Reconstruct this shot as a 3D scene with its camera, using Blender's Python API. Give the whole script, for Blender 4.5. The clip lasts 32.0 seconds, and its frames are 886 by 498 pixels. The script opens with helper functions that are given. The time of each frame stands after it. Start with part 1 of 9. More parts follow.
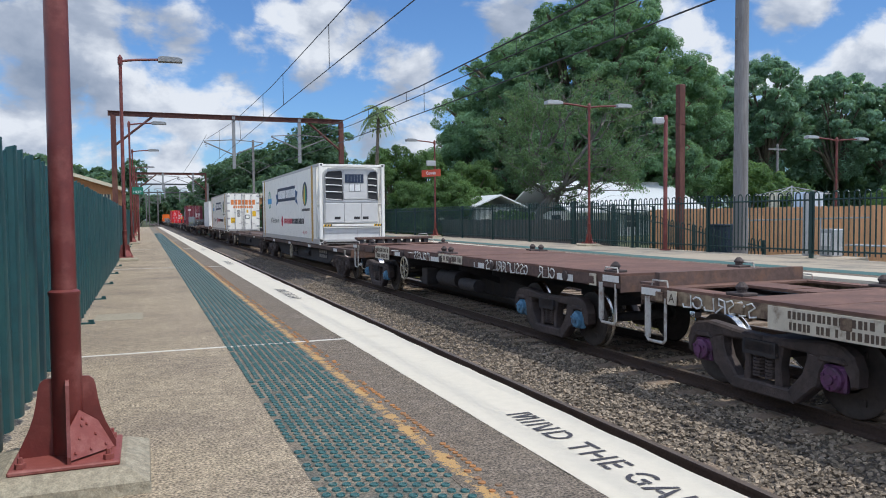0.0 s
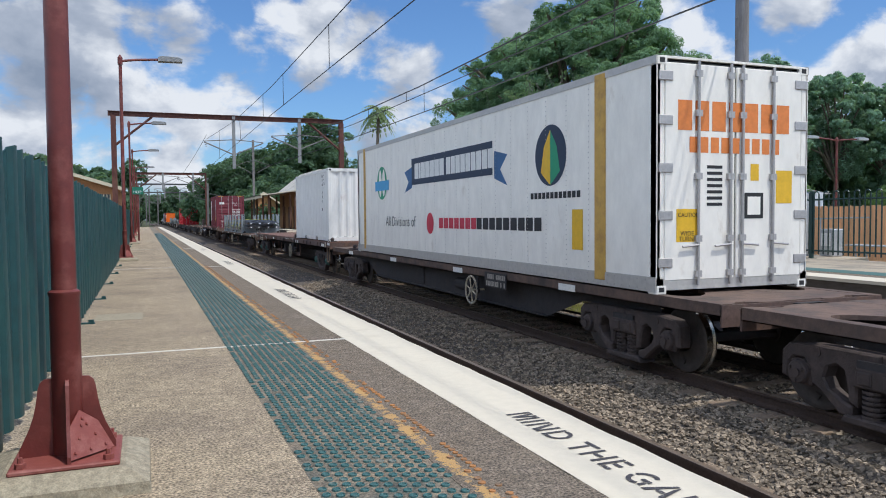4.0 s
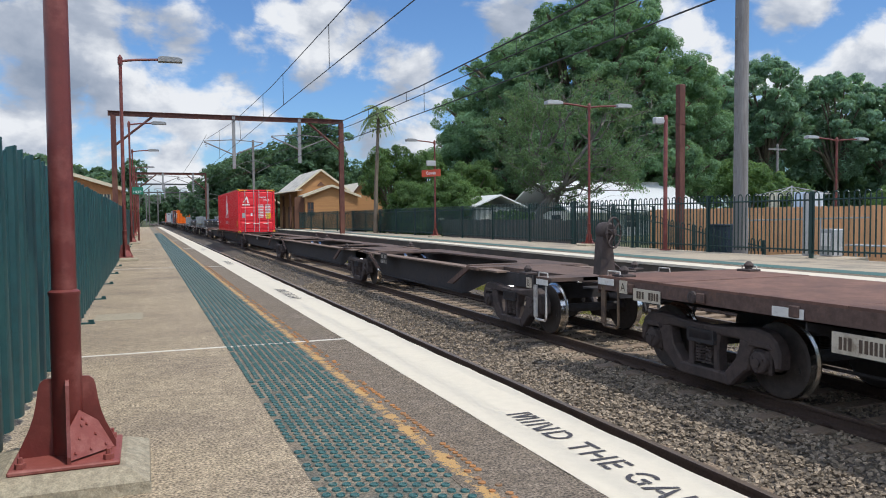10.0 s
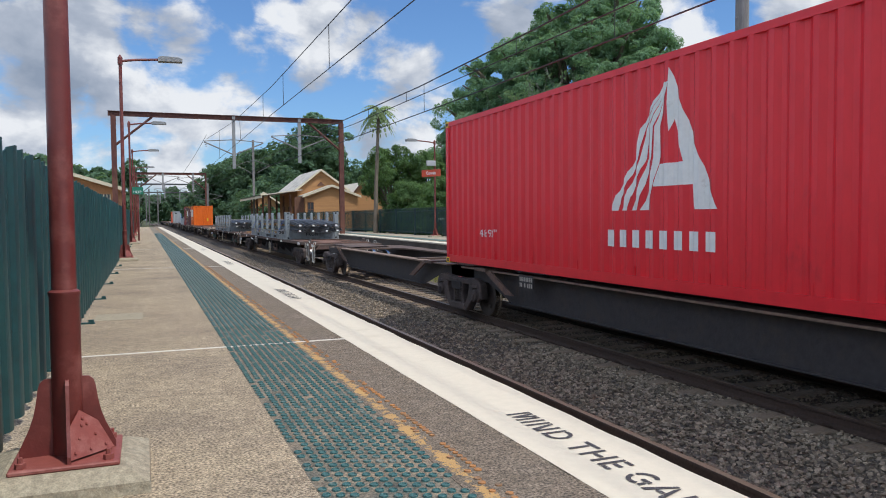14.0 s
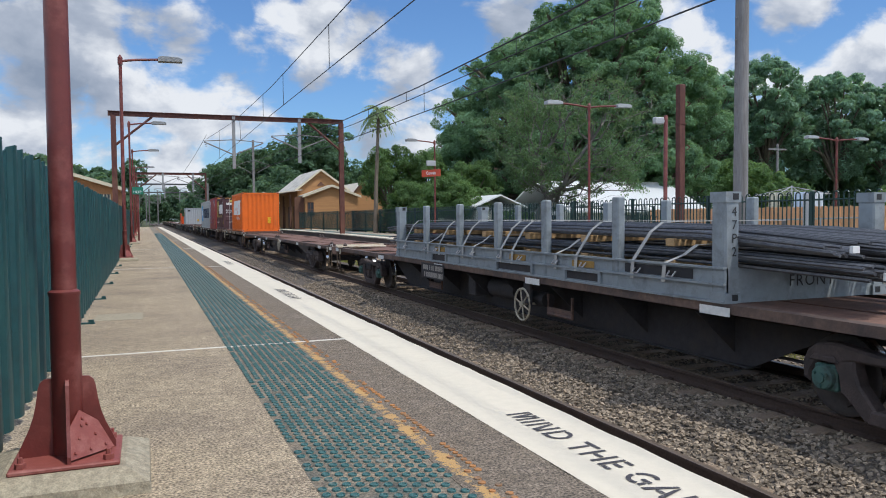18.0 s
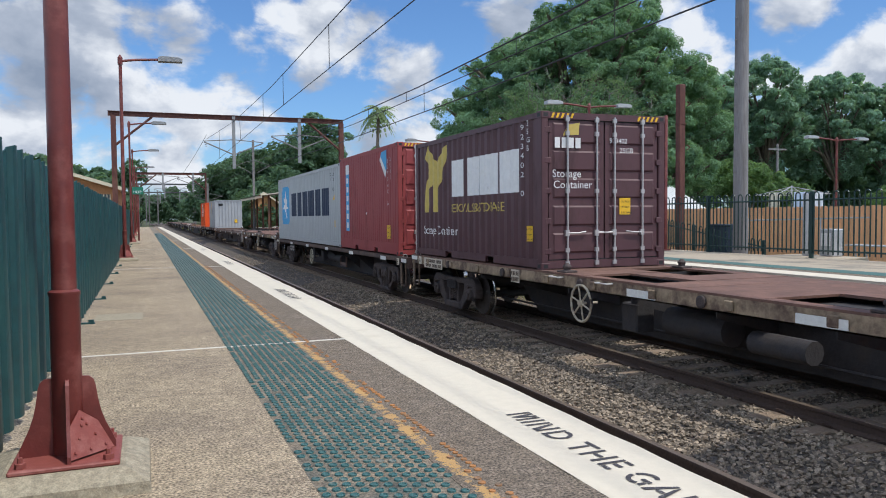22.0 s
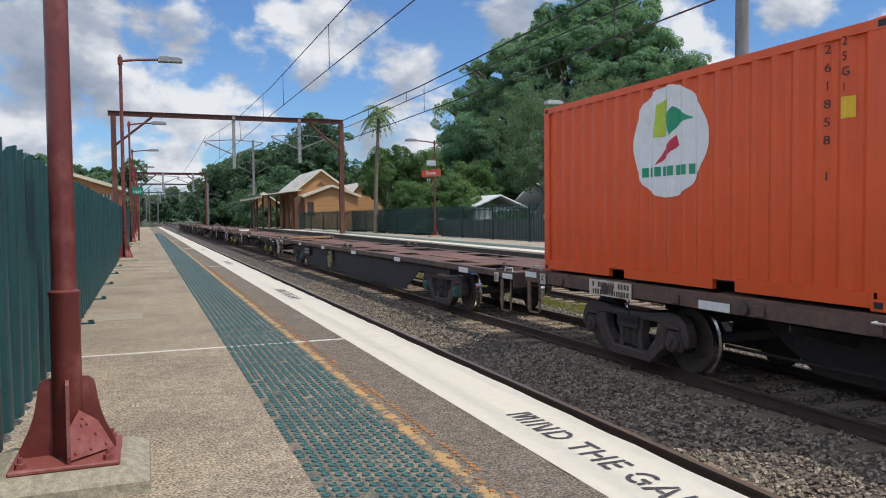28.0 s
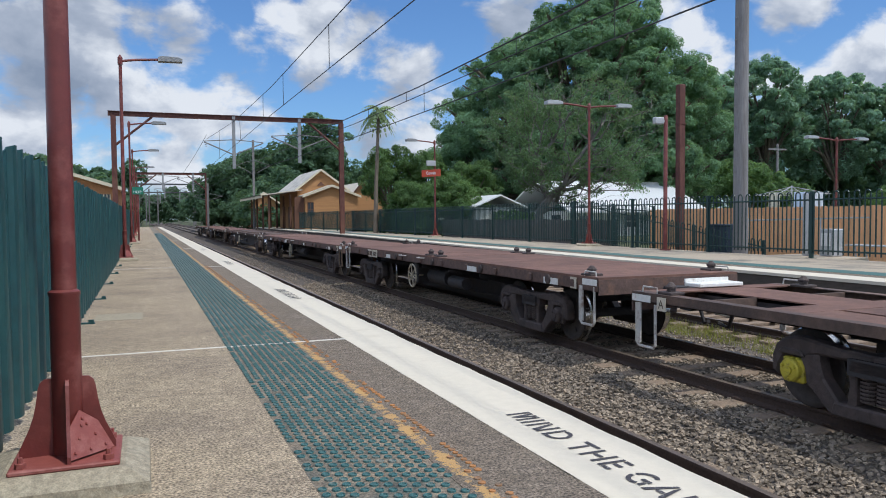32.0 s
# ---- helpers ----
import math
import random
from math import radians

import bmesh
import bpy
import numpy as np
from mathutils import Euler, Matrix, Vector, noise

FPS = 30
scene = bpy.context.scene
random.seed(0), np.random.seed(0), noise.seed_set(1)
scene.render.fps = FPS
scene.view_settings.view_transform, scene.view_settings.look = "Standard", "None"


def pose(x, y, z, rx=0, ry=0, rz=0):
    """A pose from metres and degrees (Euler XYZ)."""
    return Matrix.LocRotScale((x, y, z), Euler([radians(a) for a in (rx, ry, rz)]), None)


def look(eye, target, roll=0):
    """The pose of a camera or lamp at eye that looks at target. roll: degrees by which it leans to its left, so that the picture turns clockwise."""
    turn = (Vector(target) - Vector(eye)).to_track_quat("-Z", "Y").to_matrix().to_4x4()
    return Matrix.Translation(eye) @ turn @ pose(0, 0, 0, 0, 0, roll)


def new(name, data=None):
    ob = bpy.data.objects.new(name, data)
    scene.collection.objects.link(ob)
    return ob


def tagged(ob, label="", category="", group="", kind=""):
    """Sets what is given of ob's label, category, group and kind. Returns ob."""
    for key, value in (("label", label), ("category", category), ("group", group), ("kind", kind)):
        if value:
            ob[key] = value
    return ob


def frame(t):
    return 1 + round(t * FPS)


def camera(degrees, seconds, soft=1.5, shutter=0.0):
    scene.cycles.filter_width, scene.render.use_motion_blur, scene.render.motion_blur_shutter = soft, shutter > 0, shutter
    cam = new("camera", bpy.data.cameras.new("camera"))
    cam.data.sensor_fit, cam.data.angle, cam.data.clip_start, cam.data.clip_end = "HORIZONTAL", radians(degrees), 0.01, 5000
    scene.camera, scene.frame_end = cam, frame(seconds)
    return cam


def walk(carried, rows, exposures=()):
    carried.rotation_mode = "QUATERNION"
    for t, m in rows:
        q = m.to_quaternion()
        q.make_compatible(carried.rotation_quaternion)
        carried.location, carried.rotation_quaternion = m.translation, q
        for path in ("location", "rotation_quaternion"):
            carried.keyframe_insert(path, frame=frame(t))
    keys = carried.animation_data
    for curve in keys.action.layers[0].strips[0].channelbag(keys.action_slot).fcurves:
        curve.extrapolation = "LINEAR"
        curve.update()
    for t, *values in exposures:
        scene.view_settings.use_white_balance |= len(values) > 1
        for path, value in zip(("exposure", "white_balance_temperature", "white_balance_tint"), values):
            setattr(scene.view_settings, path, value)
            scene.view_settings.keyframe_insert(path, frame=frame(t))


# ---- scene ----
cam = camera(60.95, 32.0, soft=1.0)
CAM_POSE = look((0.0, 0.0, 1.26), (math.sin(radians(21.59)) * math.cos(radians(2.465)) * 10, math.cos(radians(21.59)) * math.cos(radians(2.465)) * 10, 1.26 - 10 * math.sin(radians(2.465))), -0.50)
walk(cam, [(0.0, CAM_POSE), (32.0, CAM_POSE)], exposures=[(0.0, 0.02, 6050, 10), (6.0, 0.04, 6190, 10), (8.0, 0.14, 6220, 10), (9.0, 0.16, 6280, 10), (10.0, 0.09, 6330, 10), (11.0, 0.12, 6365, 10), (12.0, 0.04, 6400, 10), (13.0, 0.00, 6400, 10), (14.0, 0.08, 6320, 10), (17.0, 0.06, 6280, 10), (19.0, 0.04, 6210, 10), (21.0, 0.00, 6220, 10), (22.0, 0.10, 6190, 10), (23.0, 0.19, 6120, 10), (24.0, 0.16, 6050, 10), (25.0, 0.08, 6110, 10), (28.0, 0.03, 6350, 10), (29.0, 0.00, 6130, 10), (32.0, -0.01, 6060, 10)])

# ---- world, sun ----
SUN_DIR = Vector((1.3, -1.7, 4.2)).normalized()
world = bpy.data.worlds.new("sky_world")
scene.world = world
world.use_nodes = True
wn, wl = world.node_tree.nodes, world.node_tree.links
wn.clear()


def wnode(kind, **values):
    n = wn.new(kind)
    for key, v in values.items():
        n.inputs[key].default_value = v
    return n


w_out = wn.new("ShaderNodeOutputWorld")
w_bg = wn.new("ShaderNodeBackground")
w_bg.inputs["Strength"].default_value = 0.15
w_sky = wn.new("ShaderNodeTexSky")
w_sky.sky_type = "NISHITA"
w_sky.sun_disc = False
w_sky.sun_elevation = math.asin(SUN_DIR.z)
w_sky.sun_rotation = math.atan2(SUN_DIR.x, SUN_DIR.y)
w_sky.air_density, w_sky.dust_density, w_sky.ozone_density = 1.0, 0.6, 2.0
w_tc = wn.new("ShaderNodeTexCoord")
w_map = wn.new("ShaderNodeMapping")
w_map.inputs["Scale"].default_value = (1.0, 1.0, 1.55)
w_map.inputs["Location"].default_value = (0.55, 0.2, 0.35)
wl.new(w_tc.outputs["Generated"], w_map.inputs["Vector"])
w_comb = w_map
w_n1 = wnode("ShaderNodeTexNoise", Scale=9.0, Detail=11.0, Roughness=0.57, Distortion=0.2)
wl.new(w_comb.outputs[0], w_n1.inputs["Vector"])


def wmath(op, a, b):
    n = wn.new("ShaderNodeMath")
    n.operation = op
    for i, v in enumerate((a, b)):
        if isinstance(v, (int, float)):
            n.inputs[i].default_value = v
        else:
            wl.new(v, n.inputs[i])
    return n.outputs[0]


# cumulus heaps: where each stands in the sky, and how wide it is
CLOUDS = ((0.053, 0.975, 0.215, 0.063), (0.095, 0.980, 0.177, 0.035), (0.002, 0.975, 0.224, 0.045), (-0.059, 0.975, 0.216, 0.069), (-0.111, 0.971, 0.211, 0.060), (-0.098, 0.985, 0.144, 0.075),
          (-0.032, 0.989, 0.141, 0.065), (0.032, 0.990, 0.137, 0.050), (0.085, 0.988, 0.129, 0.029), (-0.134, 0.987, 0.084, 0.045), (-0.046, 0.996, 0.081, 0.050), (0.024, 0.997, 0.079, 0.034),
          (0.206, 0.946, 0.252, 0.050), (0.262, 0.936, 0.236, 0.036), (0.175, 0.949, 0.260, 0.030), (0.298, 0.931, 0.210, 0.035), (0.338, 0.921, 0.192, 0.042), (0.366, 0.919, 0.146, 0.039),
          (0.317, 0.935, 0.161, 0.026), (0.273, 0.957, 0.100, 0.026), (0.350, 0.930, 0.107, 0.026), (0.204, 0.964, 0.170, 0.010), (0.167, 0.980, 0.110, 0.020), (0.423, 0.874, 0.238, 0.020),
          (0.444, 0.860, 0.251, 0.017), (0.597, 0.761, 0.254, 0.030), (0.624, 0.748, 0.226, 0.038), (0.651, 0.734, 0.195, 0.034), (0.681, 0.711, 0.175, 0.034), (0.690, 0.685, 0.233, 0.029),
          (0.718, 0.654, 0.238, 0.033), (0.755, 0.633, 0.172, 0.041), (0.767, 0.614, 0.188, 0.038), (0.742, 0.652, 0.155, 0.030), (0.776, 0.613, 0.144, 0.033), (0.709, 0.686, 0.166, 0.023),
          (0.377, 0.916, 0.135, 0.032), (0.716, 0.684, 0.139, 0.034), (0.758, 0.641, 0.122, 0.030))
heap = -1.0
for cx, cy, cz, cr in CLOUDS:
    dist = wn.new("ShaderNodeVectorMath")
    dist.operation = "DISTANCE"
    wl.new(w_tc.outputs["Generated"], dist.inputs[0])
    dist.inputs[1].default_value = Vector((cx, cy, cz)).normalized()
    mr = wn.new("ShaderNodeMapRange")
    mr.clamp = False
    mr.inputs["From Min"].default_value, mr.inputs["From Max"].default_value = cr - 0.06, cr + 0.06
    mr.inputs["To Min"].default_value, mr.inputs["To Max"].default_value = 0.5, -0.5
    wl.new(dist.outputs["Value"], mr.inputs["Value"])
    heap = wmath("MAXIMUM", heap, mr.outputs[0])
# broken cloud over the rest of the sky
w_n3 = wnode("ShaderNodeTexNoise", Scale=2.6, Detail=4.0, Roughness=0.5)
wl.new(w_comb.outputs[0], w_n3.inputs["Vector"])
away = wn.new("ShaderNodeVectorMath")
away.operation = "DOT_PRODUCT"
wl.new(w_tc.outputs["Generated"], away.inputs[0])
away.inputs[1].default_value = Vector((0.36, 0.91, 0.2)).normalized()
rest = wn.new("ShaderNodeMapRange")
rest.interpolation_type = "SMOOTHSTEP"
rest.inputs["From Min"].default_value, rest.inputs["From Max"].default_value = 0.82, 0.6
wl.new(away.outputs["Value"], rest.inputs["Value"])
over = wn.new("ShaderNodeMapRange")
over.interpolation_type = "SMOOTHSTEP"
over.inputs["From Min"].default_value, over.inputs["From Max"].default_value = 0.42, 0.6
wl.new(w_n3.outputs["Fac"], over.inputs["Value"])
veil = wmath("SUBTRACT", wmath("MULTIPLY", rest.outputs[0], wmath("ADD", over.outputs[0], 0.42)), 0.7)
heap = wmath("MAXIMUM", heap, veil)
ragged_edge = wmath("MULTIPLY", wmath("SUBTRACT", w_n1.outputs["Fac"], 0.5), 2.4)
dens = wmath("ADD", heap, ragged_edge)
w_mask = wn.new("ShaderNodeMapRange")
w_mask.interpolation_type = "SMOOTHSTEP"
w_mask.inputs["From Min"].default_value, w_mask.inputs["From Max"].default_value = -0.12, 0.27
wl.new(dens, w_mask.inputs["Value"])
# billows: lit where the heap swells towards the sun, grey in the hollows and in the thick middle
w_n2 = wnode("ShaderNodeTexNoise", Scale=9.0, Detail=7.0, Roughness=0.5, Distortion=0.2)
w_off = wn.new("ShaderNodeVectorMath")
w_off.operation = "ADD"
w_off.inputs[1].default_value = (0.016, -0.008, 0.045)
wl.new(w_comb.outputs[0], w_off.inputs[0])
wl.new(w_off.outputs[0], w_n2.inputs["Vector"])
relief = wmath("SUBTRACT", w_n2.outputs["Fac"], w_n1.outputs["Fac"])
w_n4 = wnode("ShaderNodeTexNoise", Scale=4.0, Detail=3.0, Roughness=0.5)
wl.new(w_comb.outputs[0], w_n4.inputs["Vector"])
thick = wmath("ADD", wmath("ADD", wmath("MULTIPLY", dens, 0.17), wmath("MULTIPLY", relief, 1.7)), w_n4.outputs["Fac"])
w_tone = wn.new("ShaderNodeValToRGB")
w_tone.color_ramp.elements[0].position, w_tone.color_ramp.elements[1].position = 0.30, 0.92
w_tone.color_ramp.elements[0].color = (5.25, 5.35, 5.5, 1)
w_tone.color_ramp.elements[1].color = (1.75, 2.1, 2.7, 1)
mid = w_tone.color_ramp.elements.new(0.60)
mid.color = (2.75, 3.05, 3.6, 1)
wl.new(thick, w_tone.inputs[0])
w_mix = wn.new("ShaderNodeMix")
w_mix.data_type = "RGBA"
wl.new(w_mask.outputs[0], w_mix.inputs["Factor"])
w_blue = wn.new("ShaderNodeMix")
w_blue.data_type, w_blue.blend_type = "RGBA", "MULTIPLY"
w_blue.inputs["Factor"].default_value = 1.0
w_blue.inputs["B"].default_value = (0.50, 0.67, 0.86, 1)
wl.new(w_sky.outputs[0], w_blue.inputs["A"])
wl.new(w_blue.outputs["Result"], w_mix.inputs["A"])
# cloud outside the view is boosted as added fill light for shaded sides
w_lit = wn.new("ShaderNodeVectorMath")
w_lit.operation = "SCALE"
wl.new(w_tone.outputs["Color"], w_lit.inputs[0])
wl.new(wmath("ADD", wmath("MULTIPLY", rest.outputs[0], 1.15), 1.0), w_lit.inputs["Scale"])
wl.new(w_lit.outputs[0], w_mix.inputs["B"])
wl.new(w_mix.outputs["Result"], w_bg.inputs["Color"])
wl.new(w_bg.outputs[0], w_out.inputs["Surface"])

sun = new("sun", bpy.data.lights.new("sun", "SUN"))
sun.data.energy, sun.data.angle, sun.data.color = 3.1, radians(1.3), (1.0, 0.945, 0.845)
sun.matrix_world = SUN_DIR.to_track_quat("Z", "Y").to_matrix().to_4x4()

# ---- plan numbers (platform top is z = 0) ----
EDGE = 2.47            # near platform edge
RAIL = -0.76           # rail head of the goods track
TRACK = 7.22           # its centre line
NEAR_TRACK, NEAR_RAIL = 3.79, -0.95
FAR_TRACK = 10.95
OPP = 12.45            # opposite platform edge
SPEED = 13.25


# ---- materials ----
def shade(name, base, vary=0.15, scale=8.0, rough=0.7, metal=0.0, bump=0.0, bump_scale=None, stain=None, stain_scale=1.2, stain_range=(0.5, 0.7), stain_rough=None, per_object=0.0, per_island=0.0, stretch=(1, 1, 1), spec=0.5, speck=None, speck_range=(0.55, 1.4)):
    """A principled surface with grain at a fine scale, stains at a coarse one, and fine relief."""
    m = bpy.data.materials.new(name)
    m.use_nodes = True
    nt = m.node_tree
    n, l = nt.nodes, nt.links
    b = n["Principled BSDF"]
    b.inputs["Metallic"].default_value = metal
    b.inputs["Roughness"].default_value = rough
    b.inputs["Specular IOR Level"].default_value = spec
    tc = n.new("ShaderNodeTexCoord")
    mp = n.new("ShaderNodeMapping")
    mp.inputs["Scale"].default_value = stretch
    l.new(tc.outputs["Object"], mp.inputs["Vector"])
    oi = n.new("ShaderNodeObjectInfo")
    sh = n.new("ShaderNodeVectorMath")
    sh.operation = "SCALE"
    sh.inputs[0].default_value = (37.0, 53.0, 19.0)
    l.new(oi.outputs["Random"], sh.inputs["Scale"])
    l.new(sh.outputs[0], mp.inputs["Location"])
    n1 = n.new("ShaderNodeTexNoise")
    n1.inputs["Scale"].default_value, n1.inputs["Detail"].default_value, n1.inputs["Roughness"].default_value = scale, 5, 0.65
    l.new(mp.outputs[0], n1.inputs["Vector"])
    ramp = n.new("ShaderNodeValToRGB")
    lo = [max(0.0, c * (1 - vary)) for c in base]
    hi = [min(1.0, c * (1 + vary)) for c in base]
    ramp.color_ramp.elements[0].position, ramp.color_ramp.elements[1].position = 0.3, 0.7
    ramp.color_ramp.elements[0].color, ramp.color_ramp.elements[1].color = (*lo, 1), (*hi, 1)
    l.new(n1.outputs["Fac"], ramp.inputs[0])
    col = ramp.outputs["Color"]
    if stain:
        n2 = n.new("ShaderNodeTexNoise")
        n2.inputs["Scale"].default_value, n2.inputs["Detail"].default_value, n2.inputs["Roughness"].default_value = stain_scale, 6, 0.7
        l.new(mp.outputs[0], n2.inputs["Vector"])
        r2 = n.new("ShaderNodeValToRGB")
        r2.color_ramp.elements[0].position, r2.color_ramp.elements[1].position = stain_range
        l.new(n2.outputs["Fac"], r2.inputs[0])
        mx = n.new("ShaderNodeMix")
        mx.data_type = "RGBA"
        mx.inputs["B"].default_value = (*stain, 1)
        l.new(r2.outputs["Color"], mx.inputs["Factor"])
        l.new(col, mx.inputs["A"])
        col = mx.outputs["Result"]
        if stain_rough is not None:
            mr = n.new("ShaderNodeMapRange")
            mr.inputs["To Min"].default_value, mr.inputs["To Max"].default_value = rough, stain_rough
            l.new(r2.outputs["Color"], mr.inputs["Value"])
            l.new(mr.outputs[0], b.inputs["Roughness"])
    if speck:
        for sc, lo_, hi_ in ((speck, *speck_range), (speck * 0.22, 0.82, 1.16)):
            n4 = n.new("ShaderNodeTexNoise")
            n4.inputs["Scale"].default_value, n4.inputs["Detail"].default_value = sc, 2
            l.new(mp.outputs[0], n4.inputs["Vector"])
            mr = n.new("ShaderNodeMapRange")
            mr.inputs["From Min"].default_value, mr.inputs["From Max"].default_value = 0.36, 0.64
            mr.inputs["To Min"].default_value, mr.inputs["To Max"].default_value = lo_, hi_
            l.new(n4.outputs["Fac"], mr.inputs["Value"])
            hs = n.new("ShaderNodeHueSaturation")
            l.new(mr.outputs[0], hs.inputs["Value"])
            l.new(col, hs.inputs["Color"])
            col = hs.outputs["Color"]
    for amount, socket in ((per_object, oi.outputs["Random"]), (per_island, None)):
        if amount:
            if socket is None:
                socket = n.new("ShaderNodeNewGeometry").outputs["Random Per Island"]
            mr = n.new("ShaderNodeMapRange")
            mr.inputs["To Min"].default_value, mr.inputs["To Max"].default_value = 1 - amount, 1 + amount
            l.new(socket, mr.inputs["Value"])
            hs = n.new("ShaderNodeHueSaturation")
            l.new(mr.outputs[0], hs.inputs["Value"])
            l.new(col, hs.inputs["Color"])
            col = hs.outputs["Color"]
    l.new(col, b.inputs["Base Color"])
    if bump:
        n3 = n.new("ShaderNodeTexNoise")
        n3.inputs["Scale"].default_value, n3.inputs["Detail"].default_value = bump_scale or scale * 3, 4
        l.new(mp.outputs[0], n3.inputs["Vector"])
        bp = n.new("ShaderNodeBump")
        bp.inputs["Strength"].default_value, bp.inputs["Distance"].default_value = min(1.0, bump), 0.02
        l.new(n3.outputs["Fac"], bp.inputs["Height"])
        l.new(bp.outputs[0], b.inputs["Normal"])
    return m


def worn_strip(name, base, under, centre, half, cover=0.5, scale=22.0):
    """Paint or sand that lies thick along a line at x = centre and thins out raggedly to its sides."""
    m = shade(name, under, 0.3, 60, 0.95, speck=90, bump=0.5, bump_scale=120)
    nt = m.node_tree
    n, l = nt.nodes, nt.links
    b = n["Principled BSDF"]
    ground = b.inputs["Base Color"].links[0].from_socket
    tc = n.new("ShaderNodeTexCoord")
    sep = n.new("ShaderNodeSeparateXYZ")
    l.new(tc.outputs["Object"], sep.inputs[0])
    parts = []
    for sc, k in ((scale, 1.0), (scale * 0.16, 0.9), (scale * 4, 0.5)):
        no = n.new("ShaderNodeTexNoise")
        no.inputs["Scale"].default_value, no.inputs["Detail"].default_value = sc, 4
        l.new(tc.outputs["Object"], no.inputs["Vector"])
        parts.append((no.outputs["Fac"], k))

    def calc(op, a, c):
        q = n.new("ShaderNodeMath")
        q.operation = op
        for i, v in enumerate((a, c)):
            if isinstance(v, (int, float)):
                q.inputs[i].default_value = v
            else:
                l.new(v, q.inputs[i])
        return q.outputs[0]

    total = cover
    for fac, k in parts:
        total = calc("ADD", total, calc("MULTIPLY", calc("SUBTRACT", fac, 0.5), 2.2 * k))
    away_ = calc("DIVIDE", calc("ABSOLUTE", calc("SUBTRACT", sep.outputs["X"], centre), 0.0), half)
    total = calc("SUBTRACT", total, calc("MULTIPLY", calc("POWER", away_, 2.0), 0.9))
    mr = n.new("ShaderNodeMapRange")
    mr.inputs["From Min"].default_value, mr.inputs["From Max"].default_value = 0.0, 0.18
    l.new(total, mr.inputs["Value"])
    hue = n.new("ShaderNodeMix")
    hue.data_type = "RGBA"
    hue.inputs["A"].default_value = (*base[0], 1)
    hue.inputs["B"].default_value = (*base[1], 1)
    l.new(parts[0][0], hue.inputs["Factor"])
    mx = n.new("ShaderNodeMix")
    mx.data_type = "RGBA"
    l.new(mr.outputs[0], mx.inputs["Factor"])
    l.new(ground, mx.inputs["A"])
    l.new(hue.outputs["Result"], mx.inputs["B"])
    l.new(mx.outputs["Result"], b.inputs["Base Color"])
    return m


def leaf_shade(name, base, vary=0.35):
    m = shade(name, base, vary, 0.35, rough=0.62, per_island=0.45, spec=0.22)
    b = m.node_tree.nodes["Principled BSDF"]
    nt = m.node_tree
    tr = nt.nodes.new("ShaderNodeBsdfTranslucent")
    tr.inputs["Color"].default_value = (base[0] * 2.2, base[1] * 2.0, base[2] * 1.2, 1)
    mx = nt.nodes.new("ShaderNodeMixShader")
    mx.inputs[0].default_value = 0.45
    nt.links.new(b.outputs[0], mx.inputs[1])
    nt.links.new(tr.outputs[0], mx.inputs[2])
    nt.links.new(mx.outputs[0], nt.nodes["Material Output"].inputs["Surface"])
    return m


def glass_shade(name, tint=(0.05, 0.06, 0.07)):
    m = bpy.data.materials.new(name)
    m.use_nodes = True
    b = m.node_tree.nodes["Principled BSDF"]
    b.inputs["Base Color"].default_value, b.inputs["Roughness"].default_value = (*tint, 1), 0.05
    return m


FAR_SLAB = shade("far_platform_concrete", (0.37, 0.31, 0.23), 0.15, 14, 0.92, stain=(0.16, 0.15, 0.125), stain_scale=0.8)
CONCRETE = shade("platform_concrete", (0.375, 0.298, 0.202), 0.10, 14, 0.92, speck=75, speck_range=(0.42, 1.62), bump=0.9, bump_scale=90, stain=(0.235, 0.185, 0.135), stain_scale=0.9, stain_range=(0.40, 0.72), stretch=(0.85, 1.1, 1))
ASPHALT = shade("platform_asphalt", (0.175, 0.138, 0.10), 0.2, 24, 0.93, speck=70, speck_range=(0.4, 1.6), bump=0.7, bump_scale=140, stain=(0.21, 0.17, 0.13), stain_scale=1.4, stain_range=(0.45, 0.75))
JOINT = shade("joint_sealant", (0.66, 0.62, 0.55), 0.1, 30, 0.85)
TACTILE = shade("tactile_teal", (0.115, 0.108, 0.085), 0.25, 18, 0.8, bump=0.2, stain=(0.23, 0.18, 0.125), stain_scale=4.2, stain_range=(0.38, 0.60), speck=80)
FAR_TEAL = shade("far_tactile_teal", (0.05, 0.125, 0.115), 0.25, 18, 0.8, stain=(0.14, 0.14, 0.11), stain_scale=2.0, stain_range=(0.5, 0.75))
STUD_TEAL = shade("tactile_stud_teal", (0.040, 0.115, 0.115), 0.35, 60, 0.5, stain=(0.25, 0.23, 0.19), stain_scale=5.0, stain_range=(0.55, 0.72))
STUD_ORANGE = shade("stud_orange", (0.40, 0.18, 0.06), 0.3, 30, 0.7, stain=(0.17, 0.12, 0.08), stain_scale=9.0, stain_range=(0.45, 0.62))
SAND = worn_strip("sand_and_yellow_paint", ((0.56, 0.31, 0.09), (0.40, 0.27, 0.13)), (0.17, 0.135, 0.10), 1.418, 0.060, 0.24)

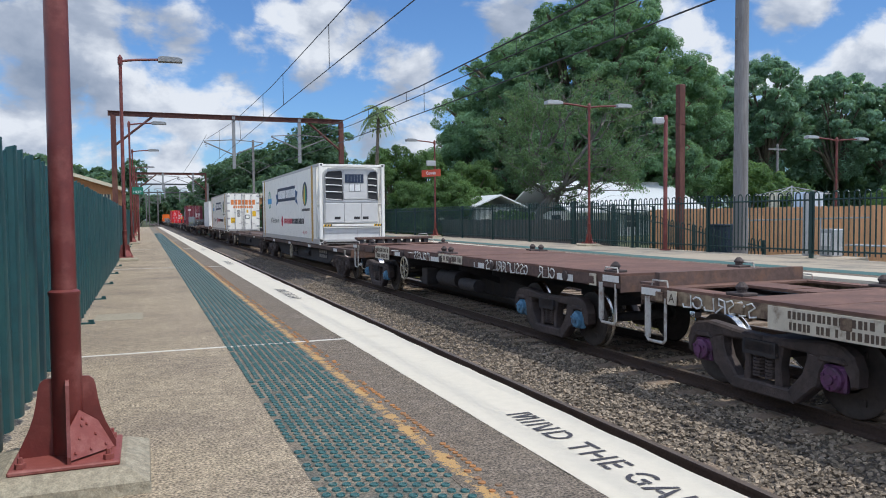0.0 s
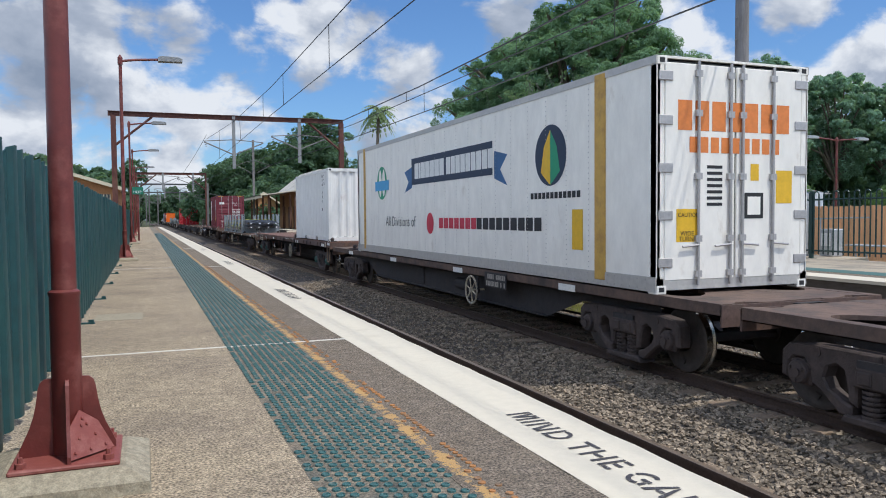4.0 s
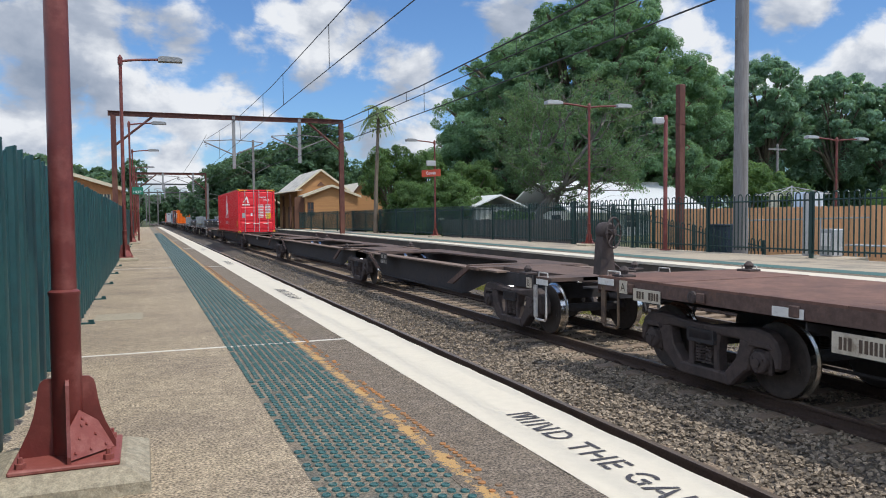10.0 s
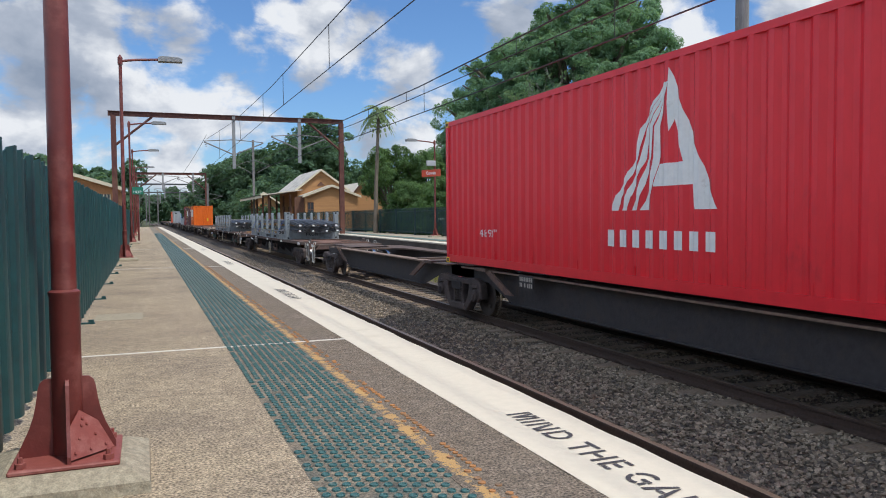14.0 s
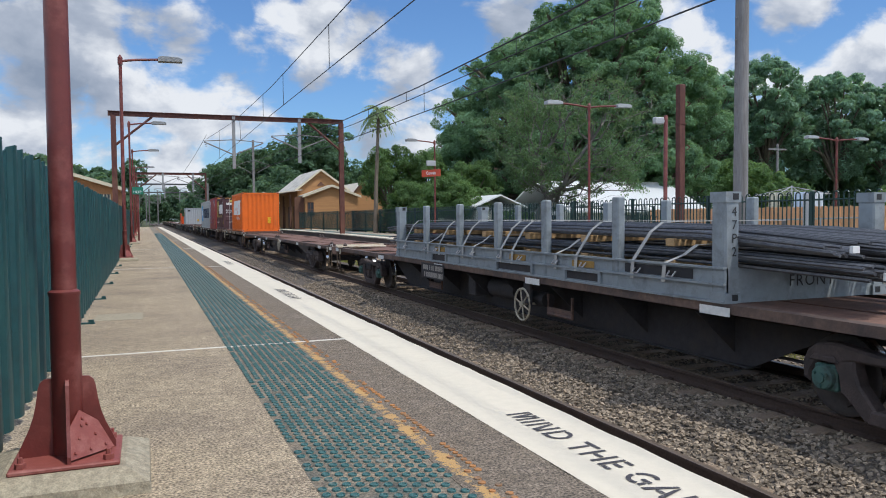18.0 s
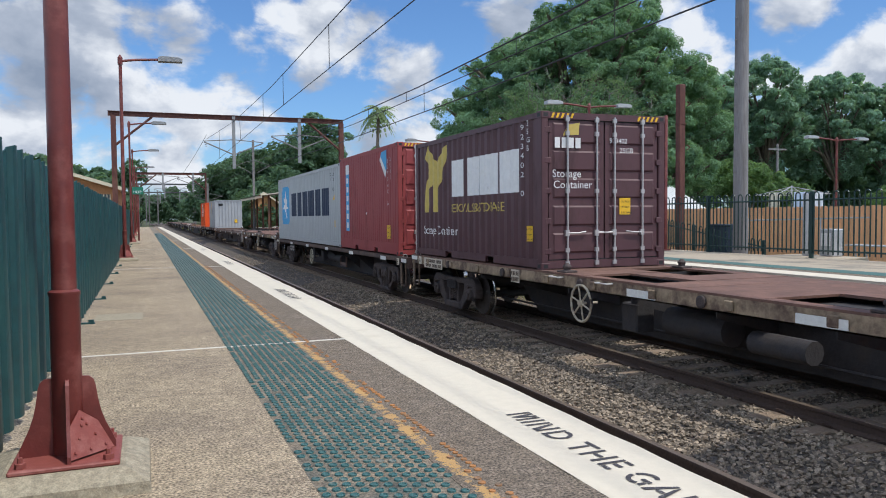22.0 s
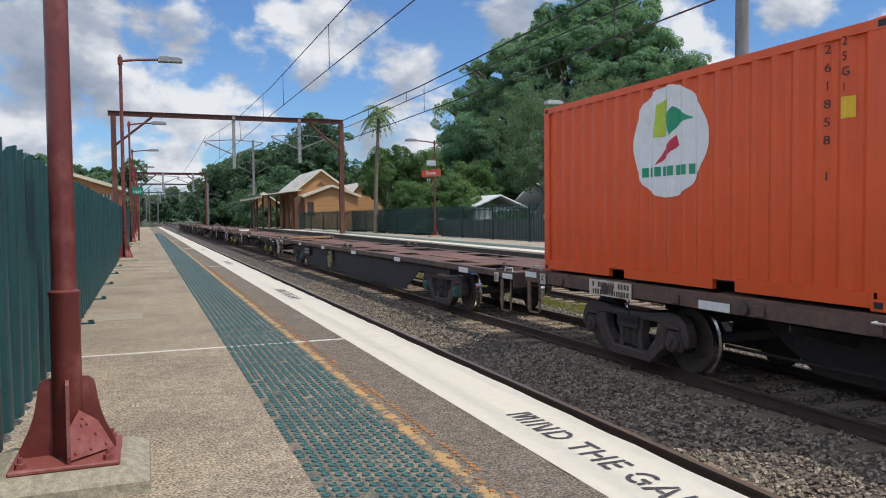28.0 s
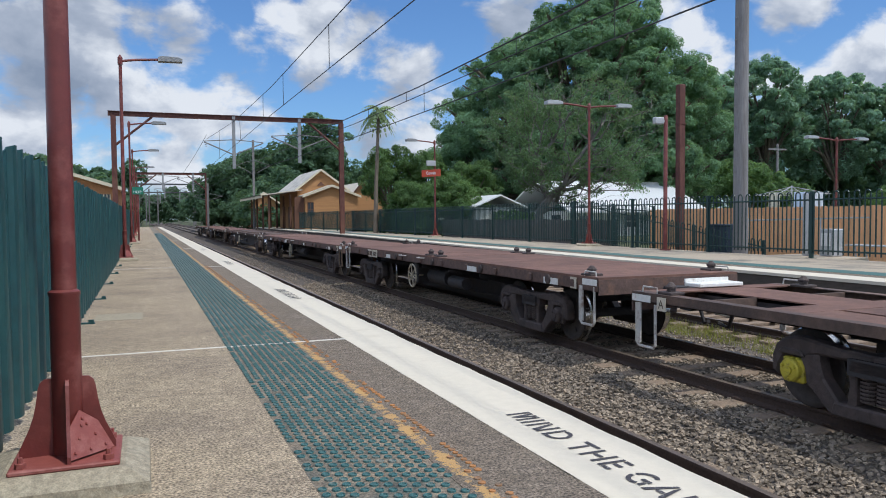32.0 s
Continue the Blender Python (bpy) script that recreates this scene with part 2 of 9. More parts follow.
WHITE_LINE = shade("white_edge_paint", (0.61, 0.55, 0.44), 0.04, 14, 0.75, bump=0.12, stain=(0.50, 0.44, 0.34), stain_scale=2.0, stain_range=(0.56, 0.85))
BLACK_PAINT = shade("black_paint", (0.055, 0.05, 0.055), 0.3, 30, 0.8, stain=(0.6, 0.58, 0.54), stain_scale=26.0, stain_range=(0.62, 0.7))
BALLAST = shade("ballast_bed", (0.105, 0.086, 0.068), 0.45, 26, 0.95, bump=1.0, bump_scale=30, stain=(0.11, 0.085, 0.07), stain_scale=1.3)
STONE = shade("ballast_stone", (0.248, 0.20, 0.147), 0.3, 20, 0.92, per_island=0.55)
RAIL_SIDE = shade("rail_rust", (0.058, 0.037, 0.028), 0.3, 30, 0.85, bump=0.2)
RAIL_HEAD = shade("rail_head", (0.30, 0.23, 0.17), 0.25, 40, 0.42, metal=0.7)
SLEEPER = shade("sleeper", (0.25, 0.185, 0.13), 0.3, 12, 0.92, bump=0.5, stretch=(1, 6, 1))
GROUND = shade("grassy_ground", (0.055, 0.07, 0.028), 0.35, 3.0, 0.95, bump=0.8, bump_scale=9, stain=(0.17, 0.135, 0.075), stain_scale=0.25)
# paler copy of the red paint: sunlight on the lamp feet, put into the colour
SUNLIT_RED = shade("sunlit_red_paint", (0.235, 0.062, 0.050), 0.12, 10, 0.55, bump=0.1, stain=(0.36, 0.15, 0.13), stain_scale=6.0, stain_range=(0.5, 0.72), stain_rough=0.8)
RED_PAINT = shade("indian_red_paint", (0.14, 0.027, 0.022), 0.14, 14, 0.42, bump=0.08, stain=(0.30, 0.105, 0.085), stain_scale=3.0, stain_range=(0.5, 0.75), stain_rough=0.7)
LIGHT_GREY = shade("galvanised_grey", (0.42, 0.43, 0.44), 0.1, 20, 0.5, metal=0.3)
GREEN_PAINT = shade("fence_green_paint", (0.010, 0.056, 0.060), 0.2, 10, 0.45, bump=0.05, stain=(0.018, 0.075, 0.072), stain_scale=2.0)
BOW_GREEN = shade("bow_fence_green", (0.006, 0.030, 0.028), 0.2, 10, 0.45, stain=(0.012, 0.046, 0.042), stain_scale=2.0)
# grime, darkened further to carry the shade below the far platform's edge
SHADED_WALL = shade("shaded_grimy_platform_wall", (0.075, 0.062, 0.05), 0.3, 6, 0.92, bump=0.3, stain=(0.03, 0.025, 0.022), stain_scale=1.5, stretch=(1, 0.6, 1.5))
SKEL_DECK = shade("dark_rust_deck", (0.135, 0.086, 0.064), 0.25, 9, 0.8, bump=0.25, stain=(0.055, 0.042, 0.038), stain_scale=1.6, stain_range=(0.42, 0.68), per_object=0.12)
SILL_TAN = shade("worn_tan_sill", (0.20, 0.135, 0.085), 0.3, 7, 0.8, bump=0.2, stain=(0.08, 0.055, 0.042), stain_scale=2.6, stain_range=(0.45, 0.62))
SILL_CREAM = shade("worn_cream_sill", (0.32, 0.24, 0.155), 0.3, 7, 0.8, bump=0.2, stain=(0.10, 0.062, 0.045), stain_scale=2.6, stain_range=(0.42, 0.6))
FLANGE_RUST = shade("rusty_flange", (0.20, 0.14, 0.105), 0.25, 8, 0.8, stain=(0.10, 0.07, 0.055), stain_scale=3.0)
HANGER_GREY = shade("weathered_zinc", (0.25, 0.255, 0.26), 0.12, 12, 0.6, metal=0.2)
FOOTING = shade("footing_concrete", (0.325, 0.28, 0.20), 0.12, 10, 0.9, speck=120, speck_range=(0.85, 1.15), bump=0.5, stain=(0.30, 0.27, 0.20), stain_scale=5.0, stain_range=(0.45, 0.75))
DECK_RUST = shade("wagon_deck_rust", (0.175, 0.092, 0.066), 0.22, 9, 0.85, bump=0.25, stain=(0.10, 0.055, 0.042), stain_scale=1.6, stain_range=(0.42, 0.68), per_object=0.12)
SILL_BROWN = shade("wagon_sill_brown", (0.11, 0.068, 0.055), 0.3, 12, 0.75, bump=0.2, stain=(0.20, 0.105, 0.062), stain_scale=3.2, stain_range=(0.52, 0.75))
# underframe, bogie and wheel faces: grime and rust, darkened to carry the wagons' shade
UNDER = shade("shaded_underframe_grime", (0.037, 0.034, 0.036), 0.22, 10, 0.8, bump=0.25, stain=(0.052, 0.042, 0.037), stain_scale=3.0)
BOGIE = shade("shaded_bogie_rust", (0.070, 0.052, 0.047), 0.35, 16, 0.8, bump=0.35, stain=(0.035, 0.029, 0.027), stain_scale=4.0)
TREAD = shade("wheel_tread_steel", (0.62, 0.6, 0.57), 0.08, 30, 0.22, metal=1.0)
WHEEL_FACE = shade("wheel_face", (0.055, 0.045, 0.040), 0.3, 12, 0.7, bump=0.15)
STEP_WHITE = shade("step_white_paint", (0.52, 0.5, 0.46), 0.15, 18, 0.6, stain=(0.2, 0.11, 0.07), stain_scale=6.0, stain_range=(0.5, 0.7))
WHITE_MARK = shade("white_mark_paint", (0.72, 0.71, 0.67), 0.1, 16, 0.65, stain=(0.3, 0.2, 0.14), stain_scale=5.0, stain_range=(0.6, 0.8))


# ---- mesh code ----
class Geo:
    """Collects vertices and faces of one mesh."""

    def __init__(self):
        self.v, self.f, self.k = [], [], []

    def add(self, verts, faces, k=0):
        o = len(self.v)
        self.v += [tuple(p) for p in verts]
        self.f += [tuple(i + o for i in f) for f in faces]
        self.k += [k] * len(faces)
        return self

    def box(self, x0, x1, y0, y1, z0, z1, k=0, m=None):
        vs = [(x, y, z) for x in (x0, x1) for y in (y0, y1) for z in (z0, z1)]
        if m is not None:
            vs = [m @ Vector(p) for p in vs]
        return self.add(vs, [(0, 1, 3, 2), (4, 6, 7, 5), (0, 4, 5, 1), (2, 3, 7, 6), (0, 2, 6, 4), (1, 5, 7, 3)], k)

    def cbox(self, x0, x1, y0, y1, z0, z1, c=0.01, k=0):
        """A box with chamfered edges."""
        vs, fs = [], []
        for sx, x in ((1, x0), (-1, x1)):
            for sy, y in ((1, y0), (-1, y1)):
                for sz, z in ((1, z0), (-1, z1)):
                    vs += [(x, y + sy * c, z + sz * c), (x + sx * c, y, z + sz * c), (x + sx * c, y + sy * c, z)]
        i = lambda a, b, d, e: (a * 4 + b * 2 + d) * 3 + e
        for a in (0, 1):
            fs.append((i(a, 0, 0, 0), i(a, 0, 1, 0), i(a, 1, 1, 0), i(a, 1, 0, 0)) if a == 0 else (i(a, 0, 0, 0), i(a, 1, 0, 0), i(a, 1, 1, 0), i(a, 0, 1, 0)))
            fs.append((i(0, a, 0, 1), i(1, a, 0, 1), i(1, a, 1, 1), i(0, a, 1, 1)) if a == 0 else (i(0, a, 0, 1), i(0, a, 1, 1), i(1, a, 1, 1), i(1, a, 0, 1)))
            fs.append((i(0, 0, a, 2), i(0, 1, a, 2), i(1, 1, a, 2), i(1, 0, a, 2)) if a == 0 else (i(0, 0, a, 2), i(1, 0, a, 2), i(1, 1, a, 2), i(0, 1, a, 2)))
            for b in (0, 1):
                fs.append((i(a, b, 0, 0), i(a, b, 0, 1), i(a, b, 1, 1), i(a, b, 1, 0)))
                fs.append((i(a, 0, b, 0), i(a, 0, b, 2), i(a, 1, b, 2), i(a, 1, b, 0)))
                fs.append((i(0, a, b, 1), i(0, a, b, 2), i(1, a, b, 2), i(1, a, b, 1)))
                for d in (0, 1):
                    fs.append((i(a, b, d, 0), i(a, b, d, 1), i(a, b, d, 2)))
        return self.add(vs, fs, k)

    def tube(self, path, r, n=8, k=0, r1=None, caps=True):
        """A round bar along a path, tapering from r to r1."""
        pts = [Vector(p) for p in path]
        r1 = r if r1 is None else r1
        vs, fs = [], []
        for j, p in enumerate(pts):
            a = pts[max(j - 1, 0)]
            b = pts[min(j + 1, len(pts) - 1)]
            t = (b - a).normalized()
            s = t.cross(Vector((0, 0, 1)))
            if s.length < 0.05:
                s = t.cross(Vector((0, 1, 0)))
            s.normalize()
            u = s.cross(t)
            rr = r + (r1 - r) * j / max(1, len(pts) - 1)
            vs += [p + rr * (math.cos(2 * math.pi * q / n) * s + math.sin(2 * math.pi * q / n) * u) for q in range(n)]
        for j in range(len(pts) - 1):
            fs += [(j * n + q, j * n + (q + 1) % n, (j + 1) * n + (q + 1) % n, (j + 1) * n + q) for q in range(n)]
        if caps:
            fs += [tuple(range(n - 1, -1, -1)), tuple((len(pts) - 1) * n + q for q in range(n))]
        return self.add(vs, fs, k)

    def lathe(self, profile, n=20, k=0, axis="z", origin=(0, 0, 0), caps=True):
        """A turned solid: profile rows of (radius, height)."""
        vs, fs = [], []
        for r, h in profile:
            for q in range(n):
                a = 2 * math.pi * q / n
                p = (r * math.cos(a), r * math.sin(a), h)
                if axis == "x":
                    p = (p[2], p[0], p[1])
                elif axis == "y":
                    p = (p[1], p[2], p[0])
                vs.append(tuple(c + o for c, o in zip(p, origin)))
        for j in range(len(profile) - 1):
            fs += [(j * n + q, j * n + (q + 1) % n, (j + 1) * n + (q + 1) % n, (j + 1) * n + q) for q in range(n)]
        if caps:
            fs += [tuple(range(n - 1, -1, -1)), tuple((len(profile) - 1) * n + q for q in range(n))]
        return self.add(vs, fs, k)

    def prism(self, poly, a0, a1, axis="x", k=0):
        """A flat outline extruded along an axis: poly in the two other axes, in order."""
        def put(a, p):
            return {"x": (a, p[0], p[1]), "y": (p[0], a, p[1]), "z": (p[0], p[1], a)}[axis]
        n = len(poly)
        vs = [put(a0, p) for p in poly] + [put(a1, p) for p in poly]
        fs = [tuple(range(n)), tuple(range(2 * n - 1, n - 1, -1))] + [(q, q + n, (q + 1) % n + n, (q + 1) % n) for q in range(n)]
        return self.add(vs, fs, k)

    def slab(self, poly, a0, a1, c=0.015, k=0):
        """An outline extruded along x, its edges chamfered."""
        n = len(poly)
        area = sum(poly[q][0] * poly[(q + 1) % n][1] - poly[(q + 1) % n][0] * poly[q][1] for q in range(n))
        s = 1 if area > 0 else -1
        ins = []
        for q in range(n):
            p0, p1, p2 = Vector(poly[q - 1]), Vector(poly[q]), Vector(poly[(q + 1) % n])
            d0, d1 = (p1 - p0).normalized(), (p2 - p1).normalized()
            n0, n1 = Vector((-d0.y, d0.x)) * s, Vector((-d1.y, d1.x)) * s
            m = n0 + n1
            m = m / max(0.6, m.length_squared / 2)
            ins.append(tuple(p1 + m * c))
        vs = [(a0, *p) for p in ins] + [(a0 + c, *p) for p in poly] + [(a1 - c, *p) for p in poly] + [(a1, *p) for p in ins]
        fs = [tuple(range(n - 1, -1, -1)), tuple(range(3 * n, 4 * n))]
        for j in range(3):
            fs += [(j * n + q, j * n + (q + 1) % n, (j + 1) * n + (q + 1) % n, (j + 1) * n + q) for q in range(n)]
        return self.add(vs, fs, k)

    def mesh(self, name, *mats, smooth=False):
        me = bpy.data.meshes.new(name)
        me.from_pydata(self.v, [], self.f)
        for m in mats:
            me.materials.append(m)
        if len(mats) > 1:
            me.polygons.foreach_set("material_index", self.k)
        bm = bmesh.new()
        bm.from_mesh(me)
        bmesh.ops.recalc_face_normals(bm, faces=bm.faces)
        bm.to_mesh(me)
        bm.free()
        if smooth:
            me.polygons.foreach_set("use_smooth", [True] * len(me.polygons))
            me.set_sharp_from_angle(angle=radians(38))
        return me


def thing(name, at=(0, 0, 0), label="", category="", group="", kind="", rz=0.0):
    ob = new(name)
    ob.empty_display_size = 0.2
    ob.matrix_basis = pose(*at, 0, 0, rz)
    return tagged(ob, label, category, group, kind)


def solid(name, geo, mats, label="", category="", group="", kind="", at=(0, 0, 0), smooth=False):
    """A thing that is one mesh."""
    mats = mats if isinstance(mats, (list, tuple)) else [mats]
    ob = new(name, geo.mesh(name, *mats, smooth=smooth))
    ob.location = at
    return tagged(ob, label, category, group, kind)


def part(name, geo, material, parent, label="", at=None, smooth=False):
    """One mesh under a thing or a part. geo may be a mesh that is shared."""
    if isinstance(geo, Geo):
        mats = material if isinstance(material, (list, tuple)) else [material]
        geo = geo.mesh(name, *mats, smooth=smooth)
    ob = new(name, geo)
    ob.parent = parent
    if at is not None:
        ob.location = at
    return tagged(ob, label)


def letters(text, size, material, name="lettering", spread=1.0, thick=0.0, bold=0.0):
    """A mesh of words in the built-in font, lying in the xy plane, starting at its origin."""
    cu = bpy.data.curves.new(name, "FONT")
    cu.body, cu.size, cu.space_character, cu.extrude = text, size, spread, thick
    cu.resolution_u = 3
    cu.offset = bold
    tmp = bpy.data.objects.new(name, cu)
    me = bpy.data.meshes.new_from_object(tmp)
    bpy.data.objects.remove(tmp)
    me.materials.clear()
    me.materials.append(material)
    return me


# ---- ground, platforms, track beds ----
g = Geo()
xs = [(-900, -0.3), (-60, -0.3), (-1.16, -0.25), (-1.13, -1.3), (17.6, -1.3), (17.75, -1.05), (20.0, -1.0), (20.3, -0.5), (24.0, -0.46), (27.0, -0.3), (60, -0.3), (900, -0.3)]
ys = [-200, -20, 0, 20, 40, 60, 90, 130, 200, 400, 1500]
for y in ys:
    g.v += [(x, y, z if y < 150 else (z if abs(x) > 100 else z)) for x, z in xs]
for j in range(len(ys) - 1):
    for i in range(len(xs) - 1):
        a = j * len(xs) + i
        g.f.append((a, a + 1, a + 1 + len(xs), a + len(xs)))
        g.k.append(0)
ground = solid("ground", g, GROUND, "grassy ground beside and below the railway", "ground", kind="structure")

PLAT_END = 128.0
near_platform = thing("platform_near", (0, 0, 0), "concrete station platform with painted edge", "platform", kind="structure")
g = Geo()
g.box(-1.15, EDGE - 0.03, -14, PLAT_END, -1.28, -0.02)
part("platform_wall", g, FOOTING, near_platform)
g = Geo()
bays = [-14, -5.4, 7.6, 20.6, 33.6, 46.6, 59.6, 72.6, 85.6, 98.6, 111.6, PLAT_END]
for a, b in zip(bays, bays[1:]):
    g = Geo()
    g.box(-1.15, 0.71, a + 0.012, b - 0.012, -0.02, 0.0)
    part("slab", g, CONCRETE, near_platform)
    g = Geo()
    g.box(1.36, 1.90, a + 0.012, b - 0.012, -0.02, 0.0)
    part("asphalt_strip", g, ASPHALT, near_platform, "dark asphalt strip")
    g = Geo()
    g.box(-1.15, 1.90, b - 0.02, b + 0.02, -0.02, 0.005)
    part("joint", g, JOINT, near_platform, "pale sealant joint")
# patch of paler concrete
g = Geo()
g.box(-0.62, -0.05, 10.2, 10.9, 0.0, 0.003)
part("repair_patch", g, FOOTING, near_platform, "paler repair patch")

# white edge strip with an uneven painted border
g = Geo()
rnd = random.Random(4)
n = 620
ysl = [-14 + (PLAT_END + 14) * (i / n) ** 1.0 for i in range(n + 1)]
for i, y in enumerate(ysl):
    g.v += [(1.895 + rnd.uniform(-0.008, 0.008), y, 0.0), (EDGE + rnd.uniform(-0.012, 0.008), y, 0.0), (EDGE - 0.01 + rnd.uniform(-0.012, 0.008), y, -0.06)]
for i in range(n):
    a = i * 3
    g.f += [(a, a + 1, a + 4, a + 3), (a + 1, a + 2, a + 5, a + 4)]
    g.k += [0, 0]
part("edge_strip", g, WHITE_LINE, near_platform, "white painted platform edge", at=(0, 0, 0.0))


def stencil(material):
    """MIND THE GAP in stencil strokes with bridges, starting at the origin and reading along x."""
    g = Geo()
    h, t, b = 0.162, 0.025, 0.010

    def stroke(pts):
        g.add([(x, y, 0.0) for x, y in pts], [tuple(range(len(pts)))])

    def bar(x, y, w, hh):
        stroke([(x, y), (x + w, y), (x + w, y + hh), (x, y + hh)])

    def arc(cx, cy, rx, ry, a0, a1, n=9):
        for q in range(n):
            p, e = radians(a0 + (a1 - a0) * q / n), radians(a0 + (a1 - a0) * (q + 1) / n)
            stroke([(cx + rx * math.cos(p), cy + ry * math.sin(p)), (cx + rx * math.cos(e), cy + ry * math.sin(e)), (cx + (rx - t) * math.cos(e), cy + (ry - t) * math.sin(e)), (cx + (rx - t) * math.cos(p), cy + (ry - t) * math.sin(p))])

    x = 0.012
    bar(x, 0, t, h), bar(x + 0.131, 0, t, h)
    stroke([(x + t + b, h), (x + t + b + 0.03, h), (x + 0.078, 0.05), (x + 0.078, 0.0), (x + 0.072, 0.0)])
    stroke([(x + 0.131 - b, h), (x + 0.131 - b - 0.03, h), (x + 0.082, 0.05), (x + 0.082, 0.0), (x + 0.088, 0.0)])
    bar(0.206, 0, t, h)
    x = 0.272
    bar(x, 0, t, h), bar(x + 0.122, 0, t, h)
    stroke([(x + t + b, h), (x + t + b + 0.024, h), (x + 0.122 - b, 0.035), (x + 0.122 - b, 0.0), (x + 0.122 - b - 0.024, 0.0)])
    x = 0.463
    bar(x, 0, t, h)
    arc(x + t + b + 0.03, h / 2, 0.082, h / 2, 90, -90, 12)
    bar(x + t + b, h - t, 0.03, t), bar(x + t + b, 0, 0.03, t)
    x = 0.705
    bar(x, h - t, 0.138, t), bar(x + 0.055, 0, t, h - t - b)
    x = 0.867
    bar(x, 0, t, h), bar(x + 0.112, 0, t, h), bar(x + t + b, h / 2 - t / 2, 0.112 - t - 2 * b, t)
    x = 1.044
    bar(x, 0, t, h)
    for y in (0, h / 2 - t / 2, h - t):
        bar(x + t + b, y, 0.062, t)
    x = 1.236
    arc(x + 0.078, h / 2, 0.078, h / 2, 50, 172, 9), arc(x + 0.078, h / 2, 0.078, h / 2, 188, 300, 9)
    bar(x + 0.085, h / 2 - 0.02, 0.066, t), bar(x + 0.122, 0.012, t, h / 2 - 0.02 - b - 0.012)
    x = 1.406
    stroke([(x, 0), (x + 0.032, 0), (x + 0.084, h), (x + 0.062, h)])
    stroke([(x + 0.16, 0), (x + 0.128, 0), (x + 0.09, h * 0.72), (x + 0.092, h)])
    bar(x + 0.058, 0.036, 0.05, 0.024)
    x = 1.588
    bar(x, 0, t, h)
    arc(x + t + b + 0.02, h * 0.7, 0.058, h * 0.3, 90, -90, 9)
    bar(x + t + b, h - t, 0.02, t), bar(x + t + b, h * 0.4, 0.02, t)
    return g.mesh("warning_lettering", material)


STENCIL = stencil(BLACK_PAINT)
for y in (4.26, 13.4, 23.0, 33.0, 43.0, 53.0):
    t = part("warning_lettering", STENCIL, None, near_platform, "black stencilled MIND THE GAP")
    t.matrix_basis = pose(2.10, y, 0.004, 0, 0, -90)


g = Geo()
g.box(1.3515, 1.3585, -14, PLAT_END, -0.02, -0.003)
part("slab_joint", g, ASPHALT, near_platform)
g = Geo()
g.box(1.345, 1.52, -14, PLAT_END, 0.0005, 0.0025)
part("yellow_line", g, SAND, near_platform, "worn yellow line with sandy dirt beside the tactile strip")
# raised round dots in offset rows, some of them worn away
tiles = {}
rnd = random.Random(15)
ang = [2 * math.pi * q / 9 for q in range(9)]
for ix in range(11):
    for iy in range(int((24 - 1.6) / 0.075)):
        x, y = 0.735 + ix * 0.0605, 1.6 + iy * 0.075 - (ix * 0.027) % 0.075
        near = y < 9.0
        if rnd.random() < (0.22 if ix in (0, 10) else 0.02):
            continue
        x, yy = x + rnd.uniform(-0.003, 0.003), y + rnd.uniform(-0.003, 0.003)
        dots = tiles.setdefault(int(y / 0.6), Geo())
        if near:
            rings = ((0.0225, 0.0), (0.0215, 0.0075), (0.0185, 0.0095), (0.0150, 0.0035))
            vs = [(x + r * math.cos(a), yy + r * math.sin(a), z) for r, z in rings for a in ang]
            dots.add(vs, [(j * 9 + q, j * 9 + (q + 1) % 9, j * 9 + 9 + (q + 1) % 9, j * 9 + 9 + q) for j in range(3) for q in range(9)] + [tuple(range(27, 36))])
        else:
            vs = [(x + r * math.cos(a), yy + r * math.sin(a), z) for r, z in ((0.0235, 0.0), (0.0205, 0.008)) for a in ang[::2]]
            dots.add(vs, [(q, (q + 1) % 5, 5 + (q + 1) % 5, 5 + q) for q in range(5)] + [(5, 6, 7, 8, 9)])
for iy in range(520):
    y = 24.0 + iy * 0.09
    dots = tiles.setdefault(int(y / 2.4) + 1000, Geo())
    for ix in range(8):
        dots.box(0.73 + ix * 0.08, 0.785 + ix * 0.08, y, y + 0.055, 0.0, 0.008)
tact = Geo()
tact.box(0.71, 1.35, -14, PLAT_END, -0.02, 0.0)
strip = part("tactile_strip", tact, TACTILE, near_platform, "teal tactile paving strip")
for geo in tiles.values():
    tagged(part("tactile_tile", geo, STUD_TEAL, strip), kind="stuff")
sd = Geo()
rnd = random.Random(8)
for i in range(330):
    y = 1.8 + i * 0.058
    for x, keep in ((1.508, 0.85 if y < 5.2 else 0.6), (1.452, 0.35)):
        if rnd.random() < keep:
            r_ = rnd.uniform(0.8, 1.0)
            sd.lathe([(0.0205 * r_, 0.0), (0.0195 * r_, 0.007), (0.0165 * r_, 0.008), (0.0135 * r_, 0.005)], 9, origin=(x + rnd.uniform(-0.004, 0.004), y, 0.002))
ob = part("stud_row", sd, STUD_ORANGE, near_platform, "orange worn studs")
tagged(ob, kind="stuff")


# opposite platform: its edge swings slightly away from the rails
def opp_x(y):
    if y < 18:
        return OPP
    return OPP + min(y - 18, 45) * 0.036


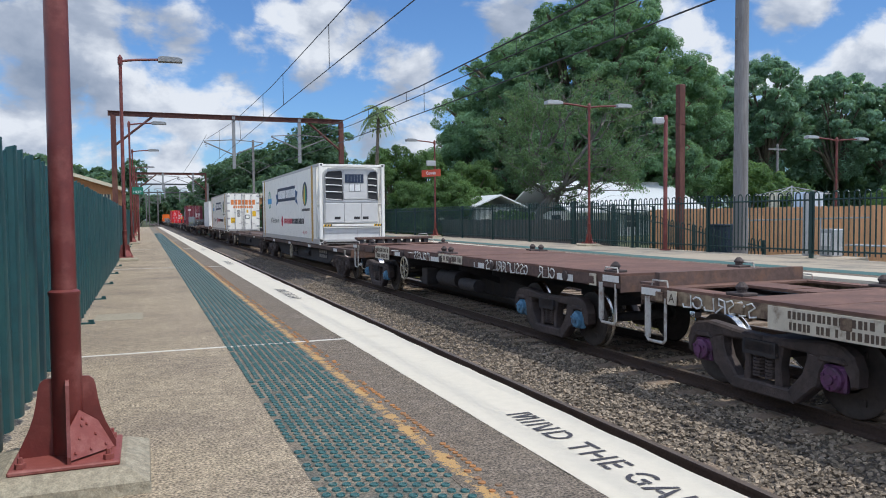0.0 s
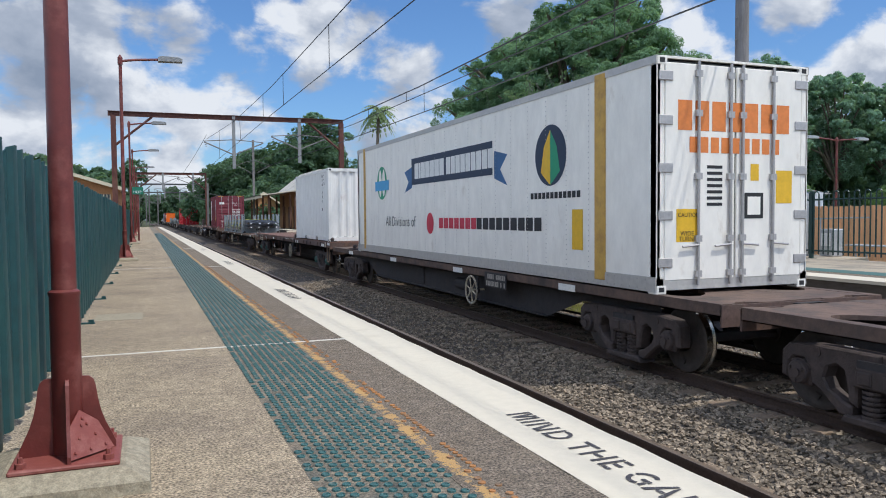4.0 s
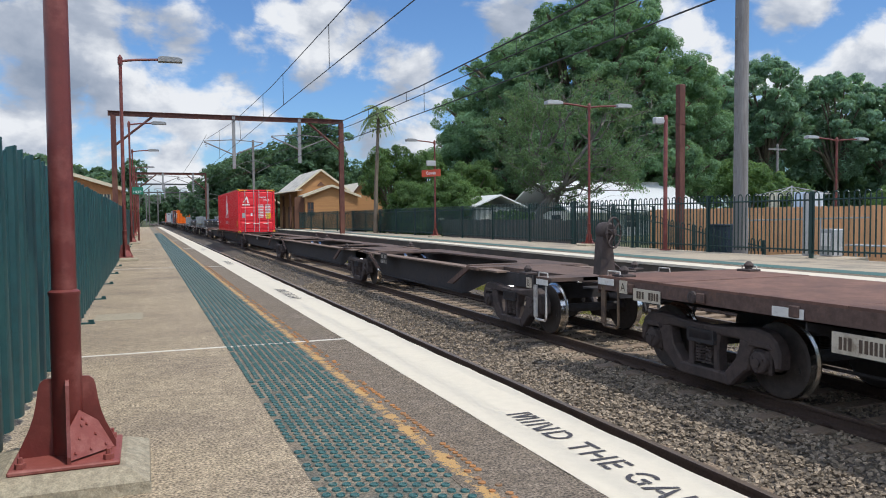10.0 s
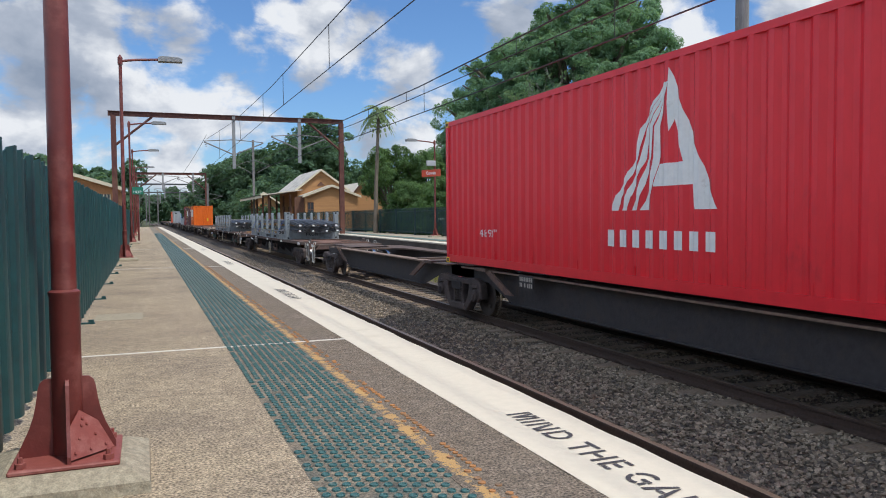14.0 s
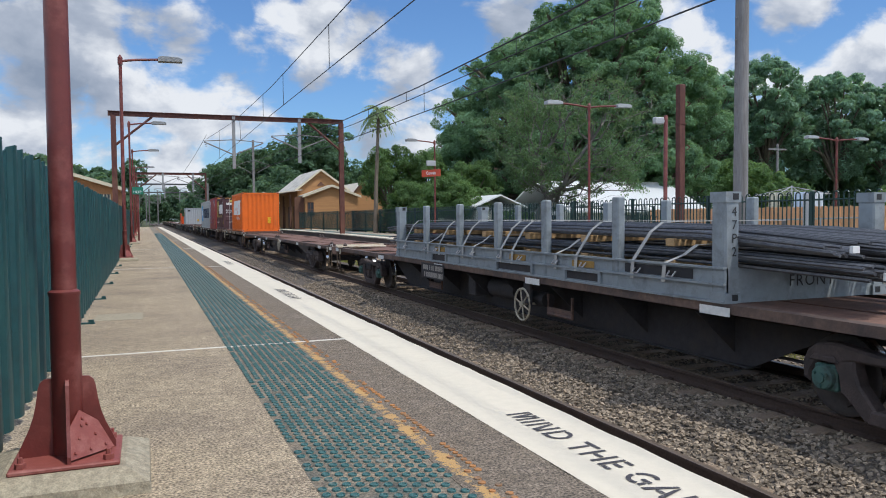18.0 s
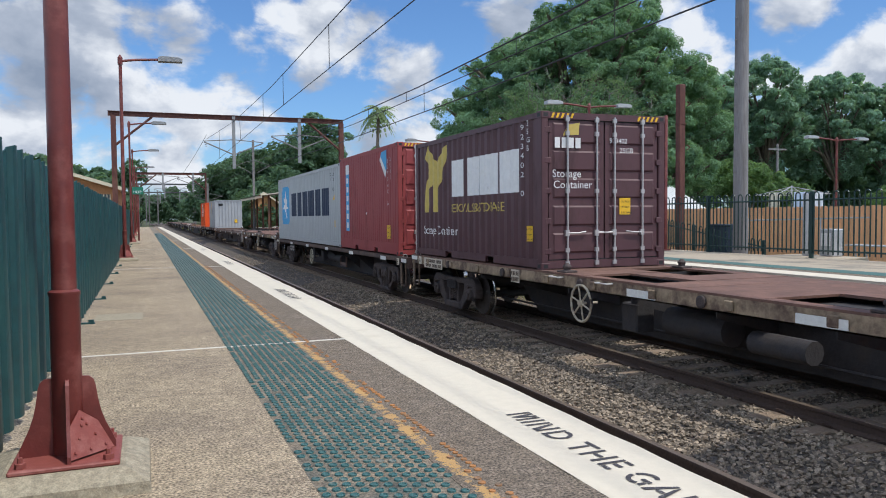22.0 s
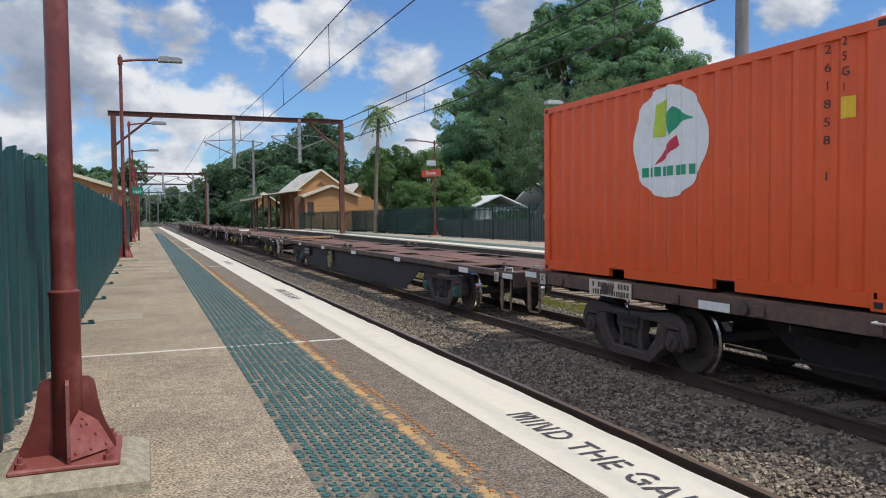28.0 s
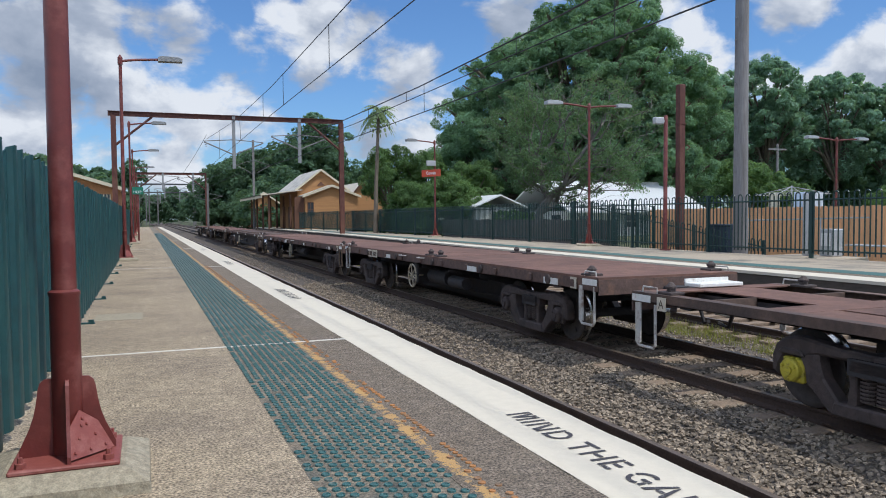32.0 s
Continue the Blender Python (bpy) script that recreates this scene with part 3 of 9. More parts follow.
opp = thing("platform_opposite", (0, 0, 0), "far station platform with white painted edge", "platform", kind="structure")
yo = [-20, -5, 5, 12, 18, 24, 32, 40, 50, 63, 80, 100, 128]
for name, off0, off1, z0, z1, mat, lab in (("platform_wall", 0.0, 7.5, -1.29, -0.02, SHADED_WALL, ""), ("edge_strip", -0.03, 0.70, -0.06, 0.004, WHITE_LINE, "white painted platform edge"),
                                     ("asphalt_strip", 0.70, 1.2, -0.02, 0.0, ASPHALT, ""), ("tactile_strip", 1.2, 1.9, -0.02, 0.003, FAR_TEAL, "teal tactile paving strip"),
                                     ("slab", 1.9, 7.5, -0.02, 0.0, FAR_SLAB, "")):
    g = Geo()
    for y in yo:
        x = opp_x(y)
        x1 = 17.72 if off1 > 7 else x + off1
        g.v += [(x + off0, y, z0), (x + off0, y, z1), (x1, y, z1), (x1, y, z0)]
    for j in range(len(yo) - 1):
        for q in range(4):
            a = j * 4
            g.f.append((a + q, a + (q + 1) % 4, a + 4 + (q + 1) % 4, a + 4 + q))
            g.k.append(0)
    g.f += [(0, 1, 2, 3), tuple((len(yo) - 1) * 4 + q for q in (3, 2, 1, 0))]
    g.k += [0, 0]
    part(name, g, mat, opp, lab)


# track beds, rails, sleepers
def track(name, xc, rail, y0, y1, label):
    t = thing(name, (0, 0, 0), label, "railway track", kind="structure")
    for s in (-1, 1):
        g = Geo()
        x = xc + s * 0.7525
        prof = [(-0.07, -0.155), (0.07, -0.155), (0.07, -0.135), (0.012, -0.11), (0.012, -0.045), (0.035, -0.035), (0.035, -0.004), (0.028, 0.0), (-0.028, 0.0), (-0.035, -0.004), (-0.035, -0.035), (-0.012, -0.045), (-0.012, -0.11), (-0.07, -0.135)]
        yy = [y0, y1]
        for y in yy:
            g.v += [(x + a, y, rail + b) for a, b in prof]
        k = len(prof)
        for q in range(k):
            g.f.append((q, (q + 1) % k, k + (q + 1) % k, k + q))
            g.k.append(1 if q in (6, 7, 8) else 0)
        part("rail", g, [RAIL_SIDE, RAIL_HEAD], t, "rusty steel rail with worn head")
    slp = Geo()
    slp.cbox(-1.2, 1.2, -0.115, 0.115, -0.30, -0.157, 0.012)
    me = slp.mesh("sleeper", SLEEPER)
    clip = Geo()
    for s in (-1, 1):
        for d in (-1, 1):
            cx = s * 0.7525 + d * 0.10
            clip.tube([(cx - d * 0.03, -0.05, -0.14), (cx + d * 0.01, -0.045, -0.115), (cx + d * 0.035, 0.0, -0.105), (cx + d * 0.01, 0.045, -0.115), (cx - d * 0.03, 0.05, -0.13)], 0.011, 5)
    mc = clip.mesh("rail_clip", RAIL_SIDE)
    y = -6.0
    r = random.Random(int(xc * 10))
    while y < 60:
        s = part("sleeper", me, None, t, at=(xc + r.uniform(-0.02, 0.02), y, rail + 0.002))
        s.rotation_euler.z = r.uniform(-0.012, 0.012)
        if y < 24:
            part("rail_clip", mc, None, s)
        y += 0.61
    return t


track("track_platform_side", NEAR_TRACK, NEAR_RAIL, -60, 420, "rusty railway track beside the platform")
track("track_goods", TRACK, RAIL, -60, 420, "ballasted railway track under the goods train")
track("track_far_side", FAR_TRACK, RAIL, -60, 420, "ballasted railway track by the far platform")

g = Geo()
prof = [(EDGE - 0.05, NEAR_RAIL - 0.19), (4.9, NEAR_RAIL - 0.18), (5.35, -1.02), (5.9, -0.945), (8.6, -0.945), (9.4, -0.99), (13.8, -0.99)]
rnd = random.Random(3)
yb = [-30 + i * 0.5 for i in range(120)] + [30 + i * 6 for i in range(66)]
for y in yb:
    g.v += [(x, y, z + rnd.uniform(-0.015, 0.015)) for x, z in prof]
k = len(prof)
for j in range(len(yb) - 1):
    for i in range(k - 1):
        a = j * k + i
        g.f.append((a, a + 1, a + 1 + k, a + k))
        g.k.append(0)
ballast = solid("ballast_bed", g, BALLAST, "grey-brown crushed stone ballast bed", "ballast", kind="structure")


def bed_z(x):
    for (x0, z0), (x1, z1) in zip(prof, prof[1:]):
        if x0 <= x <= x1:
            return z0 + (z1 - z0) * (x - x0) / (x1 - x0)
    return -0.98


def scatter_stones(name, spots, seed):
    r = np.random.default_rng(seed)
    n = len(spots)
    base = np.array([(x, y, z) for x in (-0.6, 0.6) for y in (-0.6, 0.6) for z in (-0.6, 0.6)], float)
    fc = np.array([(0, 1, 3), (0, 3, 2), (4, 6, 7), (4, 7, 5), (0, 4, 5), (0, 5, 1), (2, 3, 7), (2, 7, 6), (0, 2, 6), (0, 6, 4), (1, 5, 7), (1, 7, 3)])
    v = base[None] * r.uniform(0.5, 1.3, (n, 1, 3)) + r.uniform(-0.3, 0.3, (n, 8, 3))
    q = r.normal(size=(n, 3, 3))
    q, _ = np.linalg.qr(q)
    v = np.einsum("nij,nkj->nki", q, v) * r.uniform(0.015, 0.031, (n, 1, 1)) * np.array([1.1, 1.1, 0.8])
    v += np.asarray(spots)[:, None, :]
    me = bpy.data.meshes.new(name)
    f = (fc[None] + (np.arange(n) * 8)[:, None, None]).reshape(-1, 3)
    me.from_pydata(v.reshape(-1, 3).tolist(), [], f.tolist())
    me.materials.append(STONE)
    return tagged(new(name, me), "loose grey-brown crushed stones", "ballast", kind="stuff")


rs = np.random.default_rng(11)
spots = []
for x0, x1, y0, y1, dens in ((4.62, 6.42, 2.5, 11, 860), (4.62, 6.42, 11, 26, 330), (6.5, 7.95, 3.5, 16, 480), (6.5, 7.95, 16, 26, 200), (4.62, 6.42, 26, 48, 50), (8.0, 10.2, 4, 20, 130)):
    k = int((x1 - x0) * (y1 - y0) * dens)
    for x, y in zip(rs.uniform(x0, x1, k), rs.uniform(y0, y1, k)):
        if 6.0 < x < 8.44 and abs((y + 6.0 + 0.305) % 0.61 - 0.305) < 0.12 and rs.random() < 0.85:
            continue
        spots.append((x, y, bed_z(x) + rs.uniform(-0.004, 0.03)))
scatter_stones("ballast_stones", spots, 5)


# dry grass between the goods track and the far track
GRASS = leaf_shade("dry_grass_blades", (0.20, 0.215, 0.065))
r = np.random.default_rng(77)
n = 16000
clump = np.stack([r.uniform(9.2, 9.95, 160), r.uniform(-4, 46, 160)], 1)
root = clump[r.integers(0, 160, n)] + r.normal(size=(n, 2)) * np.array([0.10, 0.28])
lean = r.normal(size=(n, 2)) * 0.06
hgt = r.uniform(0.06, 0.22, n)
wid = r.normal(size=(n, 2))
wid *= 0.006 / np.linalg.norm(wid, axis=1, keepdims=True)
v = np.zeros((n, 3, 3))
v[:, 0, :2], v[:, 1, :2], v[:, 2, :2] = root - wid, root + wid, root + lean
v[:, :2, 2], v[:, 2, 2] = -1.0, -0.98 + hgt
me = bpy.data.meshes.new("dry_grass")
me.from_pydata(v.reshape(-1, 3).tolist(), [], np.arange(3 * n).reshape(n, 3).tolist())
me.materials.append(GRASS)
tagged(new("dry_grass", me), "dry yellow-green grass between the tracks", "grass", kind="stuff")


# ---- the goods train: shared bogie meshes ----
MOVING = []            # (thing, place along the train)
WHEELS = []            # (wheelset, place along the train, local pose)


def bogie_meshes():
    m = {}
    g = Geo()
    half = [(0.0, 0.715), (0.36, 0.725), (0.62, 0.755), (0.84, 0.775), (1.02, 0.745), (1.13, 0.665), (1.185, 0.54), (1.18, 0.38), (1.10, 0.35), (1.075, 0.46), (1.02, 0.55), (0.92, 0.58), (0.82, 0.57), (0.60, 0.62), (0.0, 0.62)]
    g.slab(half, -0.085, 0.085, 0.025)
    g.slab([(-y, z) for y, z in reversed(half)], -0.085, 0.085, 0.025)
    for s in (-1, 1):
        arm = [(0.92, 0.60), (0.82, 0.56), (0.765, 0.46), (0.74, 0.30), (0.68, 0.27), (0.47, 0.08), (0.30, 0.07), (0.30, 0.16), (0.36, 0.21), (0.53, 0.40), (0.58, 0.54), (0.59, 0.63)]
        g.slab([(y, z) for y, z in arm] if s > 0 else [(-y, z) for y, z in reversed(arm)], -0.082, 0.082, 0.02)
        post = [(0.17, 0.13), (0.28, 0.17), (0.25, 0.40), (0.29, 0.65), (0.17, 0.65)]
        g.slab(post if s > 0 else [(-y, z) for y, z in reversed(post)], -0.07, 0.07, 0.015)
    g.slab([(-0.44, 0.07), (0.44, 0.07), (0.40, 0.21), (-0.40, 0.21)], -0.10, 0.10, 0.02)
    g.slab([(-0.24, 0.52), (0.24, 0.52), (0.20, 0.66), (-0.20, 0.66)], -0.12, 0.12, 0.02)
    for s in (-1, 1):
        g.slab([(s * 0.915 - 0.17, 0.58), (s * 0.915 + 0.17, 0.58), (s * 0.915 + 0.12, 0.64), (s * 0.915 - 0.12, 0.64)], -0.11, 0.11, 0.015)
    m["side_frame"] = g.mesh("side_frame", BOGIE)
    g = Geo()
    for y in (-0.085, 0.085):
        prof = []
        for i in range(7):
            z = 0.26 + i * 0.036
            prof += [(0.08, z), (0.08, z + 0.02), (0.055, z + 0.022), (0.055, z + 0.034)]
        g.lathe(prof, 10, origin=(0, y, 0))
    m["spring_nest"] = g.mesh("spring_nest", BOGIE)
    # a heavier frame with round windows and springs that hang low
    g = Geo()
    half = [(0.0, 0.56), (0.0, 0.73), (0.75, 0.73), (1.05, 0.70), (1.14, 0.62), (1.15, 0.36), (1.06, 0.34), (1.05, 0.50), (0.98, 0.57), (0.86, 0.57), (0.79, 0.50), (0.77, 0.34), (0.66, 0.28), (0.44, 0.10), (0.30, 0.10), (0.30, 0.20), (0.42, 0.24), (0.56, 0.32), (0.62, 0.42), (0.58, 0.53), (0.48, 0.57), (0.40, 0.53), (0.37, 0.42), (0.34, 0.24), (0.25, 0.20), (0.25, 0.56)]
    g.slab(half[::-1], -0.09, 0.09, 0.02)
    g.slab([(-y, z) for y, z in half], -0.09, 0.09, 0.02)
    g.slab([(-0.40, 0.045), (0.40, 0.045), (0.36, 0.12), (-0.36, 0.12)], -0.13, 0.13, 0.015)
    g.slab([(-0.27, 0.40), (0.27, 0.40), (0.24, 0.60), (-0.24, 0.60)], -0.13, 0.13, 0.02)
    for s in (-1, 1):
        g.slab([(s * 0.13 - 0.07, 0.44), (s * 0.13 + 0.07, 0.44), (s * 0.13 + 0.07, 0.56), (s * 0.13 - 0.07, 0.56)], -0.15, 0.15, 0.01)
        g.lathe([(0.05, -0.10), (0.05, 0.10)], 10, 0, "x", (0, s * 0.70, 0.655))
    m["coil_frame"] = g.mesh("side_frame", BOGIE)
    g = Geo()
    for y in (-0.125, 0.125):
        prof = []
        for i in range(6):
            z = 0.12 + i * 0.047
            prof += [(0.11, z), (0.11, z + 0.026), (0.075, z + 0.029), (0.075, z + 0.045)]
        g.lathe(prof, 12, origin=(0.0, y, 0))
    m["coil_nest"] = g.mesh("spring_nest", BOGIE)
    g = Geo()
    g.box(-1.12, 1.12, -0.23, 0.23, 0.50, 0.66)
    g.box(-0.25, 0.25, -0.3, 0.3, 0.66, 0.78)
    m["bolster"] = g.mesh("bolster", UNDER)
    g = Geo()
    g.tube([(-1.02, 0, 0), (1.02, 0, 0)], 0.075, 10)
    m["axle"] = g.mesh("axle", UNDER)
    g = Geo()
    g.lathe([(0.415, -0.06), (0.42, 0.03), (0.45, 0.045), (0.45, 0.065)], 28, 1, "x", caps=False)
    g.lathe([(0.16, -0.085), (0.34, -0.06), (0.355, -0.068), (0.405, -0.068), (0.416, -0.06)], 28, 0, "x", caps=False)
    g.lathe([(0.16, 0.07), (0.43, 0.066)], 28, 0, "x")
    g.lathe([(0.13, -0.11), (0.13, 0.1)], 20, 0, "x")
    for i in range(3):
        a = 2 * math.pi * i / 3
        g.box(-0.09, -0.066, -0.03 + 0.27 * math.cos(a), 0.03 + 0.27 * math.cos(a), 0.27 * math.sin(a) - 0.03, 0.27 * math.sin(a) + 0.03)
    m["wheel"] = g.mesh("wheel", WHEEL_FACE, TREAD, smooth=True)
    return m


def box_mesh(mat):
    """An axle box: a square housing under a round bolted cap."""
    g = Geo()
    g.cbox(-0.03, 0.045, -0.135, 0.135, -0.13, 0.13, 0.02)
    g.lathe([(0.125, 0.03), (0.12, 0.085), (0.105, 0.10), (0.05, 0.105), (0.05, 0.125)], 16, 0, "x")
    for q in range(3):
        a = 2.094 * q + 0.5
        g.lathe([(0.018, 0.09), (0.018, 0.122)], 6, 0, "x", (0, 0.083 * math.cos(a), 0.083 * math.sin(a)))
    return g.mesh("axle_box", mat)


BM = bogie_meshes()
BOX_MATS = {
    "grime": BOGIE,
    "yellow": shade("axle_box_yellow", (0.50, 0.42, 0.04), 0.2, 10, 0.6, stain=(0.12, 0.09, 0.04), stain_scale=6.0),
    "blue": shade("axle_box_blue", (0.10, 0.24, 0.38), 0.2, 10, 0.6, stain=(0.06, 0.06, 0.06), stain_scale=6.0),
    "purple": shade("axle_box_purple", (0.13, 0.045, 0.12), 0.2, 10, 0.6, stain=(0.05, 0.03, 0.04), stain_scale=6.0),
    "green": shade("axle_box_green", (0.06, 0.13, 0.11), 0.2, 10, 0.7, stain=(0.04, 0.04, 0.035), stain_scale=6.0),
}
BOX = {k: box_mesh(v) for k, v in BOX_MATS.items()}
BOX_LABEL = {"yellow": "yellow axle box", "blue": "blue axle box", "purple": "purple axle box", "green": "dull green axle box", "grime": ""}


def bogie(wagon, y, u, boxes="grime", coil=False):
    """Two side frames with springs, a bolster, and two wheelsets, under a wagon."""
    part("bolster", BM["bolster"], None, wagon, at=(0, y, 0))
    for s in (-1, 1):
        fr = part("side_frame", BM["coil_frame" if coil else "side_frame"], None, wagon, at=(s * 1.0, y, 0))
        part("spring_nest", BM["coil_nest" if coil else "spring_nest"], None, fr)
        for a in (-0.915, 0.915):
            b = part("axle_box", BOX[boxes], None, fr, BOX_LABEL[boxes], at=(s * 0.03, a, 0.42))
            if s < 0:
                b.rotation_euler.z = math.pi
    for a in (-0.915, 0.915):
        ax = part("wheelset", BM["axle"], None, wagon, at=(0, y + a, 0.42))
        for s in (-1, 1):
            w = part("wheel", BM["wheel"], None, ax, "steel wheel with polished tread", at=(s * 0.7525, 0, 0))
            if s > 0:
                w.rotation_euler.z = math.pi
        WHEELS.append((ax, u + y + a, (0, y + a, 0.42)))


def handwheel_mesh(mat):
    g = Geo()
    n = 20
    ring = [(0, 0.27 * math.cos(2 * math.pi * i / n), 0.27 * math.sin(2 * math.pi * i / n)) for i in range(n + 1)]
    g.tube(ring, 0.019, 6, caps=False)
    for i in range(6):
        a = math.pi * i / 3 + 0.3
        g.tube([(0, 0, 0), (0, 0.265 * math.cos(a), 0.265 * math.sin(a))], 0.014, 5)
    g.lathe([(0.05, -0.03), (0.05, 0.03)], 10, 0, "x")
    g.tube([(0, 0, 0), (0.28, 0, 0)], 0.022, 6)
    return g.mesh("handwheel", mat, smooth=True)


HW_PALE = handwheel_mesh(shade("handwheel_cream", (0.45, 0.40, 0.30), 0.15, 20, 0.6, stain=(0.2, 0.13, 0.08), stain_scale=8.0))
HW_YELLOW = handwheel_mesh(shade("handwheel_yellow", (0.42, 0.34, 0.12), 0.15, 20, 0.6, stain=(0.15, 0.1, 0.06), stain_scale=8.0))
HW_RUST = handwheel_mesh(BOGIE)

g = Geo()
g.tube([(0, 0, 0.02), (0, 0.0, -0.50), (0, 0.04, -0.54), (0, 0.33, -0.54), (0, 0.37, -0.50), (0, 0.37, 0.02)], 0.02, 6)
g.box(-0.012, 0.012, 0.30, 0.40, -0.5, 0.02)
STEP_MESH = g.mesh("corner_step", STEP_WHITE)
STEP_GRIMY = g.mesh("corner_step", SILL_TAN)
g = Geo()
g.cbox(-0.11, 0.11, -0.13, 0.13, 0, 0.035, 0.008)
g.lathe([(0.055, 0.03), (0.055, 0.07), (0.07, 0.08), (0.07, 0.10), (0.025, 0.15)], 10)
LOCK_MESH = g.mesh("twistlock", BOGIE)
g = Geo()
g.tube([(0, 0, -0.02), (0, 0.02, 0.07), (0, 0.3, 0.07), (0, 0.32, -0.02)], 0.012, 5)
RAIL_MESH = g.mesh("hand_rail", STEP_WHITE)
BARS = shade("plate_bars", (0.10, 0.07, 0.05), 0.2, 20, 0.8)


BOARD_DIRTY = shade("board_dirty_cream", (0.60, 0.54, 0.43), 0.12, 16, 0.75, stain=(0.17, 0.11, 0.07), stain_scale=4.0, stain_range=(0.52, 0.70))
BARS_PALE = shade("plate_bars_pale", (0.34, 0.31, 0.27), 0.2, 20, 0.8)


def number_board(wagon, y, z, w, h, seed, mat=BOARD_DIRTY, bars=BARS, x=-1.262):
    """A board on the sill whose writing is kept as plain bars."""
    g = Geo()
    g.box(-0.012, 0.0, 0, w, -h / 2, h / 2)
    b = part("number_board", g, mat, wagon, "number board with plain bars", at=(x, y, z))
    r = random.Random(seed)
    for row in range(2 if h > 0.2 else 1):
        yy = 0.05 * w
        zz = (h * 0.22 if row == 0 else -h * 0.24) if h > 0.2 else 0
        g = Geo()
        while yy < w * 0.9:
            ww = r.uniform(0.045, 0.075)
            g.box(-0.016, -0.012, yy, yy + ww * 0.62, zz - h * (0.16 if h > 0.2 else 0.3), zz + h * (0.16 if h > 0.2 else 0.3))
            yy += ww * (1 if r.random() > 0.2 else 2)
        tagged(part("writing_bar", g, bars, b), kind="stuff")


WHITE_STEPS = {1, 2, 9, 10, 15, 19, 20}     # wagons whose corner steps still show white paint


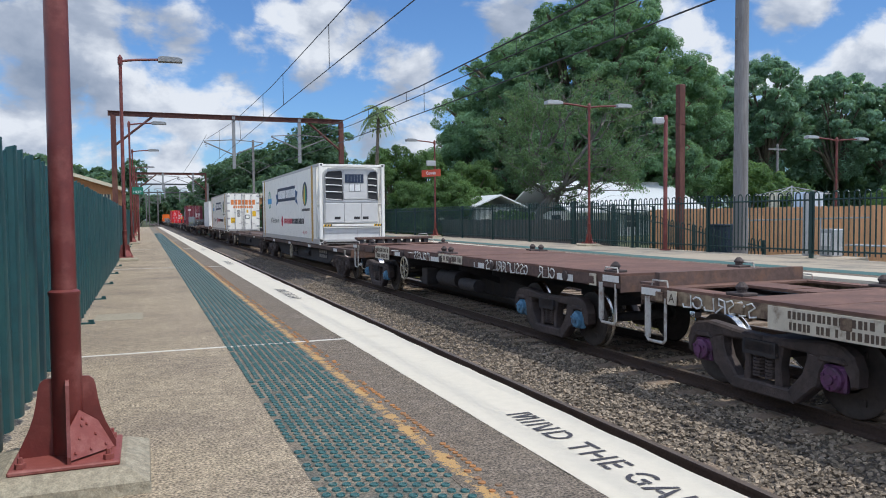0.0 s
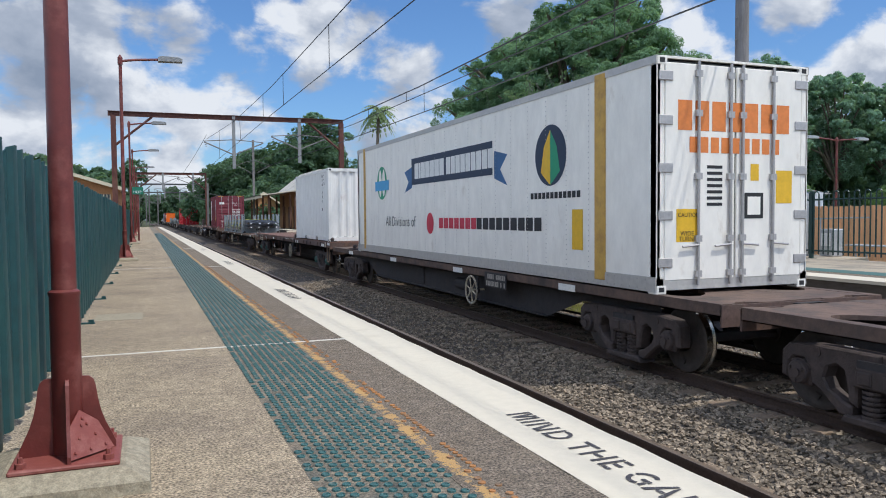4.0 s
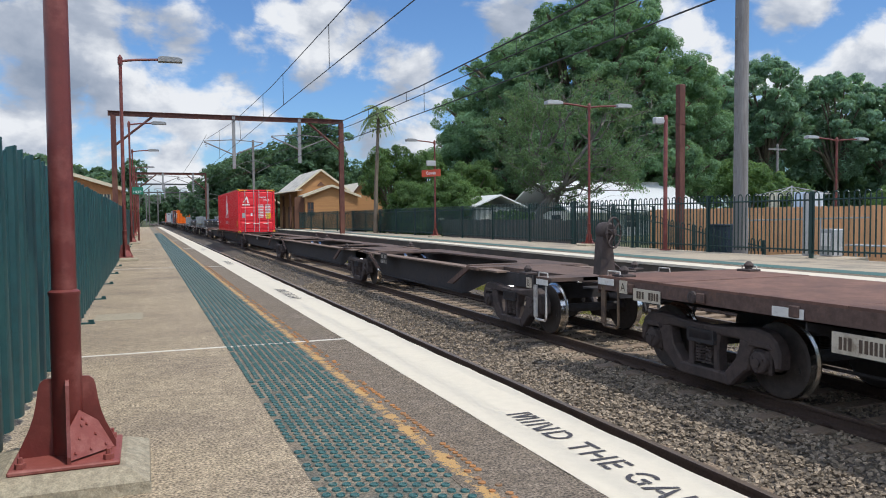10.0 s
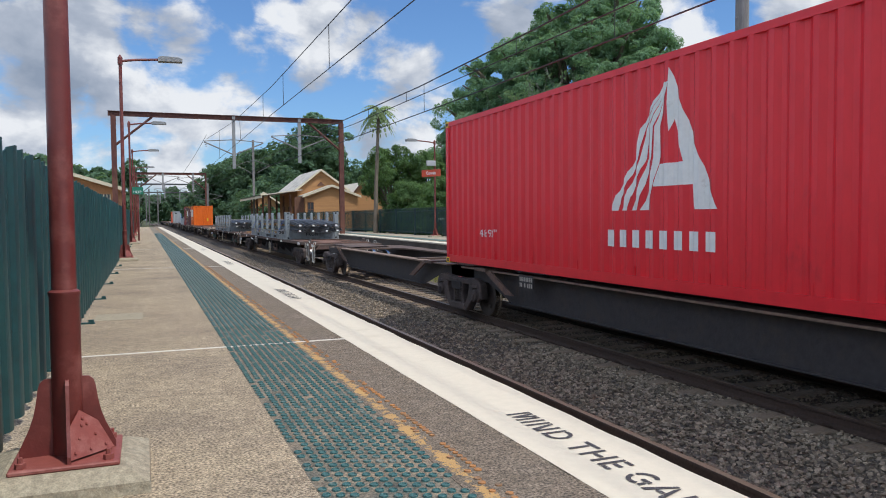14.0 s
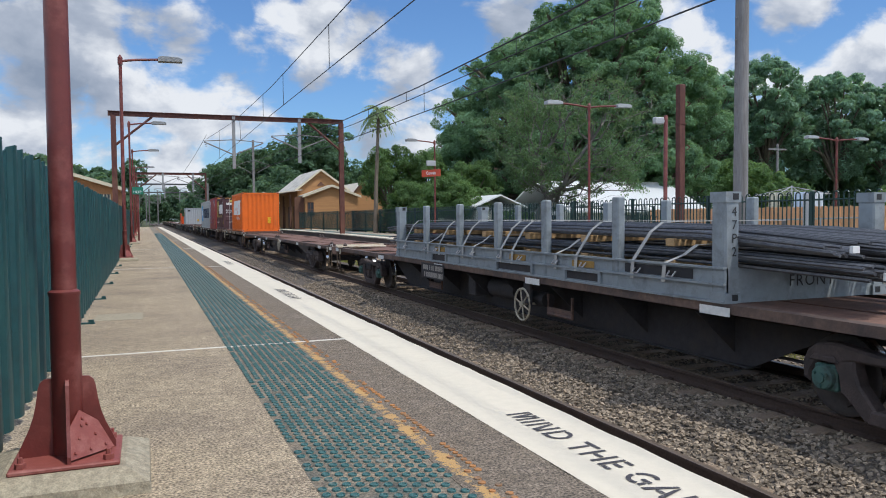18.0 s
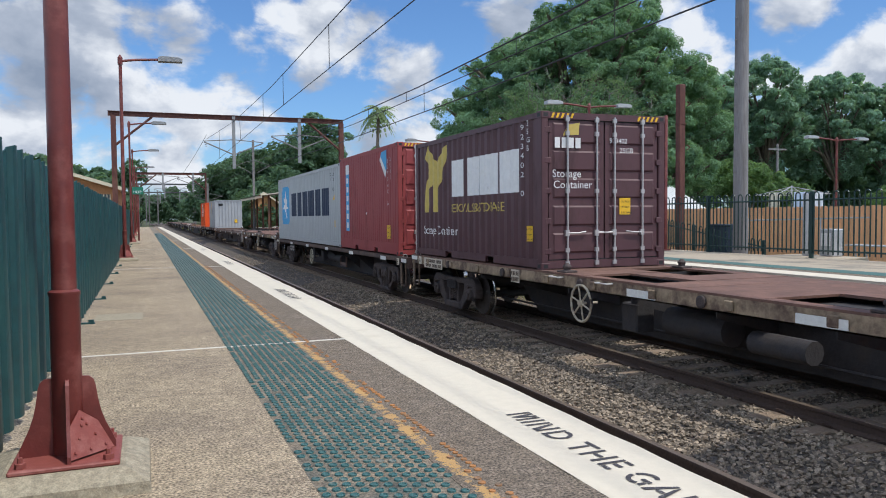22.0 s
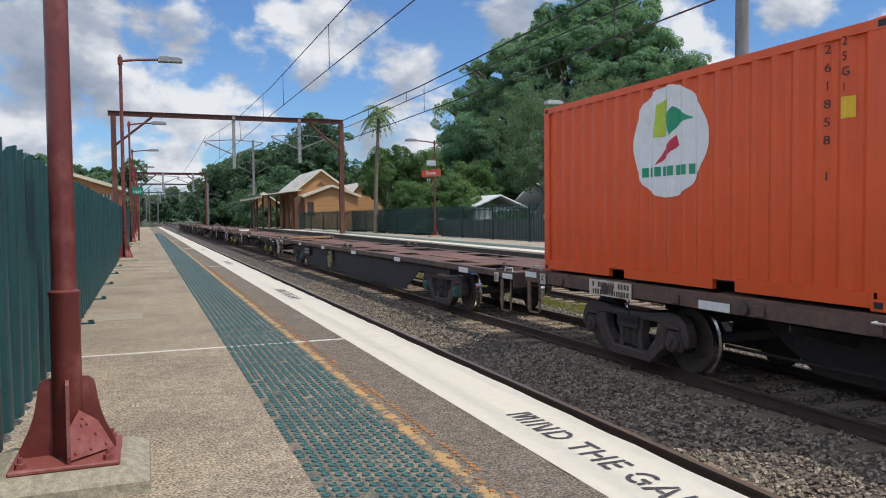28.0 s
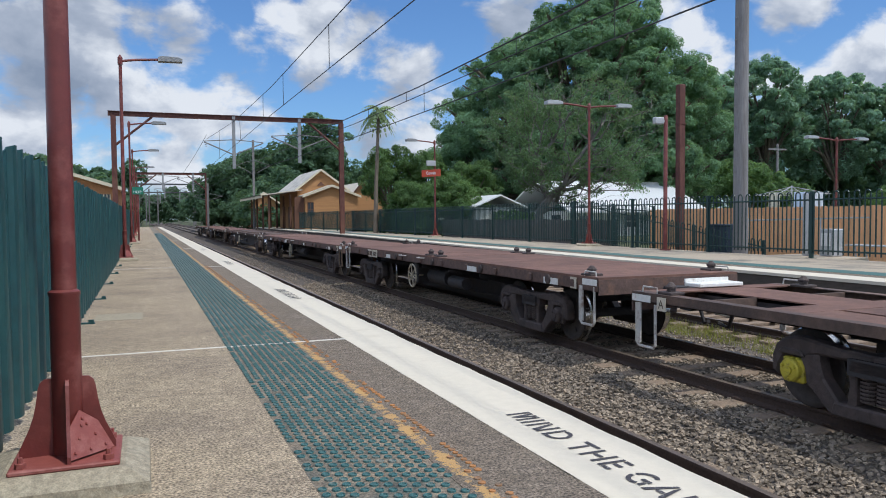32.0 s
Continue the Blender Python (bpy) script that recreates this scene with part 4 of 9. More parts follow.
def wagon(u0, u1, style, top, bog, hw=None, hw_z=0.62, boxes="grime", boards=(), marks=(), steps=True, plates=True, hw_mesh=None, label="", seed=0, locks=(), sill=None, girder_out=None, holes=()):
    """A goods wagon from u0 to u1 along the train, its deck at height top over the rail."""
    L = u1 - u0
    w = thing("container_wagon", (TRACK, u0, RAIL), label, "freight wagon", "wagons of the goods train")
    MOVING.append((w, u0))
    r = random.Random(seed)
    for b in bog:
        bogie(w, b - u0, u0, boxes, coil=style == "skel" or (style == "slot" and boxes == "grime"))
    b0, b1 = bog[0] - u0, bog[-1] - u0
    hw_w = 1.25
    # draft gear and coupler heads
    for y, s in ((0, -1), (L, 1)):
        g = Geo()
        g.box(-0.14, 0.14, min(y, y + s * 0.30), max(y, y + s * 0.30), 0.72, 0.95)
        g.box(-0.2, 0.2, min(y + s * 0.1, y + s * 0.34), max(y + s * 0.1, y + s * 0.34), 0.68, 0.98)
        part("coupler", g, UNDER, w)
        g = Geo()
        g.tube([(0.5, y, 0.75), (0.5, y + s * 0.15, 0.4), (0.45, y + s * 0.3, 0.45)], 0.03, 6)
        part("brake_hose", g, UNDER, w)
    if style == "flat":
        sill_d, t = 0.21, 0.02
        for s in (-1, 1):
            g = Geo()
            x = s * hw_w
            g.box(min(x, x - s * 0.012), max(x, x - s * 0.012), 0, L, top - sill_d, top - 0.03)
            g.box(min(x, x - s * 0.09), max(x, x - s * 0.09), 0, L, top - sill_d, top - sill_d + 0.015)
            y = 0.6
            while y < L - 0.4:
                g.cbox(min(x, x + s * 0.035), max(x, x + s * 0.035), y, y + 0.13, top - sill_d + 0.03, top - 0.06, 0.01)
                y += 1.35
            part("side_sill", g, sill or SILL_BROWN, w, "rust-brown side sill" if sill is None else "worn cream and rust side sill")
        n = max(6, int(L / 1.3))
        cuts = sorted({i * L / n for i in range(n + 1)} | {q - u0 for h in holes for q in h[:2]})
        for y0, y1 in zip(cuts, cuts[1:]):
            if y1 - y0 < 0.02:
                continue
            rows = [h for h in holes if h[0] - u0 - 0.01 < (y0 + y1) / 2 < h[1] - u0 + 0.01]
            xs_ = [-hw_w] + [q for h in sorted(rows, key=lambda h: h[2]) for q in h[2:]] + [hw_w]
            for x0, x1 in zip(xs_[::2], xs_[1::2]):
                g = Geo()
                g.box(x0, x1, y0, y1 - 0.008, top - 0.03, top + r.uniform(-0.003, 0.004))
                part("deck_plate", g, DECK_RUST, w)
        for y in (0, L):
            g = Geo()
            g.box(-hw_w, hw_w, y - 0.012, y + 0.012, top - sill_d - 0.04, top - 0.03)
            part("end_beam", g, SILL_BROWN, w)
        g = Geo()
        g.box(-0.35, 0.35, 0.2, L - 0.2, 0.78, top - 0.10)
        g.prism([(b0 + 1.5, 0.78), (b0 + 2.4, 0.22), (b1 - 2.4, 0.22), (b1 - 1.5, 0.78)], -0.3, 0.3)
        part("centre_sill", g, UNDER, w)
        y = b0 + 1.8
        while y < b1 - 1.6:
            g = Geo()
            g.prism([(-1.22, top - 0.29), (-0.3, 0.6), (0.3, 0.6), (1.22, top - 0.29), (1.22, top - 0.04), (-1.22, top - 0.04)], y, y + 0.02, "y")
            part("cross_bearer", g, UNDER, w)
            y += 1.6
    else:
        side_d = {"slot": 0.12, "skel": 0.14, "spine": 0.14}[style]
        gx = girder_out or {"slot": 0.62, "skel": 0.95, "spine": 0.95}[style]
        gz = {"slot": 0.23, "skel": 0.36, "spine": 0.42}[style]
        for s in (-1, 1):
            g = Geo()
            x = s * hw_w
            g.box(min(x, x - s * 0.014), max(x, x - s * 0.014), 0, L, top - side_d, top - 0.012)
            g.box(min(x, x - s * (0.16 if style != "spine" else 0.10)), max(x, x - s * (0.16 if style != "spine" else 0.10)), 0, L, top - 0.012, top)
            g.box(min(x, x - s * 0.07), max(x, x - s * 0.07), 0, L, top - side_d, top - side_d + 0.012)
            if style != "spine":
                part("side_sill", g, sill or SKEL_DECK, w, "rust-brown side sill" if sill is None else "worn tan side sill")
            # deep fish-belly girder between the bogies
            segs = list(zip([b - u0 for b in bog], [b - u0 for b in bog][1:]))
            for a, b in segs:
                g = Geo()
                g.prism([(a - 0.6, top - 0.04), (a - 0.6, top - 0.26), (a + 1.25, top - 0.30), (a + 2.3, gz), (b - 2.3, gz), (b - 1.25, top - 0.30), (b + 0.6, top - 0.26), (b + 0.6, top - 0.04)], s * gx - 0.012, s * gx + 0.012)
                g.box(s * gx - 0.1, s * gx + 0.1, a + 2.3, b - 2.3, gz - 0.016, gz)
                if style == "spine":
                    g.box(min(s * (gx - 0.06), s * 1.16), max(s * (gx - 0.06), s * 1.16), a + 0.4, b - 0.4, top - 0.055, top - 0.025, 1)
                part("girder", g, [UNDER, FLANGE_RUST], w)
        if style == "spine":
            for b in bog:
                y = b - u0
                a0, a1 = max(0, y - 1.7), min(L, y + 1.7)
                g = Geo()
                g.box(-1.22, 1.22, a0, min(a0 + 0.5, a1), top - 0.06, top)
                g.box(-1.22, 1.22, a1 - 0.5, a1, top - 0.06, top)
                g.box(-0.62, 0.62, a0, a1, top - 0.08, top - 0.002)
                part("deck_plate", g, SKEL_DECK, w)
                for d in (-1.9, 1.6):
                    if 0 < y + d < L:
                        g = Geo()
                        g.prism([(y + d, top - 0.05), (y + d + 0.3, top - 0.05), (y + d + 0.3 + (0.9 if d < 0 else -0.9) * -1, top - 0.42), (y + d + (0.9 if d < 0 else -0.9) * -1, top - 0.42)], -1.2, -1.16)
                        part("outrigger", g, SILL_BROWN, w)
            for (a, b) in zip(bog, bog[1:]):
                g = Geo()
                g.box(0.55, 1.1, a - u0 + 1.7, b - u0 - 1.7, top - 0.045, top - 0.005)
                part("deck_plate", g, SKEL_DECK, w)
                ym = (a + b) / 2 - u0
                for yy in (ym - 3.2, ym + 3.2):
                    g = Geo()
                    g.prism([(-1.0, yy - 0.10), (-1.0, yy + 0.10), (0.25, yy + 0.22), (0.6, yy + 0.9), (1.2, yy + 1.1), (1.2, yy - 1.1), (0.6, yy - 0.9), (0.25, yy - 0.22)], top - 0.05, top - 0.004, "z")
                    part("cross_arm", g, SKEL_DECK, w)
        elif style == "slot":
            # plates with long slots between them
            y = 0.0
            side = hw_w - 0.16
            while y < L - 0.05:
                y1 = min(L, y + r.uniform(0.35, 0.9))
                g = Geo()
                g.box(-side, side, y + 0.006, y1 - 0.006, top - 0.02, top - 0.002)
                part("deck_plate", g, DECK_RUST, w)
                if y1 >= L:
                    break
                end = y1 < 1.0 or y1 > L - 2.9
                y2 = min(L, y1 + (1.8 if end else r.choice([1.1, 1.5, 2.0])))
                a, b = r.choice([(-0.42, 0.42), (-0.5, 0.3), (-0.36, 0.5)])
                strips = [(a, b)]
                for lo, hi in ((-side, a), (b, side)):
                    kind = r.random()
                    if end:
                        kind = 0.0
                    if kind > 0.62:
                        strips.append((lo + (0.0 if lo < -1 else 0.10), hi - (0.10 if lo < -1 else 0.0)))
                    elif kind > 0.36:
                        strips.append((lo + 0.0, lo + 0.26))
                    else:
                        for yy in (y1 + (y2 - y1) * 0.5,):
                            g = Geo()
                            g.box(lo, hi, yy - 0.02, yy + 0.02, top - 0.16, top - 0.012)
                            part("cross_bearer", g, SKEL_DECK, w)
                for lo, hi in strips:
                    g = Geo()
                    g.box(lo, hi, y1 - 0.006, y2 + 0.006, top - 0.02, top - 0.004 + r.uniform(-0.003, 0.003))
                    part("deck_plate", g, DECK_RUST, w)
                y = y2
            # knee plates from the sill down to the girder
            y = b0 + 2.6
            while y < b1 - 2.4 and gx < 1.0:
                g = Geo()
                g.prism([(-hw_w + 0.01, top - 0.02), (-hw_w + 0.01, top - side_d), (-gx - 0.01, gz + 0.12), (-gx - 0.01, top - 0.02)], y, y + 0.016, "y")
                part("knee_plate", g, UNDER, w)
                y += 1.7
        else:
            # curved cross arms that leave rounded openings
            prof = [(0.30, 1.0), (0.40, 0.80), (0.52, 0.60), (0.66, 0.45), (0.80, 0.36), (0.92, 0.36), (1.02, 0.44), (1.09, 0.60)]
            k = max(3, round((L - 1.2) / 2.7))
            for i in range(k + 1):
                y = 0.5 + i * (L - 1.0) / k
                g = Geo()
                right = [(x, min(L, y + d)) for x, d in prof]
                left = [(x, max(0.0, y - d)) for x, d in prof]
                g.prism(right + left[::-1], top - 0.05, top - 0.003, "z")
                g.prism([(-x, b) for x, b in left + right[::-1]], top - 0.05, top - 0.003, "z")
                part("cross_arm", g, SKEL_DECK, w)
            g = Geo()
            g.box(-0.30, 0.30, 0.05, L - 0.05, top - 0.06, top - 0.004)
            part("spine_plate", g, SKEL_DECK, w)
        if style != "spine":
            g = Geo()
            g.box(-0.3, 0.3, 0.15, L - 0.15, 0.74, top - 0.07)
            part("centre_sill", g, UNDER, w)
            for y in (0, L):
                g = Geo()
                g.box(-hw_w, hw_w, y - 0.012, y + 0.012, top - 0.26, top - 0.012)
                part("end_beam", g, SILL_BROWN, w)
    # brake gear below
    ym = (b0 + b1) / 2
    if style != "spine":
        g = Geo()
        g.tube([(-0.75, ym - 0.55, 0.62), (-0.75, ym + 0.55, 0.62)], 0.19, 12)
        part("air_reservoir", g, UNDER, w, smooth=True)
        g = Geo()
        g.tube([(-0.95, ym - 1.9, 0.6), (-0.95, ym - 1.1, 0.6)], 0.13, 10)
        part("brake_cylinder", g, UNDER, w, smooth=True)
        g = Geo()
        g.cbox(-1.0, -0.7, ym + 1.0, ym + 1.35, 0.4, 0.8, 0.02)
        part("valve_box", g, UNDER, w)
        g = Geo()
        g.tube([(-0.5, b0 + 1.2, 0.38), (-0.5, b1 - 1.2, 0.38)], 0.02, 6)
        part("brake_rod", g, UNDER, w)
        hung = [(ym - 2.9, 0.75), (ym + 2.6, 0.75)] if style == "slot" else []
        if seed == 6:
            hung = [(hw - u0 - 1.3, 0.75), (hw - u0 + 0.5, 0.4), (hw - u0 + 3.4, 0.75)]
        for yb, wb in hung:
            g = Geo()
            g.tube([(-1.1, yb, top - 0.28), (-1.1, yb, 0.42), (-1.1, yb + wb, 0.42), (-1.1, yb + wb, top - 0.28)], 0.028, 6)
            g.box(-1.115, -1.085, yb, yb + wb, 0.45, 0.53)
            part("hanger_bracket", g, SILL_BROWN, w)
    if hw is not None:
        part("handwheel", hw_mesh or HW_PALE, None, w, "spoked handbrake wheel", at=(-1.29, hw - u0, hw_z))
        g = Geo()
        g.box(-1.2, -1.16, hw - u0 - 0.12, hw - u0 + 0.12, hw_z - 0.06, top - 0.1)
        part("brake_bracket", g, UNDER, w)
    if steps:
        for y in (0.12, L - 0.47):
            for s in (-1, 1):
                part("corner_step", STEP_MESH if seed in WHITE_STEPS else STEP_GRIMY, None, w, "white tubular step" if seed in WHITE_STEPS else "grimy tubular step", at=(s * 1.24, y, top - 0.16))
            for s in (-1.2, 1.2):
                part("hand_rail", RAIL_MESH, None, w, at=(s, y, top))
        for y in (0.02, L - 0.40):
            g = Geo()
            g.box(-0.006, 0.0, 0, 0.38, -0.045, 0.045)
            part("corner_mark", g, WHITE_MARK, w, "white painted corner", at=(-1.262, y, top - 0.075))
    if plates:
        ends = "AB" if seed == 2 else "BA"
        for y, ch in ((0.72, ends[0]), (L - 0.55, ends[1])):
            g = Geo()
            g.box(-0.008, 0.0, -0.17, 0.0, 0.0, 0.17)
            pl_ = part("end_plate", g, BOARD_DIRTY, w, "cream plate with a letter", at=(-1.272, y, top - 0.2))
            t = part("lettering", letters(ch, 0.16, BARS), None, pl_)
            t.matrix_basis = pose(-0.012, -0.03, 0.03, 90, 0, -90)
    if style == "flat" and hw is not None:
        for dy in (-0.75, 0.55):
            hr = part("hand_rail", RAIL_MESH, None, w, "white hand rail", at=(-1.27, hw - u0 + dy, top - 0.06))
            hr.rotation_euler.y = -math.pi / 2
        for i in range(int(L / 2.6)):
            g = Geo()
            g.lathe([(0.05, -0.03), (0.075, -0.02), (0.075, 0.01), (0.045, 0.02)], 12, 0, "x", (0, 0, 0))
            part("lashing_ring", g, BOGIE, w, at=(-1.27, 1.4 + i * 2.6, top - 0.12))
    for i, (y, ww, z, h, *at) in enumerate(boards):
        mats = (BOARD_DIRTY, BARS) if style == "flat" else (UNDER, BARS_PALE)
        number_board(w, y - u0, z, ww, h, seed + i, *mats, *at)
    for y, ww in marks:
        g = Geo()
        g.box(-0.008, 0.0, 0, ww, -0.05, 0.05)
        part("reflector_mark", g, WHITE_MARK, w, "white reflector strip", at=(-1.262, y - u0, top - (0.14 if style == "flat" else 0.085)))
    for y in locks:
        for s in (-1, 1):
            part("twistlock", LOCK_MESH, None, w, at=(s * 1.1, y - u0, top))
    return w


def auto_marks(u0, u1, step=4.3, off=1.7):
    out = []
    y = u0 + off
    while y < u1 - 1:
        out.append((y, 0.48))
        y += step
    return out


FLAT, SLOT, SKEL = "rust-brown flat container wagon with steel deck", "rust-brown slotted container wagon on two bogies", "dark rusty skeletal container wagon on two bogies"
WAGON_A = wagon(-10.5, 8.1, "flat", 1.12, (-8.4, 6.23), None, boxes="purple", boards=((3.1, 2.85, 0.96, 0.24),), marks=[(-3, 0.5)], label="rust-brown flat wagon with graffiti on its sill", seed=1, sill=SILL_CREAM, holes=((6.35, 7.55, -1.0, -0.15), (6.5, 7.6, 0.35, 1.05), (4.2, 5.4, 0.3, 1.0)), locks=(0.4, 6.5))


def graffiti(w, y, length, z, h, seed):
    """Scrawled spray paint, kept as plain loops and strokes."""
    r = random.Random(seed)
    while length > 0.15:
        g = Geo()
        wd = r.uniform(0.13, 0.2)
        kind = r.choice("osnl")
        if kind == "o":
            pts = [(wd / 2 + wd * 0.42 * math.cos(a), h / 2 + h * 0.42 * math.sin(a)) for a in [0.6 + i * 0.7 for i in range(9)]]
        elif kind == "s":
            pts = [(wd * 0.9, h * 0.85), (wd * 0.4, h), (wd * 0.1, h * 0.75), (wd * 0.7, h * 0.4), (wd * 0.6, h * 0.05), (0, h * 0.12)]
        elif kind == "n":
            pts = [(0, 0), (wd * 0.1, h * 0.9), (wd * 0.6, h), (wd * 0.6, h * 0.55), (wd * 0.2, h * 0.5), (wd * 0.9, 0)]
        else:
            pts = [(wd * 0.1, h), (wd * 0.05, h * 0.1), (wd * 0.8, h * 0.05), (wd * 0.9, h * 0.3)]
        g.tube([(r.uniform(-0.001, 0.001), p[0], p[1]) for p in pts], 0.011, 5)
        part("spray_stroke", g, WHITE_MARK, w, "white spray paint stroke", at=(-1.262, y, z - h / 2))
        y += wd * 1.02
        length -= wd * 1.02


WAGON_B = wagon(8.57, 22.55, "flat", 1.22, (10.85, 20.7), 17.6, 0.76, "blue", ((18.9, 1.25, 1.06, 0.33), (14.0, 1.3, 1.13, 0.17)), ((9.76, 0.46), (12.95, 0.46), (15.3, 0.5), (18.0, 0.42)), label="rust-brown flat wagon with graffiti on its sill", seed=2, holes=((20.2, 21.7, -1.0, -0.1), (20.6, 22.0, 0.25, 1.0)), locks=(8.9, 15, 15.4, 21))
graffiti(WAGON_A, 6.12 + 10.5, 1.3, 0.99, 0.16, 3)
graffiti(WAGON_B, 11.2 - 8.57, 1.7, 1.11, 0.18, 4)
graffiti(WAGON_B, 10.3 - 8.57, 0.6, 1.11, 0.18, 6)
graffiti(WAGON_B, 15.9 - 8.57, 1.1, 1.11, 0.18, 5)
wagon(22.95, 41.75, "skel", 1.01, (24.9, 39.6), 33.0, 0.6, boards=((27.4, 1.5, 0.66, 0.36, -0.966),), steps=False, marks=auto_marks(23, 41.5), label=SKEL, seed=3, locks=(27.2, 35))
wagon(42.0, 59.35, "skel", 1.01, (43.5, 57.8), 55.2, 0.55, boards=((56.2, 0.7, 0.86, 0.24),), steps=False, plates=False, marks=[(45, 0.4), (52, 0.5)], label=SKEL, seed=4, locks=(42.4, 48.3, 54.6, 55.2))
wagon(59.65, 78.35, "skel", 1.01, (61.7, 76.3), 66.5, 0.58, boards=((65.0, 0.9, 0.84, 0.28),), steps=False, plates=False, marks=auto_marks(61, 78), label=SKEL, seed=5, locks=(76.0,))
wagon(78.75, 97.45, "flat", 1.17, (80.9, 95.45), 86.25, 0.6, "green", ((94.6, 0.95, 0.98, 0.26),), ((79.6, 0.5), (84.6, 0.5), (90.5, 0.6), (93, 0.5)), label=FLAT, seed=6, locks=(79, 85.4, 85.9, 97.0))
wagon(97.85, 122.1, "slot", 1.03, (101.95, 118.9), 109.95, 0.58, boards=(), steps=False, marks=auto_marks(98, 122), label=SLOT, seed=7, sill=SILL_TAN, locks=(98.4, 104.0))
wagon(122.6, 141.6, "flat", 1.17, (125.0, 139.65), 130.45, 0.56, boards=((136.75, 0.92, 0.82, 0.2), (140.2, 0.55, 0.98, 0.16)), marks=((124.0, 0.45), (128.3, 0.5), (134.0, 0.6), (138.0, 0.4)), label=FLAT, seed=8, locks=(122.9, 129.0, 135, 135.6, 141.2))
SPINE = wagon(143.0, 214.35, "spine", 1.02, (144.7, 155.3, 170.2, 185.3, 200.2, 212.0), None, boards=((151.6, 0.55, 0.9, 0.3), (176.0, 0.8, 0.9, 0.22), (196.5, 0.5, 0.9, 0.22)), marks=(), label="five-part articulated skeletal container wagon, dark and rusty", seed=9, locks=(144, 156.5, 169, 171.5, 184.2))
g = Geo()
g.box(-0.010, 0.0, 0, 0.56, -0.055, 0.055)
pl_ = part("name_plate", g, BOARD_DIRTY, SPINE, "pale plate with dark lettering", at=(-0.964, 10.8, 0.91))
t = part("lettering", letters("PLATFORM 1", 0.085, BARS), None, pl_)
t.matrix_basis = pose(-0.013, 0.53, -0.03, 90, 0, -90)
wagon(214.85, 238.05, "slot", 1.03, (218.0, 234.9), 224.6, 0.54, boards=((229.2, 1.2, 0.78, 0.34),), marks=auto_marks(215, 238), label=SLOT, seed=10, locks=(215.4, 237.4))
wagon(238.75, 263.35, "slot", 1.02, (243.0, 259.9), 249.85, 0.52, "green", ((253.5, 1.4, 0.8, 0.34),), auto_marks(239, 263), label=SLOT, seed=11, locks=(239.4, 262.7))
wagon(263.95, 288.85, "slot", 1.02, (268.1, 284.6), 274.8, 0.74, boards=(), marks=auto_marks(264, 288), label=SLOT, seed=12, locks=(264.6, 276, 276.6, 288.2))
wagon(289.25, 308.6, "flat", 1.13, (291.65, 306.45), 301.0, 0.73, boards=((306.6, 1.1, 0.98, 0.22), (303.0, 0.3, 0.98, 0.22)), marks=((296.5, 0.6), (299.3, 0.6), (293.3, 0.5)), label=FLAT, seed=13, sill=SILL_CREAM, holes=((295.9, 297.6, -1.05, -0.1), (299.6, 301.1, -1.05, -0.35), (300.4, 301.9, 0.2, 1.0), (304.0, 305.4, -1.0, -0.3)), locks=(296.2, 301.7))
wagon(309.0, 328.4, "slot", 1.01, (311.35, 325.6), 320.2, 0.55, boards=((323.9, 0.95, 0.72, 0.26),), marks=auto_marks(309, 328, 3.4), label="dark grimy container wagon on two bogies", seed=14)
wagon(328.75, 343.1, "flat", 1.19, (330.85, 341.1), 334.9, 0.72, boards=((338.6, 1.0, 1.02, 0.22),), marks=((329.8, 0.5), (333.0, 0.5), (337.0, 0.5), (341.0, 0.4)), label=FLAT, seed=15, sill=SILL_CREAM, locks=(329.2, 335.3, 335.9, 341.8))
wagon(343.4, 362.5, "skel", 1.03, (345.75, 360.4), None, boards=(), steps=False, marks=auto_marks(343, 362), label=SKEL, seed=16, locks=(343.6, 349.6, 355.8, 361.9))
wagon(362.9, 382.3, "flat", 1.12, (365.3, 379.6), 374.85, 0.58, boards=((379.3, 1.0, 1.0, 0.22),), marks=((371, 0.5), (373.0, 0.6), (377.5, 0.5)), label=FLAT, seed=17, locks=(370.2,))
wagon(382.75, 407.05, "slot", 1.03, (386.65, 403.5), 396.65, 0.58, "green", ((400.2, 1.0, 0.72, 0.26),), auto_marks(383, 407), label=SLOT, seed=18, girder_out=1.14, hw_mesh=HW_YELLOW, locks=(383.4, 394.5, 395.2, 406.5))
wagon(407.5, 432.3, "slot", 1.02, (411.95, 428.9), 422.1, 0.72, "yellow", ((425.7, 1.0, 0.92, 0.16),), auto_marks(408, 432), label=SLOT, seed=19, locks=(408, 419.5, 420.2, 431.7))
wagon(433.1, 447.6, "flat", 1.13, (435.45, 445.3), 441.0, 0.62, boards=((444.0, 0.9, 1.0, 0.2),), marks=((434.2, 0.45), (437.3, 0.5), (442.8, 0.5)), label=FLAT, seed=20, locks=(433.5, 439.6, 440.2, 447.2))
for i, (a, b, st) in enumerate(((448.0, 466.5, "flat"), (467.0, 486.0, "skel"), (486.5, 505.0, "flat"), (505.5, 524.0, "slot"))):
    wagon(a, b, st, 1.1, (a + 2.4, b - 2.4), (a + b) / 2, 0.6, boards=(), marks=auto_marks(a, b), label=FLAT if st == "flat" else SLOT if st == "slot" else SKEL, seed=30 + i, locks=(a + 0.4, b - 0.4))


# ---- containers ----
PITCH = 0.276


